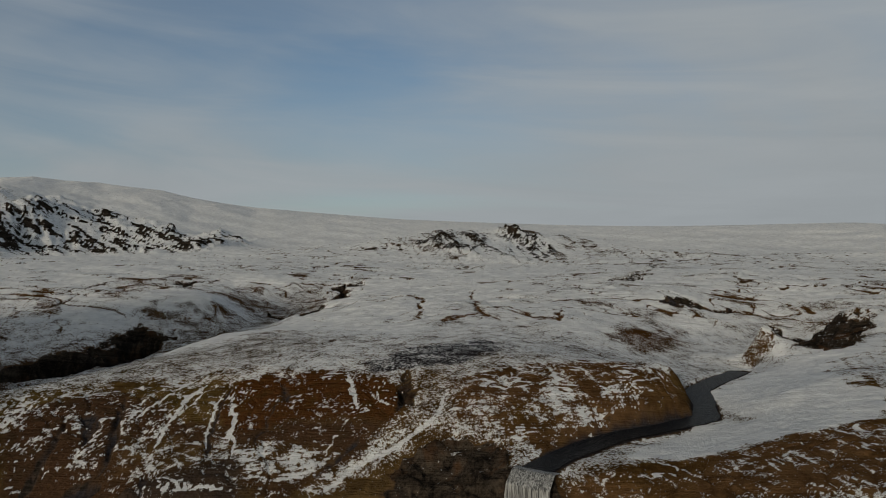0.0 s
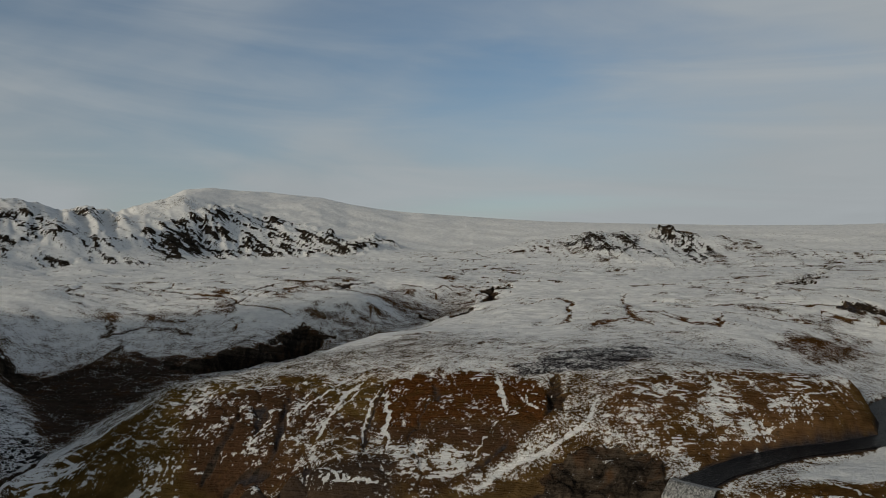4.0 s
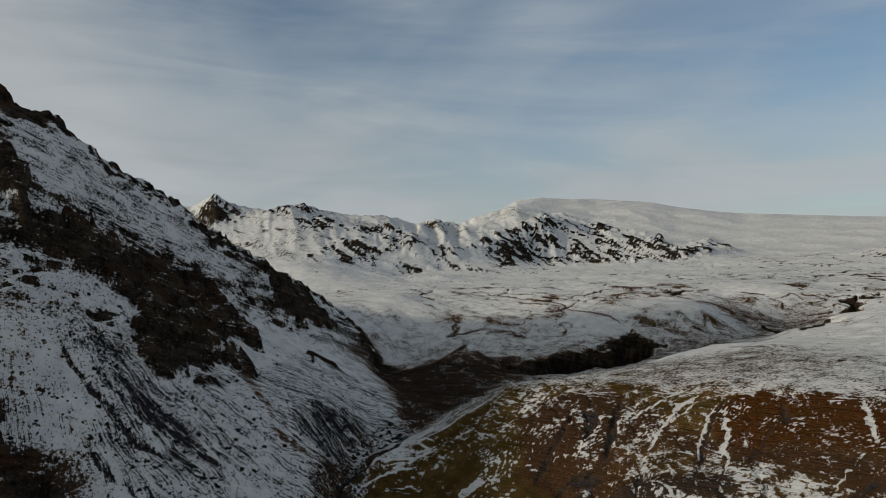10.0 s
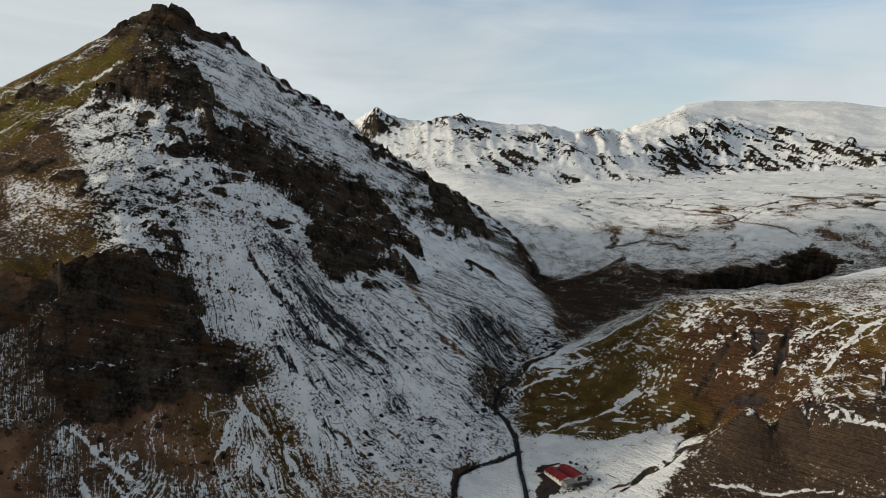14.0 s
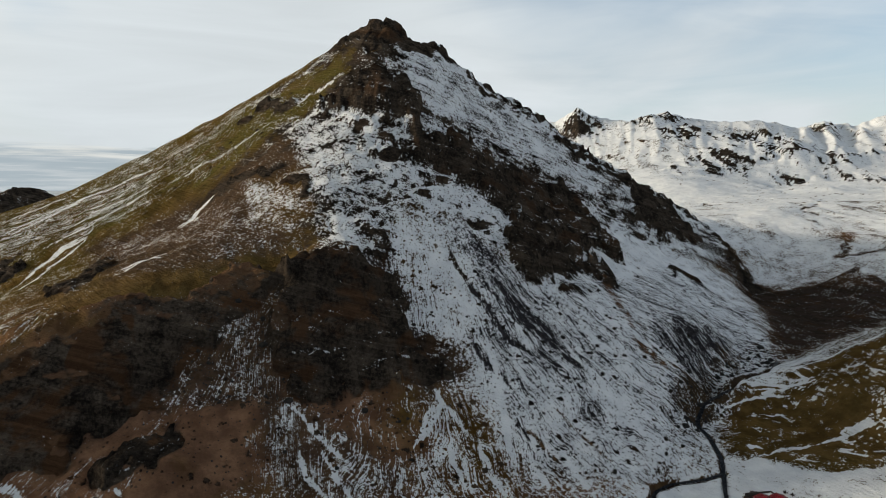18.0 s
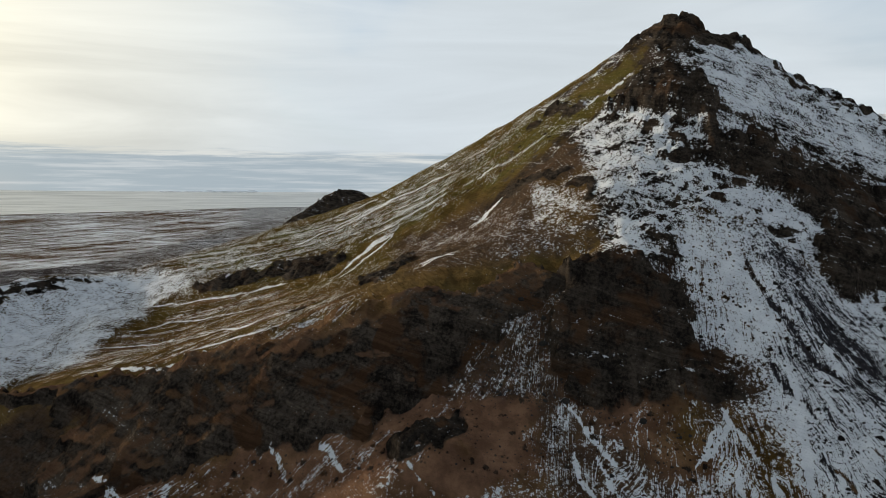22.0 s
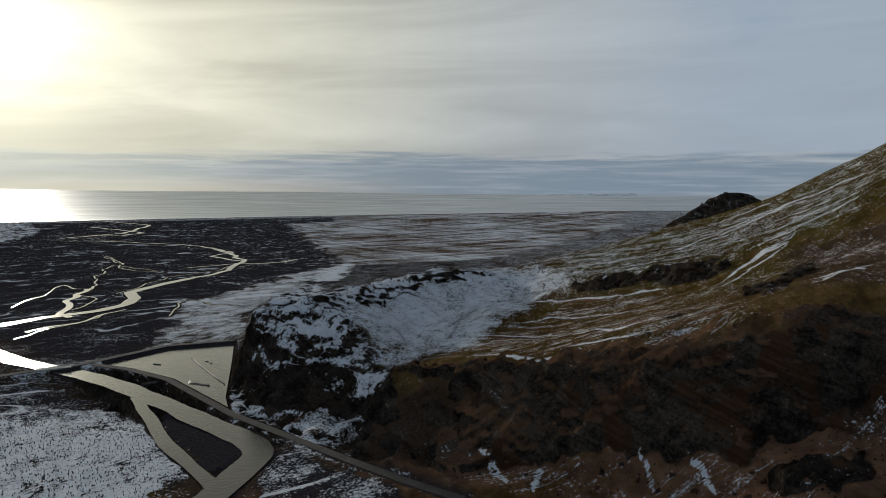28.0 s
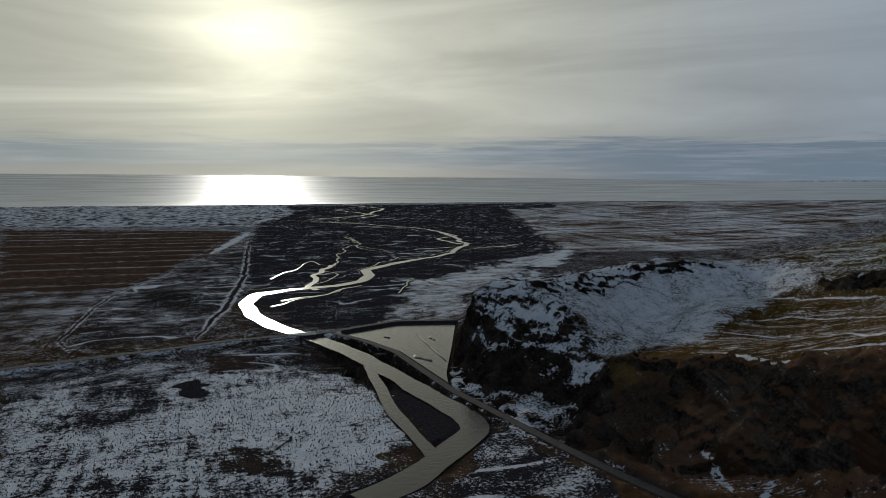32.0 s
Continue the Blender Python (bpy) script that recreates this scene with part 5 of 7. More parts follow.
    snow = snow - upland * (0.22 * bare - 0.24 * fbm(x / 60, y / 34, 4, 0.6))
    green = green - upland * 0.3
    # drainage lines and edges that show dark through the snow
    for sc, wd, am in ((190, 0.014, 0.6), (130, 0.022, 0.6), (55, 0.030, 0.45)):
        ln = np.abs(perlin(x / sc + 0.5 * fbm(x / sc * 2.7, y / sc * 2.7, 3) + sc, y / sc * 1.5))
        ln = (1 - smooth(ln, 0.0, wd)) * smooth(fbm(x / 170 + sc, y / 170, 2), -0.15, 0.2)
        snow = snow - upland * am * ln
        rock = rock + upland * 0.4 * ln
        z = z - upland * 1.5 * ln
    # far ranges: ridges and gullies, bare crags among the snow
    high = smooth(r, 1150, 1500) * smooth(z0, 100, 160)
    rid = ridged(x / 360 + 3, y / 360, 4, 0.40)
    z = z + high * (0.10 + 0.7 * rough) * np.minimum(0.026 * r, 60) * rid
    z = z + rough * (1 - high) * smooth(r, 1100, 1350) * 7 * ridged(x / 90, y / 90, 3, 0.45)
    ac = 1900.0 * a + 0.45 * z + 14 * fbm(x / 60, y / 60, 3)
    # spurs that run down towards the valley
    azd = np.degrees(a)
    ribs = ridged((azd + 0.0016 * (r - 2000) + 0.5 * fbm(x / 260, y / 260, 3)) / 2.3, r / 900, 3, 0.45)
    z = z + high * smooth(z0, 165, 235) * np.clip((0.35 + rock) * (1 - smooth(azd, -40.0, -34.0)) + 0.7 * rock - 0.1, 0, 1) * (12 + 14 * smooth(azd, -45.0, -38.0)) * ribs
    belt = 0.6 * fbm(ac / 110 + 5, z / 55, 3) + 0.02 + 0.25 * ribs
    vein = ridged((0.9 * ac + 0.7 * z) / 30, (z - 0.5 * ac) / 80 + 0.5 * fbm(ac / 60, z / 60, 2), 6, 0.66) - 0.45
    spots = vein + 0.8 * belt
    snow = snow - high * rough * 0.8 * smooth(spots, 0.12, 0.24)
    rock = rock + high * rough * 0.5 * smooth(spots, 0.05, 0.2)
    z = z + high * rough * 2 * smooth(spots, -0.1, 0.5)
    # the broken crest of the mountain
    d = np.minimum(line_distance(x, y, LINES["ridge_east"])[0], line_distance(x, y, LINES["ridge_top"])[0])
    crest = np.exp(-(d / 13.0) ** 2) * (1 - high)
    tooth = ridged(x / 21, y / 21, 3, 0.6)
    z = z + crest * 5.0 * (tooth - 0.1)
    rock, snow = rock + 0.6 * crest * smooth(tooth, -0.2, 0.4), snow - 0.35 * crest * smooth(tooth, -0.1, 0.5)
    # ledges in the near rock, uneven in height, and snow lying on them; clefts that run down
    near_rock = (1 - high) * smooth(rock, 0.4, 0.8)
    th = np.arctan2(y - SUMMIT[1], x - SUMMIT[0])
    lift = z + 9 * fbm(x / 45, y / 45, 3) + 0.12 * x
    for step, amp in ((13.0, 0.35), (5.3, 0.30)):
        ph = lift / step + 0.8 * fbm(x / 70 + step, y / 70, 2)
        fr = ph - np.floor(ph)
        z = z + near_rock * step * amp * (smooth(fr, 0.35, 0.65) - fr)
    cleft = 1 - smooth(np.abs(perlin(x / 15 + y / 22 + 0.6 * fbm(x / 12, y / 12, 2), y / 18 - x / 40)), 0.0, 0.16)
    z = z - near_rock * 2.2 * cleft
    snow = snow + near_rock * (0.40 * (0.3 + 0.7 * smooth(snow, 0.3, 0.6)) * perlin(th * 26 + 0.5 * fbm(x / 12, y / 12, 2), lift / 5.0) + 0.75 * (0.25 + 0.75 * smooth(snow, 0.3, 0.6)) * fbm((x + 0.3 * y) / 11, lift / 6.0, 3, 0.5) + 0.2 * fbm(x / 6, y / 6, 3, 0.7))
    # stone is darker along the clefts
    black = black + near_rock * 0.25 * cleft
    # streaks down the scree and the open slopes
    tf, df = np.arctan2(y - FAN[1], x - FAN[0]) + 0.05 * fbm(x / 30, y / 30, 3), np.hypot(x - FAN[0], y - FAN[1])
    side = smooth(y, 20, 60)
    st = 0.6 * perlin(tf * 30, df / 110) + 0.7 * perlin(tf * 75 + 9, df / 60) + 0.7 * perlin(tf * 170 + 4, df / 40)
    ts = perlin(th * 50, z / 40) + 0.7 * perlin(th * 120, z / 24)
    snow = snow + stripes * smooth(df, 30, 110) * (side * 0.30 * st + (1 - side) * 0.26 * ts)
    green = green + stripes * (1 - side) * 0.7 * perlin(th * 34 + 8, z / 60)
    red = red + stripes * (1 - side) * 0.5 * smooth(perlin(th * 41 + 2, z / 50), 0.05, 0.3)
    red = red + stripes * side * 0.2 * smooth(perlin(tf * 14 + 3, df / 160), 0.1, 0.4)
    z = z + stripes * 0.45 * st * side
    flow = np.stack([side * tf * 150 + (1 - side) * th * 330, side * df + (1 - side) * z * 2.0, stripes * (1 - side * (1 - smooth(df, 40, 120))) + 0.15 * near_rock * side], -1)
    # sheep tracks and little terraces on the grass, blown snow in them
    lines = 1 - smooth(np.abs(perlin(x / 45 + y / 160, z / 1.7)), 0.0, 0.075)
    gul = 1 - smooth(np.abs(perlin(np.arctan2(x, y) * 15 + 0.8 * fbm(x / 40, y / 40, 3, 0.6), r / 150)), 0.0, 0.07)
    snow = snow + tracks * (0.60 * lines * smooth(fbm(x / 30, y / 30, 2), -0.15, 0.15) + 0.12 * gul + 0.24 * fbm(x / 24, y / 24, 4, 0.65) + 0.25 * perlin(x / 7 + y / 25, z / 1.6) + 0.3 * perlin(x / 3.2 + y / 8, y / 5 - x / 14))
    z = z - tracks * 1.2 * gul
    # strips and drifts on the plain
    sx, sy = x * 0.93 - y * 0.37, x * 0.37 + y * 0.93
    snow = snow + rows * (0.16 * perlin(sx / 30, sy / 420) + 0.22 * perlin(sx / 240 + 4, sy / 40) + 0.15 * fbm(x / 300, y / 300, 3))
    red = red + rows * 0.5 * perlin(sx / 300, sy / 60)
    thread = 1 - smooth(np.abs(perlin(sx / 120 + 0.8 * fbm(x / 90, y / 90, 3), sy / 50)), 0.0, 0.05)
    snow = snow + wet * (0.5 * thread * smooth(fbm(x / 140, y / 140, 2), -0.1, 0.15) + 0.18 * fbm(x / 60, y / 30, 4, 0.6))
    strip = x * math.sin(radians(-157)) + y * math.cos(radians(-157))
    fr = strip / 88 + 0.25 * np.sin(strip / 310)
    edge = np.abs(fr - np.floor(fr) - 0.5) * 88
    snow = snow + crop * (0.2 * perlin(strip / 60, sx / 900) + 0.2 * (1 - smooth(edge, 4.0, 14.0)))
    red = red + crop * 0.6 * perlin(np.floor(fr) * 7.7, np.floor(fr) * 0 + 3)
    snow = snow + tuft * (0.22 * fbm(x / 38, y / 38, 4, 0.6) + 0.22 * perlin(sx / 4, sy / 30) + 0.2 * perlin(sx / 14 + 3, sy / 3.2))
    ripple = ridged(sx / 34 + 0.6 * fbm(x / 60, y / 60, 2), sy / 15, 3)
    snow = snow + dune * 0.5 * ripple
    z = z + dune * 1.2 * ripple
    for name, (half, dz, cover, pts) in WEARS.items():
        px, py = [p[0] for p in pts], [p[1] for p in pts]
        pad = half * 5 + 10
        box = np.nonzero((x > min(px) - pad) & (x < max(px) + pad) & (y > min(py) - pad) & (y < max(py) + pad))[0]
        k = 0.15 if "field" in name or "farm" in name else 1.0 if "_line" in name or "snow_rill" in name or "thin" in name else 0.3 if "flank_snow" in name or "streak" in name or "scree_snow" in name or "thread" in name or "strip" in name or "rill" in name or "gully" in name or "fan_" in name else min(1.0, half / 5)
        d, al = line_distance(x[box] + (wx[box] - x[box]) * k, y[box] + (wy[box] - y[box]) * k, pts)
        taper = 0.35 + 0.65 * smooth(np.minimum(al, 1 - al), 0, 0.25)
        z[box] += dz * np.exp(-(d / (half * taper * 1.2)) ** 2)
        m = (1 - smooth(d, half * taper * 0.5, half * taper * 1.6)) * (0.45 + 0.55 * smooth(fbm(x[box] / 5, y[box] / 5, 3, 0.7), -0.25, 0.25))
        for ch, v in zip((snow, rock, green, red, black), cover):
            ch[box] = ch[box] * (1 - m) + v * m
    for table, levels, road in ((WATERS, water_levels, False), (ROADS, road_levels, True)):
        for name, (width, pts) in table.items():
            lv = levels(name)
            px, py = [p[0] for p in pts], [p[1] for p in pts]
            pad = width + 30
            box = np.nonzero((x > min(px) - pad) & (x < max(px) + pad) & (y > min(py) - pad) & (y < max(py) + pad))[0]
            bx, by = x[box], y[box]
            if width == 0:
                d, al = line_distance(bx, by, list(pts) + [pts[0]])
                d = np.where(inside(bx, by, pts), -d, d)
                w2, lvl = 0.0, lv[0]
            else:
                d, al = line_distance(bx, by, pts)
                w2, lvl = width / 2, np.interp(al * (len(pts) - 1), np.arange(len(pts)), lv)
            if road:
                m = 1 - smooth(d, w2 + 0.8, w2 + 6)
                z[box] = z[box] * (1 - m) + np.maximum(lvl - 0.15, z[box] * 0 + lvl - 0.15) * m
                v = smooth(d, w2, w2 + 1.5) * (1 - smooth(d, w2 + 3, w2 + 6))
                snow[box] += 0.35 * v * (perlin(bx / 9, by / 9) + 0.4)
                black[box] = np.maximum(black[box], m * 0.7)
            else:
                reach = 1.2 if "brook" in name else 5.0
                m = 1 - smooth(d, w2 - 0.5, w2 + reach)
                z[box] = z[box] * (1 - m) + (lvl - 0.9) * m
                b2 = (1 - smooth(d + 1.5 * perlin(bx / 6, by / 6), w2, w2 + 0.7 * reach)) * (0.5 if "brook" in name else 1.0)
                snow[box] -= 0.5 * b2
                black[box] = np.maximum(black[box], b2 * 0.9)
    # the basin under the waterfall
    p, q = WATERS["upper_river"][1][:2]
    ln = math.dist(p, q)
    d = np.hypot(x - p[0] - (p[0] - q[0]) / ln * 17, y - p[1] - (p[1] - q[1]) / ln * 17)
    m = 1 - smooth(d + 2.5 * fbm(x / 7, y / 7, 2), 13, 20)
    z = z * (1 - m) + np.minimum(z, 14.0) * m
    rock = np.maximum(rock, 1 - smooth(d, 16, 26))
    snow = snow - 0.4 * (1 - smooth(d, 16, 26))
    return z.reshape(shape), np.stack([snow, rock, green, red, black], -1).reshape(shape + (5,)), flow.reshape(shape + (3,))

for _n, (_wd, _p) in list(WATERS.items()):
    if _wd and _n not in UPLAND:
        WATERS[_n] = (_wd, meander(_p, 20.0 if "braid" in _n or "loop" in _n else 15.0 if _n in ("river_far", "river_sea") else 5.0))

HA, RR = np.meshgrid(np.radians(heads), rings, indexing="ij")
X, Y = RR * np.sin(HA), RR * np.cos(HA)
Z, CV, FL = terrain(X, Y)
Z = Z + plain_lift(X, Y)
# the skyline of the ranges and the ice cap: heading and height in degrees
SKYLINE = ((-59.3, 5.40), (-58.4, 5.90), (-57.45, 6.50), (-56.4, 5.84), (-54.9, 5.50), (-53.6, 5.33), (-52.2, 5.72), (-50.65, 5.95), (-49.3, 5.48), (-47.5, 5.18),
           (-45.8, 5.00), (-44.3, 5.09), (-42.8, 4.80), (-41.35, 4.37), (-39.7, 4.80), (-38.9, 4.62), (-37.95, 4.38), (-36.1, 5.00), (-34.3, 5.55), (-32.9, 6.30),
           (-30.9, 6.50), (-28.9, 6.35), (-26.75, 6.32), (-24.6, 6.12), (-22.4, 5.97), (-20.1, 5.47), (-17.8, 5.12), (-15.5, 4.85), (-13.1, 4.70), (-8.4, 4.37),
           (-3.7, 4.05), (0.9, 3.87), (11.8, 3.47), (17.7, 3.33), (30.0, 3.30))
_rise = (Z - 140.0) / np.maximum(RR, 1.0)
_top = np.where(RR > 1300, _rise, -1).max(1)
_top = np.convolve(np.pad(_top, 3, mode="edge"), np.ones(7) / 7, "valid")
_want = np.tan(np.radians(np.interp(heads, *zip(*SKYLINE))))
_fade = smooth(heads, -62.5, -60.0) * (1 - smooth(heads, 30.0, 36.0))
_lift = np.where(heads[:, None] > -10, smooth(RR, 1900, 2500), smooth(RR, 1250, 1500))
_lift = _lift * smooth(_rise, 0.35 * _top[:, None], 0.97 * _top[:, None])
Z = Z + _lift * RR * ((_want - _top) * _fade)[:, None]
# far slopes: snow slides off the steep faces
_pa_, _pr_ = [np.stack([np.gradient(v, axis=k) for v in (X, Y, Z)], -1) for k in (0, 1)]
_nn = np.cross(_pa_, _pr_)
STEEP = 1 - np.abs(_nn[..., 2]) / (np.linalg.norm(_nn, axis=-1) + 1e-9)
_farw = smooth(RR, 1150, 1500) * smooth(Z, 90, 150) * np.clip(CV[..., 1], 0, 1)
_st = smooth(STEEP + 0.10 * fbm(X / 40, Y / 40, 4, 0.65), 0.12, 0.26) * _farw
CV[..., 0] -= 0.2 * _st
CV[..., 1] += 0.4 * _st


def sheet(name, keep, material, label, category, kind="structure"):
    """One mesh of the lattice's cells that keep picks."""
    i, j = np.nonzero(keep)
    quads = np.stack([i * NR + j, (i + 1) * NR + j, (i + 1) * NR + j + 1, i * NR + j + 1], 1)
    used, inv = np.unique(quads, return_inverse=True)
    inv = inv.reshape(quads.shape)
    me = bpy.data.meshes.new(name)
    co = np.stack([X.ravel()[used], Y.ravel()[used], Z.ravel()[used]], 1).astype(np.float32)
    me.vertices.add(len(used))
    me.vertices.foreach_set("co", co.ravel())
    me.loops.add(inv.size)
    me.loops.foreach_set("vertex_index", inv.ravel()[:].astype(np.int32))
    me.polygons.add(len(quads))
    me.polygons.foreach_set("loop_start", np.arange(0, inv.size, 4, dtype=np.int32))
    me.polygons.foreach_set("use_smooth", np.ones(len(quads), bool))
    me.update(calc_edges=True)
    for k, key in enumerate(("snow", "rock", "green", "red", "black")):
        at = me.attributes.new(key, "FLOAT", "POINT")
        at.data.foreach_set("value", CV[..., k].ravel()[used].astype(np.float32))
    at = me.attributes.new("flow", "FLOAT_VECTOR", "POINT")
    at.data.foreach_set("vector", FL.reshape(-1, 3)[used].astype(np.float32).ravel())
    me.materials.append(material)
    return tagged(new(name, me), label, category, kind=kind)


def ground_material():
    m = bpy.data.materials.new("winter_ground")
    m.use_nodes = True
    n = Nodes(m.node_tree)
    geo = n.add("ShaderNodeNewGeometry")
    pos, nor = geo.outputs["Position"], geo.outputs["Normal"]
    up = n.add("ShaderNodeSeparateXYZ", {0: nor}).outputs[2]
    snow, rock, green, red, black = (n.attr(k) for k in ("snow", "rock", "green", "red", "black"))
    big = n.noise(pos, 0.018, 5, 0.6)
    mid = n.noise(pos, 0.09, 6, 0.62)
    fine = n.noise(pos, 0.6, 6, 0.65)
    # grass: straw and rust, green where it is so
    grass = n.mix(n.ramp(mid, 0.35, 0.65), (0.060, 0.036, 0.012), (0.135, 0.084, 0.029))
    gr = n.mix(n.ramp(fine, 0.35, 0.65), (0.068, 0.066, 0.018), (0.135, 0.118, 0.036))
    grass = n.mix(n.math("MULTIPLY", green, n.ramp(big, 0.3, 0.6), True), grass, gr)
    rust = n.mix(n.ramp(fine, 0.35, 0.65), (0.048, 0.019, 0.007), (0.105, 0.045, 0.014))
    grass = n.mix(n.math("MULTIPLY", n.math("MULTIPLY", green, -1.0), n.ramp(mid, 0.25, 0.55), True), grass, rust)
    soil = n.mix(n.ramp(mid, 0.35, 0.68), (0.125, 0.068, 0.042), (0.250, 0.142, 0.086))
    col = n.mix(n.math("MULTIPLY", red, n.ramp(big, 0.28, 0.55)), grass, soil)
    sand = n.mix(n.ramp(fine, 0.3, 0.7), (0.022, 0.021, 0.024), (0.056, 0.052, 0.058))
    col = n.mix(n.math("MULTIPLY", black, n.math("ADD", n.ramp(mid, 0.1, 0.4), 0.25), True), col, sand)
    stone = n.mix(n.ramp(n.math("ADD", n.math("MULTIPLY", fine, 0.45), n.math("MULTIPLY", mid, 0.55)), 0.38, 0.62), (0.016, 0.0135, 0.012), (0.110, 0.088, 0.068))
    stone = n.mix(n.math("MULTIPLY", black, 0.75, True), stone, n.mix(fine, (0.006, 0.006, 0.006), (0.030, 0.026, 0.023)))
    stone = n.mix(n.math("MULTIPLY", n.ramp(n.noise(pos, 0.045, 4, 0.6, 0.5), 0.5, 0.66), n.math("ADD", n.math("MULTIPLY", red, 2.0), 0.15), True), stone, n.mix(fine, (0.05, 0.028, 0.016), (0.11, 0.062, 0.035)))
    steep = n.math("SUBTRACT", 1.0, n.ramp(up, 0.55, 0.85))
    # beds in the rock, dipping, and loose stones on the slopes
    sp = n.add("ShaderNodeSeparateXYZ", {0: pos})
    dip = n.math("ADD", sp.outputs[2], n.math("MULTIPLY", sp.outputs[1], 0.30))
    bv = n.add("ShaderNodeCombineXYZ", {0: n.math("MULTIPLY", sp.outputs[0], 0.07), 1: n.math("MULTIPLY", sp.outputs[1], 0.07), 2: dip}).outputs[0]
    beds = n.math("ADD", n.noise(bv, 0.38, 5, 0.7, 0.4), n.math("MULTIPLY", n.noise(bv, 0.11, 3, 0.6), 0.6))
    beds = n.math("SUBTRACT", beds, 0.8)
    stone = n.mix(n.ramp(beds, -0.12, 0.16), n.vmath("MULTIPLY", stone, (0.55, 0.55, 0.56)), stone)
    loose = n.add("ShaderNodeAttribute", attribute_name="flow").outputs["Vector"]
    loose = n.math("ADD", n.math("MULTIPLY", n.add("ShaderNodeSeparateXYZ", {0: loose}).outputs[2], 0.9), n.math("MULTIPLY", rock, 0.5), True)
    dots = 0.0
    for size, share in ((0.16, 0.72), (0.42, 0.66)):
        v = n.add("ShaderNodeTexVoronoi", {"Vector": pos, "Scale": size})
        pick = n.math("GREATER_THAN", n.add("ShaderNodeSeparateColor", {0: v.outputs["Color"]}).outputs[0], share)
        d = n.math("ADD", v.outputs["Distance"], n.math("MULTIPLY", n.math("SUBTRACT", fine, 0.5), 0.8))
        dots = n.math("MAXIMUM", dots, n.math("MULTIPLY", n.math("SUBTRACT", 1.0, n.ramp(d, 0.17, 0.27)), pick))
    dots = n.math("MULTIPLY", dots, loose)
    rk = n.ramp(n.math("ADD", n.math("ADD", rock, n.math("MULTIPLY", steep, 0.35)), n.math("MULTIPLY", n.math("SUBTRACT", mid, 0.5), 0.9)), 0.42, 0.62)
    rk = n.math("MAXIMUM", rk, dots)
    col = n.mix(rk, col, stone)
    # snow: less on steep ground, broken up at four sizes, drawn out where it slides
    fl = n.add("ShaderNodeAttribute", attribute_name="flow").outputs["Vector"]
    fs = n.add("ShaderNodeSeparateXYZ", {0: fl})
    fv = n.add("ShaderNodeCombineXYZ", {0: fs.outputs[0], 1: n.math("MULTIPLY", fs.outputs[1], 0.06), 2: 0.0}).outputs[0]
    drawn = n.math("ADD", n.math("SUBTRACT", n.noise(fv, 0.75, 4, 0.75), 0.5), n.math("SUBTRACT", n.noise(fv, 1.9, 3, 0.75), 0.5))
    grain = n.noise(pos, 1.7, 3, 0.7)
    s = n.math("ADD", snow, n.math("MULTIPLY", n.math("SUBTRACT", big, 0.5), 0.35))
    s = n.math("ADD", s, n.math("MULTIPLY", n.math("SUBTRACT", mid, 0.5), 0.55))
    s = n.math("ADD", s, n.math("MULTIPLY", n.math("SUBTRACT", fine, 0.5), 1.25))
    s = n.math("ADD", s, n.math("MULTIPLY", n.math("SUBTRACT", grain, 0.5), 0.85))
    s = n.math("ADD", s, n.math("MULTIPLY", drawn, n.math("MULTIPLY", fs.outputs[2], 1.25)))
    s = n.math("SUBTRACT", s, n.math("MULTIPLY", steep, 0.25))
    s = n.math("ADD", s, n.math("MULTIPLY", beds, n.math("MULTIPLY", n.math("ADD", rock, n.math("MULTIPLY", steep, 0.5)), 0.85)))
    s = n.math("SUBTRACT", s, n.math("MULTIPLY", dots, 0.9))
    sm = n.ramp(s, 0.505, 0.54)
    white = n.mix(n.ramp(mid, 0.3, 0.7), (0.70, 0.735, 0.785), (0.87, 0.90, 0.935))
    col = n.mix(sm, col, white)
    bump = n.add("ShaderNodeBump", {"Height": n.math("ADD", n.math("ADD", fine, n.math("MULTIPLY", beds, 1.6)), n.math("ADD", n.math("MULTIPLY", sm, 0.2), n.math("MULTIPLY", dots, 0.8))), "Strength": 1.0, "Distance": 1.2})
    b = n.add("ShaderNodeBsdfPrincipled", {"Base Color": col, "Roughness": 0.85, "Normal": bump.outputs[0]})
    b.inputs["Specular IOR Level"].default_value = 0.0
    out = n.add("ShaderNodeOutputMaterial")
    n.tree.links.new(b.outputs[0], out.inputs[0])
    return m


GROUND = ground_material()
XC, YC = X[:-1, :-1], Y[:-1, :-1]


def line2(name, part=slice(None)):
    return [p[:2] for p in LINES[name][part]]


MOUNTAIN = (line2("spur_foot")[::-1] + line2("fan_foot") + line2("creek", slice(2, None)) + line2("ridge_east", slice(-1, None))
            + [(-600, 660), (-760, 560), (-900, 330), (-960, 60), (-930, -120), (-820, -260)] + line2("crater_rim", slice(-2, None))[::-1]
            + line2("crater_floor", slice(-1, None)) + line2("spur_crest", slice(-1, None)) + line2("spur_base", slice(-1, None)))
BLUFF = (line2("bluff_foot")[::-1] + [(-470, -440), (-560, -470), (-680, -430), (-740, -330), (-770, -250)]
         + line2("crater_rim", slice(-2, None))[::-1] + line2("crater_floor", slice(-1, None)) + line2("spur_crest", slice(-1, None)))
HILL = [(-190, 480), (-160, 430), (-110, 372), (-60, 345), (0, 318), (36, 302), (60, 320), (110, 360), (160, 410), (150, 500), (60, 520), (-60, 500)]
RC = np.hypot(XC, YC)
AC = np.degrees(np.arctan2(XC, YC))
region = np.zeros(XC.shape, int)
region[(RC > 1350) & (AC > -62) & (AC < -12) & (Z[:-1, :-1] > 150)] = 1
region[(RC > 3000) & (AC >= -12) & (AC < 40)] = 2
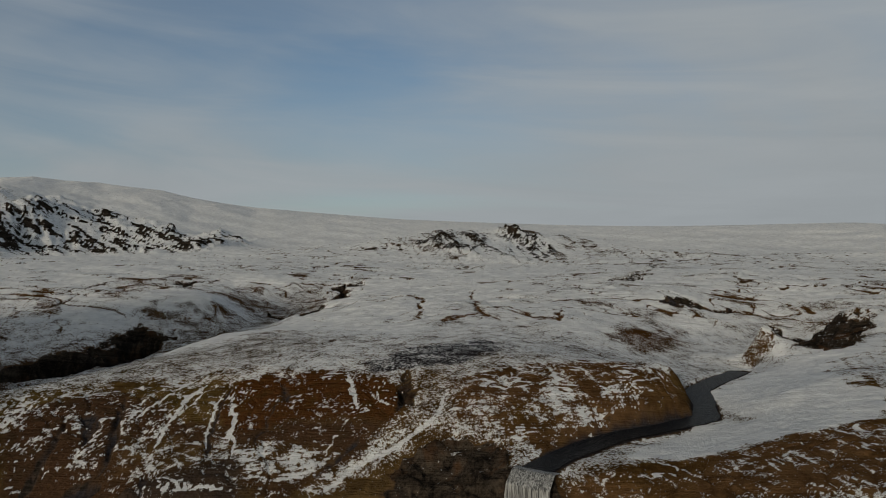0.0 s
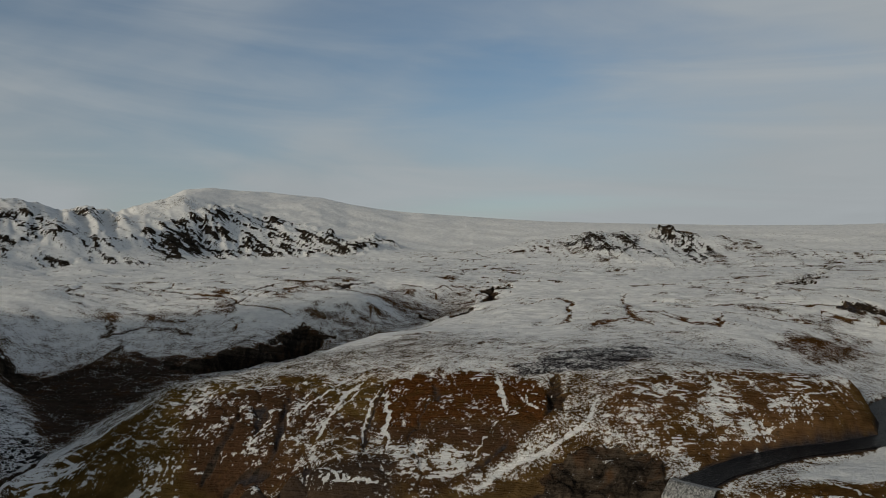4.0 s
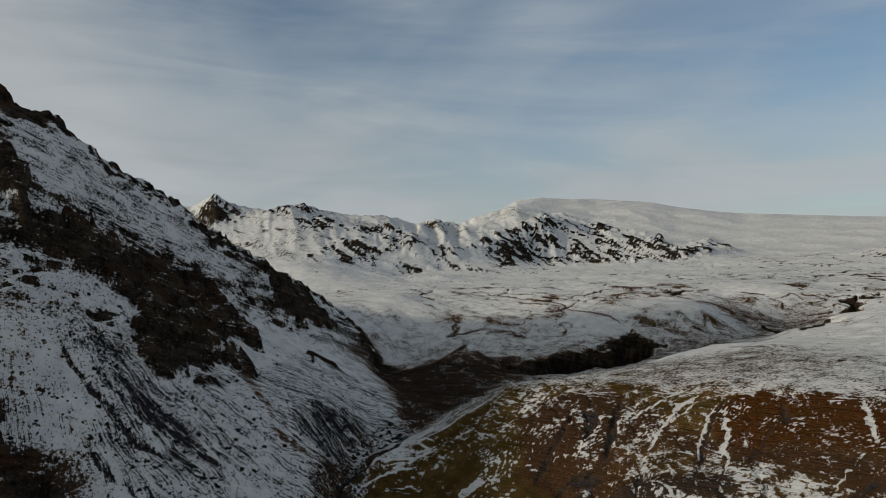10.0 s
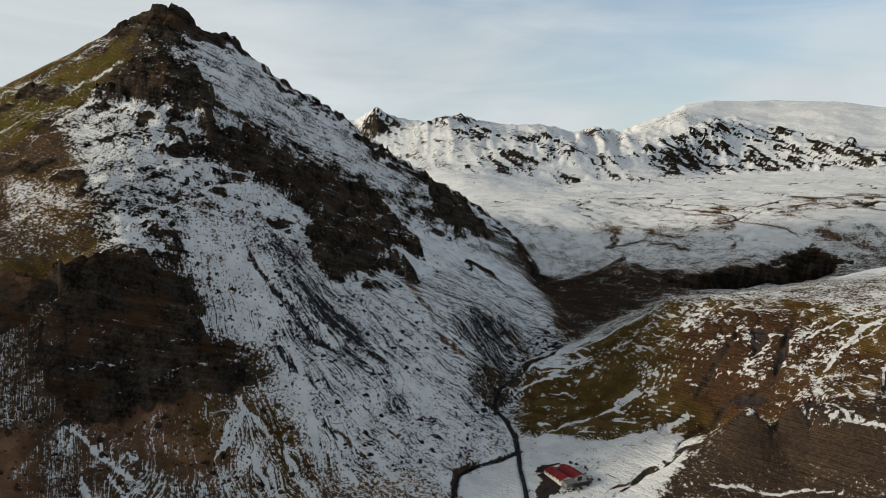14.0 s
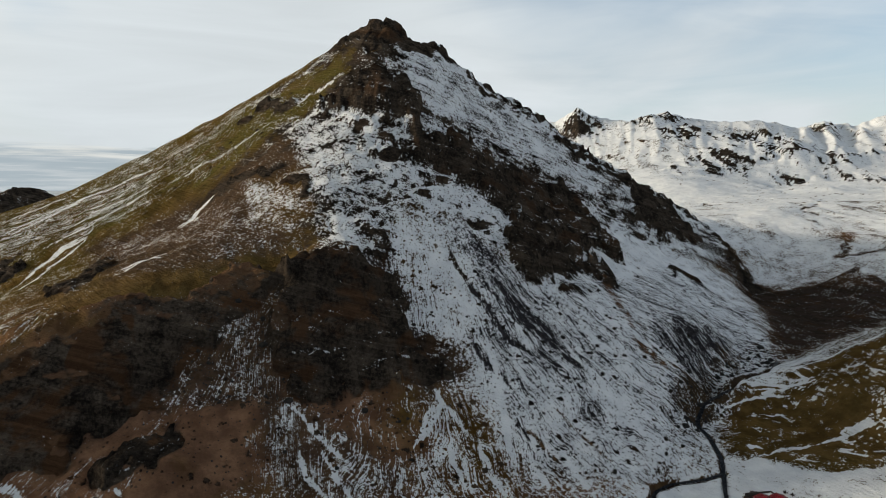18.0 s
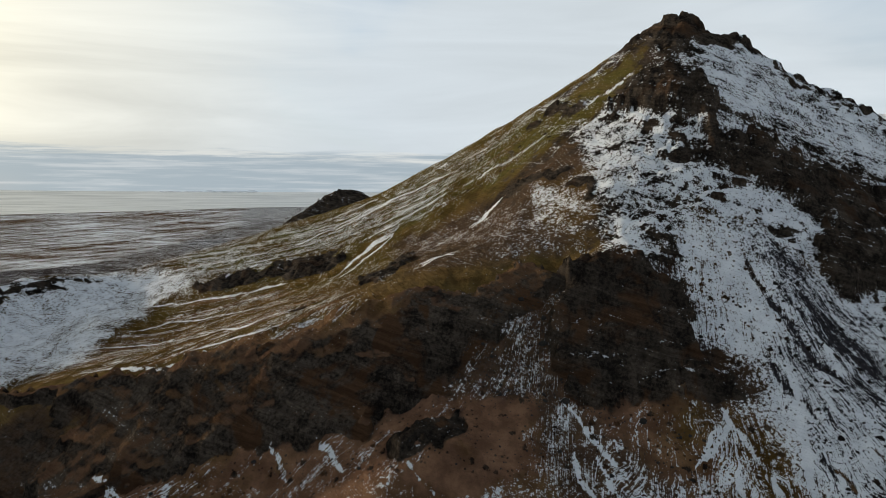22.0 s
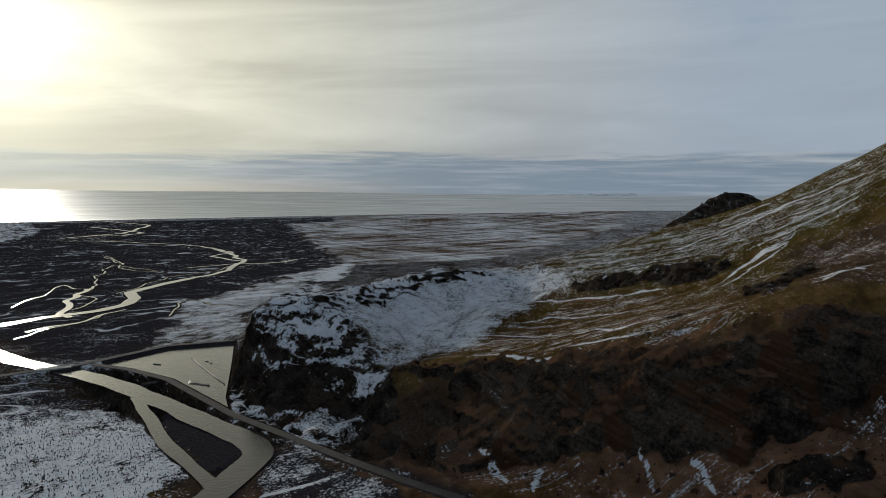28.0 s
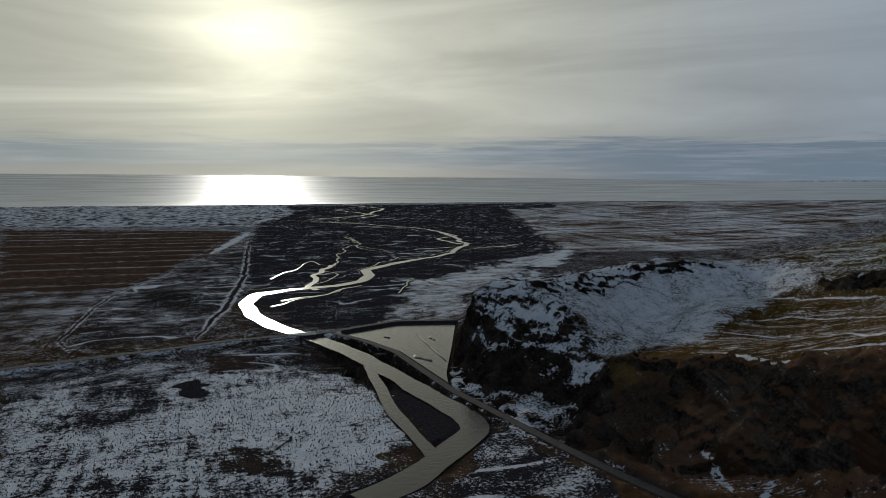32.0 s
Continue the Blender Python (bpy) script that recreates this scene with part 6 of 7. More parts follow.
region[inside(XC, YC, [(-70, 1500), (-20, 1290), (190, 1300), (300, 1700), (180, 1790), (-20, 1700)])] = 3
region[(RC > 1290) & (RC < 1800) & (AC > -112) & (AC < -92) & (Z[:-1, :-1] > 12)] = 6
region[inside(XC, YC, BLUFF)] = 5
region[inside(XC, YC, MOUNTAIN)] = 4
sheet("ground", region == 0, GROUND, "snow-dusted brown grassland, upland and coastal plain", "ground")
sheet("mountain_range", region == 1, GROUND, "distant snow-covered mountain range with dark bare crags", "mountain", "structure")
sheet("ice_cap", region == 2, GROUND, "smooth white ice cap on the far skyline", "glacier", "structure")
sheet("rocky_hill", region == 3, GROUND, "low snowy hill with dark rocky crest rising from the plateau", "hill", "structure")
sheet("mountain", region == 4, GROUND, "steep mountain with dark crags, snow chutes and a grassy sunlit flank", "mountain", "structure")
sheet("bluff", region == 5, GROUND, "dark rock bluff with a snow-filled bowl on top", "cliff", "structure")
sheet("rock_ridge", region == 6, GROUND, "small dark rocky ridge standing on the coastal plain", "hill", "structure")


def water_material(name, colour, rough, wave, size, ior=1.33, gloss=0.5, foam=0.0):
    m = bpy.data.materials.new(name)
    m.use_nodes = True
    n = Nodes(m.node_tree)
    pos = n.add("ShaderNodeNewGeometry").outputs["Position"]
    h = n.noise(pos, size, 5, 0.6)
    bump = n.add("ShaderNodeBump", {"Height": h, "Strength": wave, "Distance": 1.0})
    b = n.add("ShaderNodeBsdfPrincipled", {"Base Color": (*colour, 1), "Roughness": rough, "IOR": ior, "Normal": bump.outputs[0], "Specular IOR Level": gloss})
    if foam:
        f = n.math("MULTIPLY", n.ramp(n.noise(pos, 0.9, 5, 0.7, 0.8), 0.55, 0.68), foam)
        n.tree.links.new(n.mix(f, colour, (0.6, 0.62, 0.65)), b.inputs["Base Color"])
    out = n.add("ShaderNodeOutputMaterial")
    n.tree.links.new(b.outputs[0], out.inputs[0])
    return m


def sea_material():
    """Open water with wind streaks and a line of surf along the shore."""
    m = bpy.data.materials.new("sea_water")
    m.use_nodes = True
    n = Nodes(m.node_tree)
    pos = n.add("ShaderNodeNewGeometry").outputs["Position"]
    sep = n.add("ShaderNodeSeparateXYZ", {0: pos})
    z = n.math("POWER", n.math("MAXIMUM", n.math("SUBTRACT", n.vmath("LENGTH", pos), 3640.0), 0.0), 0.5)
    flat = n.vmath("NORMALIZE", pos)
    fx = n.add("ShaderNodeSeparateXYZ", {0: flat})
    wv = n.add("ShaderNodeCombineXYZ", {0: n.math("MULTIPLY", fx.outputs[0], 9.0), 1: n.math("MULTIPLY", fx.outputs[1], 9.0), 2: n.math("MULTIPLY", z, 1.5)}).outputs[0]
    streak = n.noise(wv, 1.0, 6, 0.62, 0.4)
    fine = n.noise(n.vmath("MULTIPLY", wv, (6.0, 6.0, 3.0)), 1.0, 4, 0.65)
    col = n.mix(n.ramp(streak, 0.35, 0.65), (0.44, 0.48, 0.50), (0.76, 0.79, 0.80))
    surf = n.math("MULTIPLY", n.math("SUBTRACT", 1.0, n.ramp(n.math("ADD", z, n.math("MULTIPLY", fine, 2.4)), 1.6, 3.4)), n.ramp(fine, 0.36, 0.62))
    col = n.mix(n.math("MULTIPLY", surf, 0.7), col, (0.72, 0.74, 0.76))
    bump = n.add("ShaderNodeBump", {"Height": n.noise(pos, 0.03, 5, 0.6), "Strength": 0.25, "Distance": 1.0})
    b = n.add("ShaderNodeBsdfPrincipled", {"Base Color": col, "Roughness": n.math("ADD", 0.36, n.math("MULTIPLY", streak, 0.24)), "IOR": 2.1, "Metallic": 0.6, "Normal": bump.outputs[0]})
    out = n.add("ShaderNodeOutputMaterial")
    n.tree.links.new(b.outputs[0], out.inputs[0])
    return m


SEA = sea_material()
RAPID = water_material("upland_water", (0.007, 0.009, 0.013), 0.3, 1.0, 0.8, 1.33, 0.06, 0.35)
RIVER = water_material("river_water", (0.05, 0.047, 0.042), 0.14, 0.14, 0.35, 1.36)


# how high the skyline of the sea stands: heading, degrees
SEA_RIM = ((-176.0, 0.48), (-156.0, 0.46), (-145.0, 0.32), (-135.0, 0.30), (-128.0, 0.20), (-118.0, 0.10), (-100.0, 0.0))


def sea():
    """The sea from the shore to the skyline."""
    bm = bmesh.new()
    hs = np.radians(np.linspace(-215, -68, 148))
    rs = np.linspace(3560, 4940, 24)
    rows = []
    for a in hs:
        row = []
        for r in rs:
            f = max(0.0, (r - 3640) / 1300)
            low = float(plain_lift(np.array(r * math.sin(a)), np.array(r * math.cos(a))))
            top = 138.5 - low + 4940 * math.tan(radians(np.interp(math.degrees(a), *zip(*SEA_RIM))))
            row.append(bm.verts.new((r * math.sin(a), r * math.cos(a), 1.5 + low + top * f ** 1.15)))
        rows.append(row)
    for p, q in zip(rows, rows[1:]):
        for i in range(len(rs) - 1):
            bm.faces.new((p[i], q[i], q[i + 1], p[i + 1])).smooth = True
    me = bpy.data.meshes.new("sea")
    bm.to_mesh(me)
    me.materials.append(SEA)
    tagged(new("sea", me), "calm grey sea with a bright glitter under the sun", "sea", kind="structure")


sea()


def mesh_of(name, verts, faces, material, smooth_faces=True):
    me = bpy.data.meshes.new(name)
    me.from_pydata(verts, [], faces)
    me.materials.append(material)
    if smooth_faces:
        me.polygons.foreach_set("use_smooth", np.ones(len(me.polygons), bool))
    me.update()
    return me


def ribbon(name, pts, levels, width, material, spread=0.0):
    """A strip along a line, rounded at the bends."""
    p = np.array(pts, float)
    s = np.concatenate([[0], np.cumsum(np.hypot(*np.diff(p, axis=0).T))])
    k = np.arange(0, s[-1], max(2.0, width / 3))
    k = np.append(k, s[-1])

    def curve(v):
        f = np.interp(k, s, v)
        for _ in range(3):
            f[1:-1] = (f[:-2] + 2 * f[1:-1] + f[2:]) / 4
        return f
    x, y, z = curve(p[:, 0]), curve(p[:, 1]), curve(np.array(levels, float))
    z = z + plain_lift(x, y) + 0.0007 * np.clip(np.hypot(x, y) - 1400, 0, 2500) * (width > 3)
    tx, ty = np.gradient(x), np.gradient(y)
    ln = np.hypot(tx, ty) + 1e-9
    nx, ny = -ty / ln, tx / ln
    rows = np.linspace(-0.5, 0.5, 5)
    w = width * (1 + 0.4 * perlin(k / 40, k * 0 + width) + 0.12 * perlin(k / 9, k * 0 + width)) + spread if material in (RIVER, RAPID) else np.full(len(k), width)
    verts = [(x[i] + nx[i] * w[i] * q, y[i] + ny[i] * w[i] * q, z[i]) for i in range(len(k)) for q in rows]
    faces = [(i * 5 + j, i * 5 + j + 1, i * 5 + j + 6, i * 5 + j + 5) for i in range(len(k) - 1) for j in range(4)]
    return mesh_of(name, verts, faces, material)


def rivers():
    for name, (width, pts) in WATERS.items():
        lv = water_levels(name)
        if width == 0:
            me = mesh_of("lagoon", [(px, py, lv[0]) for px, py in pts], [list(range(len(pts)))[::-1]], RIVER, False)
            tagged(new("lagoon", me), "shallow lagoon reflecting the pale sky beside the road", "lagoon", kind="structure")
        else:
            me = ribbon("river", pts, lv, width, RAPID if name in UPLAND else RIVER, 0.0 if "brook" in name or "braid" in name else 2.5)
            near = name in ("brook", "brook_b")
            label = "narrow dark brook winding through the snow" if near else "shallow river shining under the low sun"
            if name == "upper_river":
                label = "dark upland river above the waterfall"
            tagged(new("brook" if near else "river", me), label, "river", kind="structure")


rivers()


def plain_material(name, lo, hi, rough=0.8, scale=1.5, metal=0.0, bump=0.3, snow=0.0):
    """A worn surface between two colours, dusted with snow where given."""
    m = bpy.data.materials.new(name)
    m.use_nodes = True
    n = Nodes(m.node_tree)
    pos = n.add("ShaderNodeTexCoord").outputs["Object"]
    fine, big = n.noise(pos, scale, 6, 0.65), n.noise(pos, scale * 0.12, 4, 0.6)
    col = n.mix(n.ramp(n.math("ADD", n.math("MULTIPLY", fine, 0.6), n.math("MULTIPLY", big, 0.4)), 0.35, 0.65), lo, hi)
    if snow:
        up = n.add("ShaderNodeSeparateXYZ", {0: n.add("ShaderNodeNewGeometry").outputs["Normal"]}).outputs[2]
        f = n.math("ADD", n.math("MULTIPLY", n.ramp(up, 0.3, 0.9), snow), n.math("MULTIPLY", n.math("SUBTRACT", fine, 0.5), 1.2))
        col = n.mix(n.ramp(f, 0.45, 0.6), col, (0.72, 0.75, 0.79))
    bp = n.add("ShaderNodeBump", {"Height": fine, "Strength": bump, "Distance": 0.05})
    b = n.add("ShaderNodeBsdfPrincipled", {"Base Color": col, "Roughness": rough, "Metallic": metal, "Normal": bp.outputs[0]})
    out = n.add("ShaderNodeOutputMaterial")
    n.tree.links.new(b.outputs[0], out.inputs[0])
    return m


ASPHALT = plain_material("asphalt", (0.024, 0.022, 0.021), (0.055, 0.05, 0.046), 0.97, 0.8, snow=0.10)
for _name, (_w, _p) in ROADS.items():
    tagged(new("road", ribbon("road", _p, road_levels(_name), _w, ASPHALT)),
           "raised asphalt road dusted with snow on its verges", "road", kind="structure")


# ---- things ----
def ground_z(x, y):
    return terrain(np.atleast_1d(np.array(x, float)), np.atleast_1d(np.array(y, float)))[0]


def part(name, bm, material, parent, label=""):
    """Links a bmesh as one mesh under a thing or a part."""
    me = bpy.data.meshes.new(name)
    bm.to_mesh(me)
    bm.free()
    me.materials.append(material)
    ob = new(name, me)
    ob.parent = parent
    return tagged(ob, label)


def box(x0, x1, y0, y1, z0, z1, bm=None, bevel=0.0):
    bm = bm or bmesh.new()
    v = bmesh.ops.create_cube(bm, size=1.0)["verts"]
    for p in v:
        p.co = Vector((x0 + (p.co.x + 0.5) * (x1 - x0), y0 + (p.co.y + 0.5) * (y1 - y0), z0 + (p.co.z + 0.5) * (z1 - z0)))
    if bevel:
        bmesh.ops.bevel(bm, geom=list({e for p in v for e in p.link_edges}), offset=bevel, segments=1, affect="EDGES")
    return bm


def prism(profile, y0, y1):
    """A shape of (x, z) corners drawn out along y."""
    bm = bmesh.new()
    a = [bm.verts.new((x, y0, z)) for x, z in profile]
    b = [bm.verts.new((x, y1, z)) for x, z in profile]
    n = len(profile)
    bm.faces.new(a)
    bm.faces.new(b[::-1])
    for i in range(n):
        bm.faces.new((a[i], b[i], b[(i + 1) % n], a[(i + 1) % n]))
    bmesh.ops.recalc_face_normals(bm, faces=bm.faces)
    return bm


RED_ROOF = plain_material("red_roof", (0.26, 0.012, 0.020), (0.36, 0.020, 0.030), 0.5, 0.9, bump=0.2)
WHITE_WALL = plain_material("white_wall", (0.50, 0.49, 0.46), (0.72, 0.71, 0.68), 0.8, 0.8)
GREY_ROOF = plain_material("grey_roof", (0.10, 0.10, 0.105), (0.22, 0.22, 0.22), 0.6, 0.7, snow=0.25)
DARK_WOOD = plain_material("dark_wood", (0.025, 0.02, 0.017), (0.07, 0.055, 0.045), 0.8, 1.4)
PANE = plain_material("dark_pane", (0.02, 0.024, 0.028), (0.04, 0.045, 0.05), 0.12, 1.0, bump=0.0)
CONCRETE = plain_material("concrete", (0.26, 0.26, 0.25), (0.42, 0.41, 0.39), 0.8, 1.0)
STEEL = plain_material("galvanised_steel", (0.30, 0.31, 0.32), (0.46, 0.47, 0.48), 0.45, 2.0, 0.8)
BASALT = plain_material("basalt", (0.007, 0.0065, 0.006), (0.026, 0.023, 0.021), 0.95, 1.2, snow=0.04)
SHRUB = plain_material("shrub", (0.022, 0.018, 0.016), (0.06, 0.048, 0.036), 0.9, 2.0)


def farm_barn(x, y, turn):
    """Two red-roofed wings side by side, a lean-to, a yard wall."""
    z = float(ground_z(x, y).min()) + 0.1
    barn = tagged(new("barn"), "low farm barn with bright red metal roofs and whitewashed walls", "barn")
    barn.matrix_world = pose(x, y, z, 0, 0, turn) @ Matrix.Diagonal((0.84, 0.84, 0.9, 1))
    for y0, y1, x0, x1, eave, top in ((-8, -0.1, -8, 8, 1.5, 2.7), (0.1, 7.8, -6.6, 9, 1.7, 3.0)):
        mid = (y0 + y1) / 2
        body = prism([(y0, -1.5), (y1, -1.5), (y1, eave), (mid, top), (y0, eave)], x0, x1)
        bmesh.ops.rotate(body, verts=body.verts, matrix=Matrix(((0, 1, 0), (1, 0, 0), (0, 0, 1))))
        bmesh.ops.recalc_face_normals(body, faces=body.faces)
        part("wall", body, WHITE_WALL, barn, "whitewashed wall")
        for s, e in ((y0, -1), (y1, 1)):
            rise = (top - eave) / (mid - y0)
            roof = bmesh.new()
            lo, hi = s + e * 0.5, mid - e * 0.02
            zl, zh = eave - 0.5 * rise + 0.06, top + 0.06
            n = 24
            for i in range(n):
                xa, xb = x0 - 0.4 + (x1 - x0 + 0.8) * i / n, x0 - 0.4 + (x1 - x0 + 0.8) * (i + 1) / n
                xm = xb - 0.12
                vs = [roof.verts.new(c) for c in ((xa, lo, zl), (xm, lo, zl), (xm, hi, zh), (xa, hi, zh),
                                                  (xm, lo, zl + 0.05), (xb, lo, zl + 0.05), (xb, hi, zh + 0.05), (xm, hi, zh + 0.05))]
                roof.faces.new(vs[:4])
                roof.faces.new(vs[4:])
                roof.faces.new((vs[1], vs[4], vs[7], vs[2]))
            bmesh.ops.solidify(roof, geom=roof.faces[:], thickness=0.08)
            part("roof", roof, RED_ROOF, barn, "red corrugated metal roof")
        part("ridge_cap", box(x0 - 0.4, x1 + 0.4, mid - 0.18, mid + 0.18, top + 0.06, top + 0.16, bevel=0.03), RED_ROOF, barn)
    for i in range(5):
        wx = -6.5 + i * 3.2
        win = part("window", box(wx, wx + 1.1, -8.06, -7.98, 0.45, 1.15), PANE, barn, "dark window")
        part("frame", box(wx - 0.08, wx + 1.18, -8.10, -8.065, 0.37, 0.45), WHITE_WALL, win)
    part("door", box(-8.08, -7.99, -5.2, -2.6, -0.2, 1.75), DARK_WOOD, barn, "dark sliding door")
    part("door", box(9.0, 9.07, 2.2, 5.2, -0.2, 1.9), DARK_WOOD, barn, "dark sliding door")
    lean = prism([(8.2, -1.0), (12.4, -1.0), (12.4, 0.9), (8.2, 1.4)], -7.2, -0.6)
    part("lean_to", lean, GREY_ROOF, barn, "grey lean-to shed dusted with snow")
    for x0, x1, y0, y1 in ((-14, -8.6, 5.8, 6.1), (-14, -13.7, -9, 5.8), (9.4, 13.8, 8.0, 8.3), (13.5, 13.8, -4, 8.0)):
        part("yard_wall", box(x0, x1, y0, y1, -1.0, 0.9, bevel=0.04), DARK_WOOD, barn, "dark timber yard wall")
    return barn


HOUSE = (-211.1, 236.5)
farm_barn(*HOUSE, -12.0)


def bridge():
    """A short concrete road bridge over the river."""
    a, b = Vector((*ROADS["ring_road_west"][1][0], 0)), Vector((*ROADS["ring_road_east"][1][0], 0))
    mid, d = (a + b) / 2, b - a
    ln = d.length / 2 + 3
    ob = tagged(new("bridge"), "short concrete road bridge with pale rails across the river", "bridge")
    ob.matrix_world = pose(mid.x, mid.y, 2.4, 0, 0, math.degrees(math.atan2(d.y, d.x)))
    part("deck", box(-ln, ln, -4, 4, -0.7, 0.1, bevel=0.08), CONCRETE, ob, "pale concrete deck")
    for s in (-1, 1):
        part("kerb", box(-ln, ln, s * 3.9 - 0.2, s * 3.9 + 0.2, 0.1, 0.4, bevel=0.04), CONCRETE, ob)
        rail = part("rail", box(-ln, ln, s * 3.9 - 0.06, s * 3.9 + 0.06, 1.0, 1.2, bevel=0.02), STEEL, ob, "steel guard rail")
        n = 14
        for i in range(n):
            px = -ln + 0.3 + (2 * ln - 0.6) * i / (n - 1)
            part("post", box(px - 0.06, px + 0.06, s * 3.9 - 0.06, s * 3.9 + 0.06, 0.4, 1.0), STEEL, rail)
    for px in (-ln / 3, ln / 3):
        part("pier", box(px - 0.5, px + 0.5, -3.2, 3.2, -4.0, -0.7, bevel=0.1), CONCRETE, ob, "concrete pier")
    for px in (-ln, ln):
        part("abutment", box(px - 1.2, px + 1.2, -4.2, 4.2, -4.0, -0.72, bevel=0.1), CONCRETE, ob)


bridge()


def fall_material():
    m = bpy.data.materials.new("falling_water")
    m.use_nodes = True
    n = Nodes(m.node_tree)
    pos = n.add("ShaderNodeTexCoord").outputs["Object"]
    v = n.vmath("MULTIPLY", pos, (1.0, 1.0, 0.06))
    s = n.noise(v, 1.3, 6, 0.65)
    col = n.mix(n.ramp(s, 0.36, 0.66), (0.03, 0.033, 0.037), (0.40, 0.42, 0.44))
    bp = n.add("ShaderNodeBump", {"Height": s, "Strength": 0.8, "Distance": 0.4})
    b = n.add("ShaderNodeBsdfPrincipled", {"Base Color": col, "Roughness": 0.45, "Normal": bp.outputs[0]})
    out = n.add("ShaderNodeOutputMaterial")
    n.tree.links.new(b.outputs[0], out.inputs[0])
    return m


def waterfall():
    """A curtain that bends over the lip and drops to the pool."""
    p = [Vector((*q, 0)) for q in WATERS["upper_river"][1][:2]]
    d = (p[0] - p[1]).normalized()
    side = Vector((-d.y, d.x, 0))
    lip = water_levels("upper_river")[0]
    verts, faces = [], []
    nu, nv = 60, 44
    for i in range(nu):
        u = i / (nu - 1) - 0.5
        for j in range(nv):
            v = j / (nv - 1)
            out = -3.0 + 9.0 * min(1, v * 3) + 1.5 * v
            ripple = 0.45 * math.sin(u * 40 + 2 * math.sin(u * 17)) * min(1.0, v * 6)
            z = lip + 0.1 - 34.0 * max(0, v - 0.12) ** 1.15
            q = p[0] + side * (u * (21 + 3 * v) + 0.8 * math.sin(v * 5 + u * 9) * v) + d * (out + ripple - 3.0 * abs(u))
            verts.append((q.x, q.y, z))
    for i in range(nu - 1):
        for j in range(nv - 1):
            a = i * nv + j
            faces.append((a, a + nv, a + nv + 1, a + 1))
    me = mesh_of("waterfall", verts, faces, fall_material())
    tagged(new("waterfall", me), "white curtain of water dropping over a dark cliff", "waterfall", kind="structure")


waterfall()


def rock_mesh(seed, detail=2):
    """A rough angular boulder about 1 m across."""
    rnd = random.Random(seed)
    bm = bmesh.new()
    bmesh.ops.create_icosphere(bm, subdivisions=detail, radius=0.5)
    cuts = [(Vector((rnd.uniform(-1, 1), rnd.uniform(-1, 1), rnd.uniform(-0.6, 1))).normalized(), rnd.uniform(0.26, 0.42)) for _ in range(9)]
    for v in bm.verts:
        for nrm, dist in cuts:
            k = v.co.dot(nrm) - dist
            if k > 0:
                v.co -= nrm * k
        v.co *= 1 + 0.12 * noise.noise(v.co * 5 + Vector((seed, 0, 0)))
        v.co.z *= 0.8
    me = bpy.data.meshes.new("boulder")
    bm.to_mesh(me)
    bm.free()
    me.materials.append(BASALT)
    return me


def spread(poly, count, rnd):
    xs, ys = [p[0] for p in poly], [p[1] for p in poly]
    pts = []
    while len(pts) < count:
        q = np.array([[rnd.uniform(min(xs), max(xs)), rnd.uniform(min(ys), max(ys))] for _ in range(400)])
        for x, y in q[inside(q[:, 0], q[:, 1], poly)]:
            pts.append((x, y))
    return np.array(pts[:count])


def boulders():
    """Fallen blocks on the scree, the largest near the brook; the small ones as one spread of stones."""
    rnd = random.Random(4)
    kinds = [rock_mesh(s) for s in range(8)]
    big = np.concatenate([spread(ZONES["toe_stones"][2], 150, rnd), spread(ZONES["main_chute"][2], 100, rnd),
                          spread(ZONES["stony_slope"][2], 30, rnd), spread(ZONES["red_scree"][2], 25, rnd)])
    z = ground_z(big[:, 0], big[:, 1])
    for i, (x, y) in enumerate(big):
        s = rnd.uniform(1.1, 2.6) * (1.8 if rnd.random() < 0.12 else 1)
        ob = tagged(new("boulder", kinds[i % 8]), "dark basalt boulder fallen onto the snowy scree", "boulder", "boulders on the scree")
        ob.matrix_world = pose(x, y, z[i] + 0.12 * s, rnd.uniform(-20, 20), rnd.uniform(-20, 20), rnd.uniform(0, 360)) @ Matrix.Diagonal((s * rnd.uniform(0.9, 1.5), s, s * 0.9, 1))
    small = np.concatenate([spread(ZONES["main_chute"][2], 1500, rnd), spread(ZONES["toe_stones"][2], 1300, rnd),
                            spread(ZONES["crag_snow"][2], 1300, rnd), spread(ZONES["stony_slope"][2], 700, rnd), spread(ZONES["red_scree"][2], 500, rnd),
                            spread(ZONES["low_fan"][2], 250, rnd)])
    z = ground_z(small[:, 0], small[:, 1])
    rough = [rock_mesh(s, 1) for s in range(8)]
    base = [np.array([v.co for v in k.vertices]) for k in rough]
    tris = [np.array([p.vertices for p in k.polygons]) for k in rough]
    vs, fs, off = [], [], 0
    for i, (x, y) in enumerate(small):
        b, s, a = base[i % 8], rnd.uniform(0.3, 0.7) + 0.7 * rnd.random() ** 5, rnd.uniform(0, 6.28)
        ca, sa = math.cos(a), math.sin(a)
        vs.append(np.stack([x + s * 1.3 * (b[:, 0] * ca - b[:, 1] * sa), y + s * (b[:, 0] * sa + b[:, 1] * ca), z[i] + s * (b[:, 2] + 0.15)], 1))
        fs.append(tris[i % 8] + off)
        off += len(b)
    me = mesh_of("stones", np.concatenate(vs).tolist(), np.concatenate(fs).tolist(), BASALT, False)
    tagged(new("stones", me), "small dark stones strewn over the snowy scree", "stones", kind="stuff")


boulders()


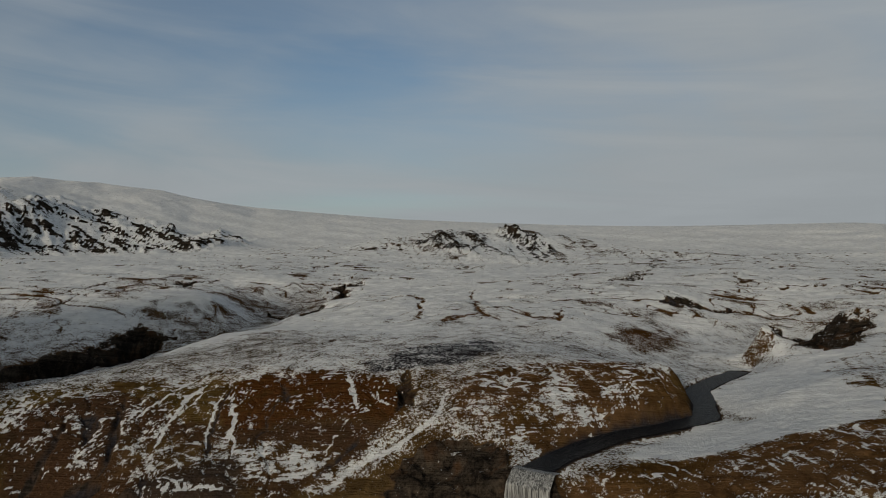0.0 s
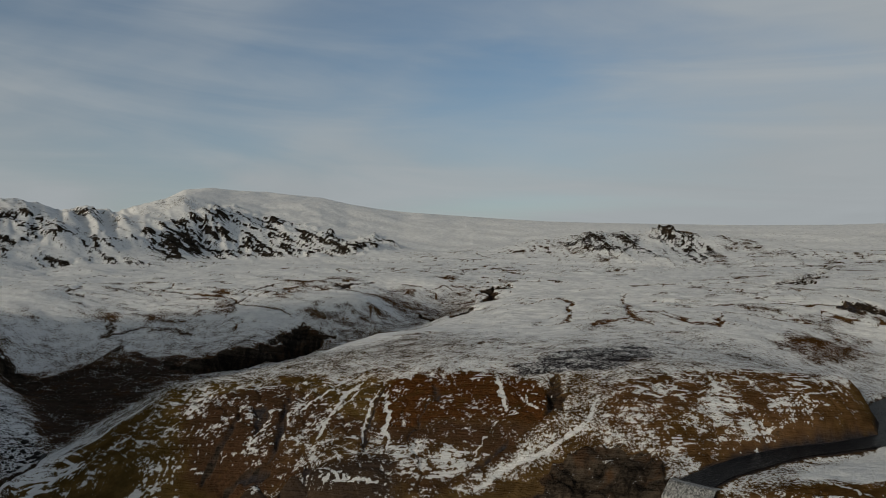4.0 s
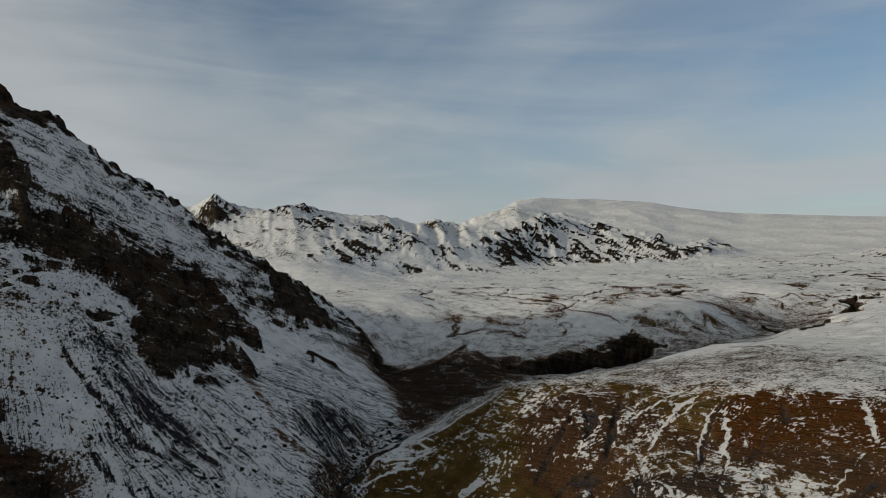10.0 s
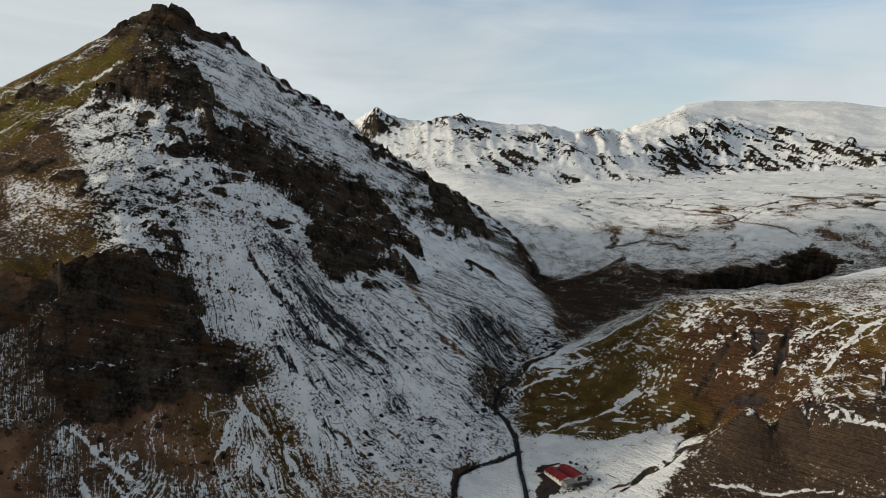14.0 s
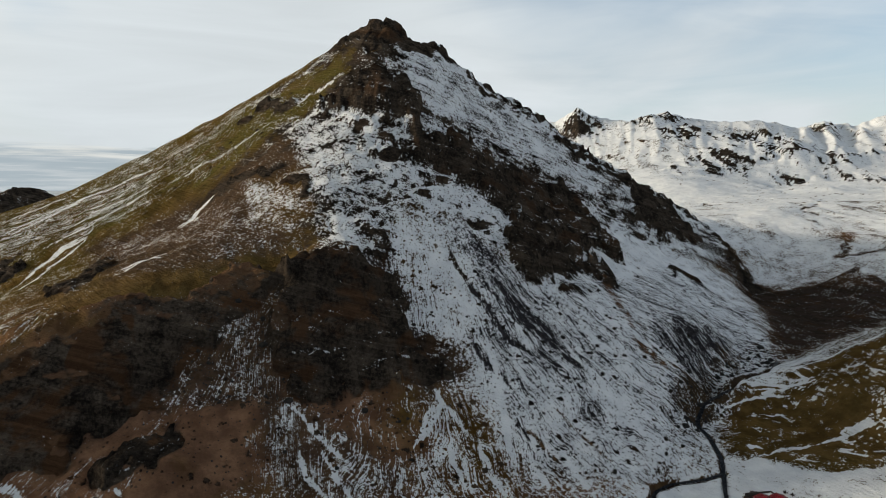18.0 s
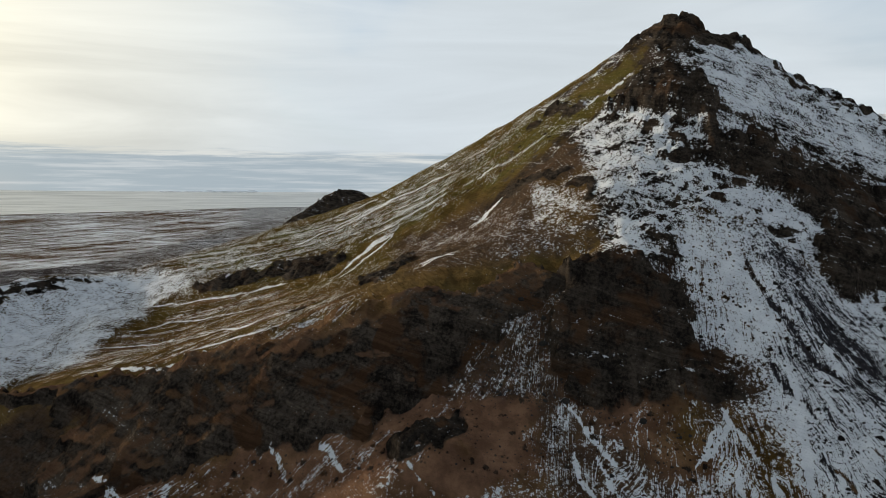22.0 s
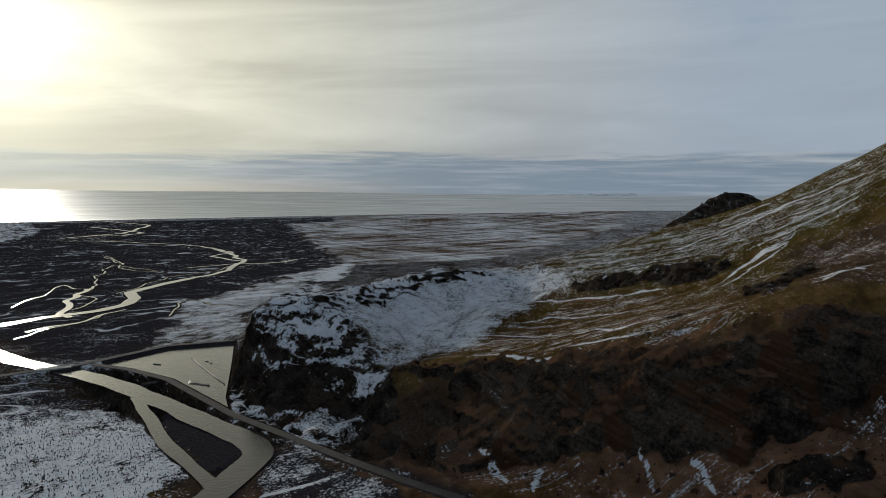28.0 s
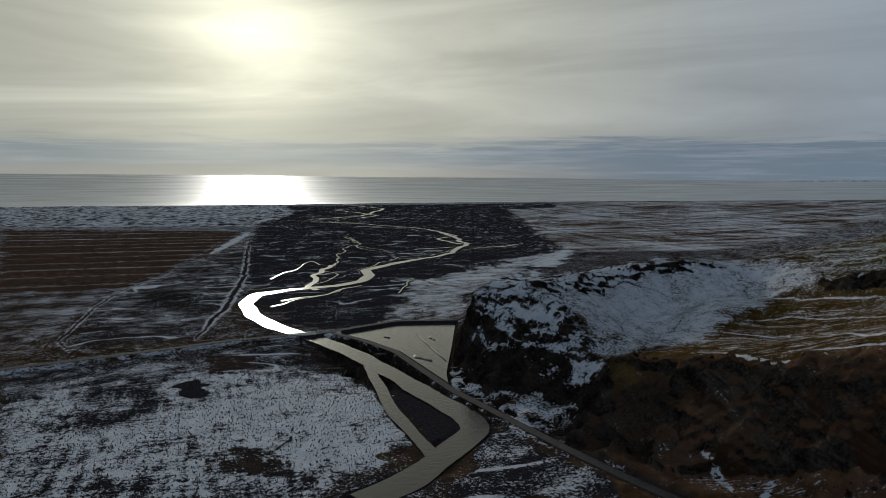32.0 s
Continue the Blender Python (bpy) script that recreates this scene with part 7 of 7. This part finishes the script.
def shrubs(name, pts, low, high, label, rnd):
    """Many small bare shrubs, each a tuft of leaning blades."""
    z = ground_z(pts[:, 0], pts[:, 1])
    vs, fs = [], []
    for (x, y), h in zip(pts, z):
        s = rnd.uniform(low, high)
        for k in range(4):
            a, w = rnd.uniform(0, 6.28), s * rnd.uniform(0.18, 0.32)
            dx, dy = math.cos(a), math.sin(a)
            tx, ty = x + dx * s * 0.35 * rnd.random(), y + dy * s * 0.35 * rnd.random()
            o = len(vs)
            vs += [(x - dy * w, y + dx * w, h - 0.1), (x + dy * w, y - dx * w, h - 0.1), (x + dx * w, y + dy * w, h - 0.1), (tx, ty, h + s * rnd.uniform(0.7, 1.0))]
            fs += [(o, o + 1, o + 3), (o + 1, o + 2, o + 3), (o + 2, o, o + 3)]
    tagged(new(name, mesh_of(name, vs, fs, SHRUB, False)), label, "shrubs", kind="stuff")


_rnd = random.Random(11)
shrubs("shrubs", spread(ZONES["tussock_field"][2], 5000, _rnd), 0.5, 1.3, "small bare shrubs and tussocks poking through the snow", _rnd)
shrubs("hedge", spread([(-236.8, -866.2), (-273.0, -875.4), (-319.7, -828.5), (-302.2, -763.4), (-257.0, -767.1), (-225.4, -814.4)], 1100, _rnd), 0.8, 1.9, "dark thicket of bare shrubs in the moor", _rnd)


def bush(x, y, size, seed):
    """A bare garden bush: a short stem and a thicket of twigs."""
    rnd = random.Random(seed)
    ob = tagged(new("bush"), "leafless dark garden bush beside the barn", "bush", "bushes by the barn")
    ob.matrix_world = pose(x, y, float(ground_z(x, y)[0]) - 0.05)
    stem = bmesh.new()
    bmesh.ops.create_cone(stem, cap_ends=True, segments=6, radius1=0.12, radius2=0.07, depth=0.7)
    bmesh.ops.translate(stem, verts=stem.verts, vec=(0, 0, 0.3))
    part("stem", stem, DARK_WOOD, ob)
    tw = bmesh.new()
    for _ in range(130):
        a, e, ln = rnd.uniform(0, 6.28), rnd.uniform(0.2, 1.4), size * rnd.uniform(0.5, 1.0)
        d = Vector((math.cos(a) * math.cos(e), math.sin(a) * math.cos(e), math.sin(e)))
        s = Vector((-d.y, d.x, 0)).normalized() * 0.07
        o = Vector((0, 0, 0.4)) + d * ln * rnd.uniform(0.1, 0.5)
        v = [tw.verts.new(q) for q in (o - s, o + s, o + d * ln * 0.6, o + Vector((0, 0, 0.1)))]
        tw.faces.new(v[:3])
        tw.faces.new((v[0], v[2], v[3]))
    part("twigs", tw, SHRUB, ob)


for _k, (_dx, _dy) in enumerate(((11, -6), (12.5, -3), (13, 1), (11.5, 6), (-3, 12), (-6, 11), (2, 12.5), (14, 8))):
    bush(HOUSE[0] + _dx, HOUSE[1] + _dy, 1.5 + 0.25 * (_k % 3), _k)


SAND = plain_material("wet_sand", (0.018, 0.017, 0.018), (0.05, 0.046, 0.044), 0.6, 0.5)


def sandbar(a, b, width):
    """A low mound of sand that breaks the water, tapered at both ends."""
    dx, dy = b[0] - a[0], b[1] - a[1]
    ln = math.hypot(dx, dy)
    verts, faces = [], []
    for i in range(25):
        f = i / 24
        w = width * (math.sin(math.pi * f) ** 0.6) * (1 + 0.5 * math.sin(9 * f + a[0]) * math.sin(4 * f)) + 0.05
        s = 0.12 * width * math.sin(7 * f + a[1])
        for j in range(9):
            q = j / 4 - 1
            off = q * w / 2 + s
            verts.append((a[0] + dx * f - dy / ln * off, a[1] + dy * f + dx / ln * off, -0.9 + 1.5 * (1 - q * q) ** 0.5))
    for i in range(24):
        for j in range(8):
            o = i * 9 + j
            faces.append((o, o + 9, o + 10, o + 1))
    tagged(new("sandbar", mesh_of("sandbar", verts, faces, SAND)), "low dark sandbar breaking the lagoon's surface", "sandbar", kind="structure")


for _a, _b, _w in (((-376.6, -501.1), (-334.5, -405.6), 2.6), ((-326.9, -437.6), (-326.1, -412.8), 9.0), ((-297.8, -394.5), (-301.4, -371.2), 9.0), ((-301.8, -458.9), (-320.4, -453.1), 2.2), ((-345.0, -507.5), (-346.4, -499.5), 3.0), ((-376.9, -480.4), (-372.0, -466.5), 4.0)):
    sandbar(_a, _b, _w)


def islands():
    """Faint islands on the skyline of the sea, with the haze in their colour."""
    # haze before the rock, put into a pale colour and low alpha
    haze = plain_material("haze_tinted_rock", (0.70, 0.74, 0.78), (0.78, 0.82, 0.86), 0.9, 0.02)
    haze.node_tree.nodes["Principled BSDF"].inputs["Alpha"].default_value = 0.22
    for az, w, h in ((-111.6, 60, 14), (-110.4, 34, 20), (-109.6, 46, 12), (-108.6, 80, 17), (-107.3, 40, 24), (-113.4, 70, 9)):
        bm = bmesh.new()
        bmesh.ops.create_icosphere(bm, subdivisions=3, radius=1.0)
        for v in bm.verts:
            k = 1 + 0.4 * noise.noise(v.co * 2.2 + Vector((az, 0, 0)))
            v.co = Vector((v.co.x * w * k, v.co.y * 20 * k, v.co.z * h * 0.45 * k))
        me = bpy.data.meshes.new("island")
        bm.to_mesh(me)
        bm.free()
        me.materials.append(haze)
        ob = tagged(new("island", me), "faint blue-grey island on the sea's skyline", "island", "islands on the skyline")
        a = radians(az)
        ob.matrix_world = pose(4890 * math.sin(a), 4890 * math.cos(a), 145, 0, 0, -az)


islands()
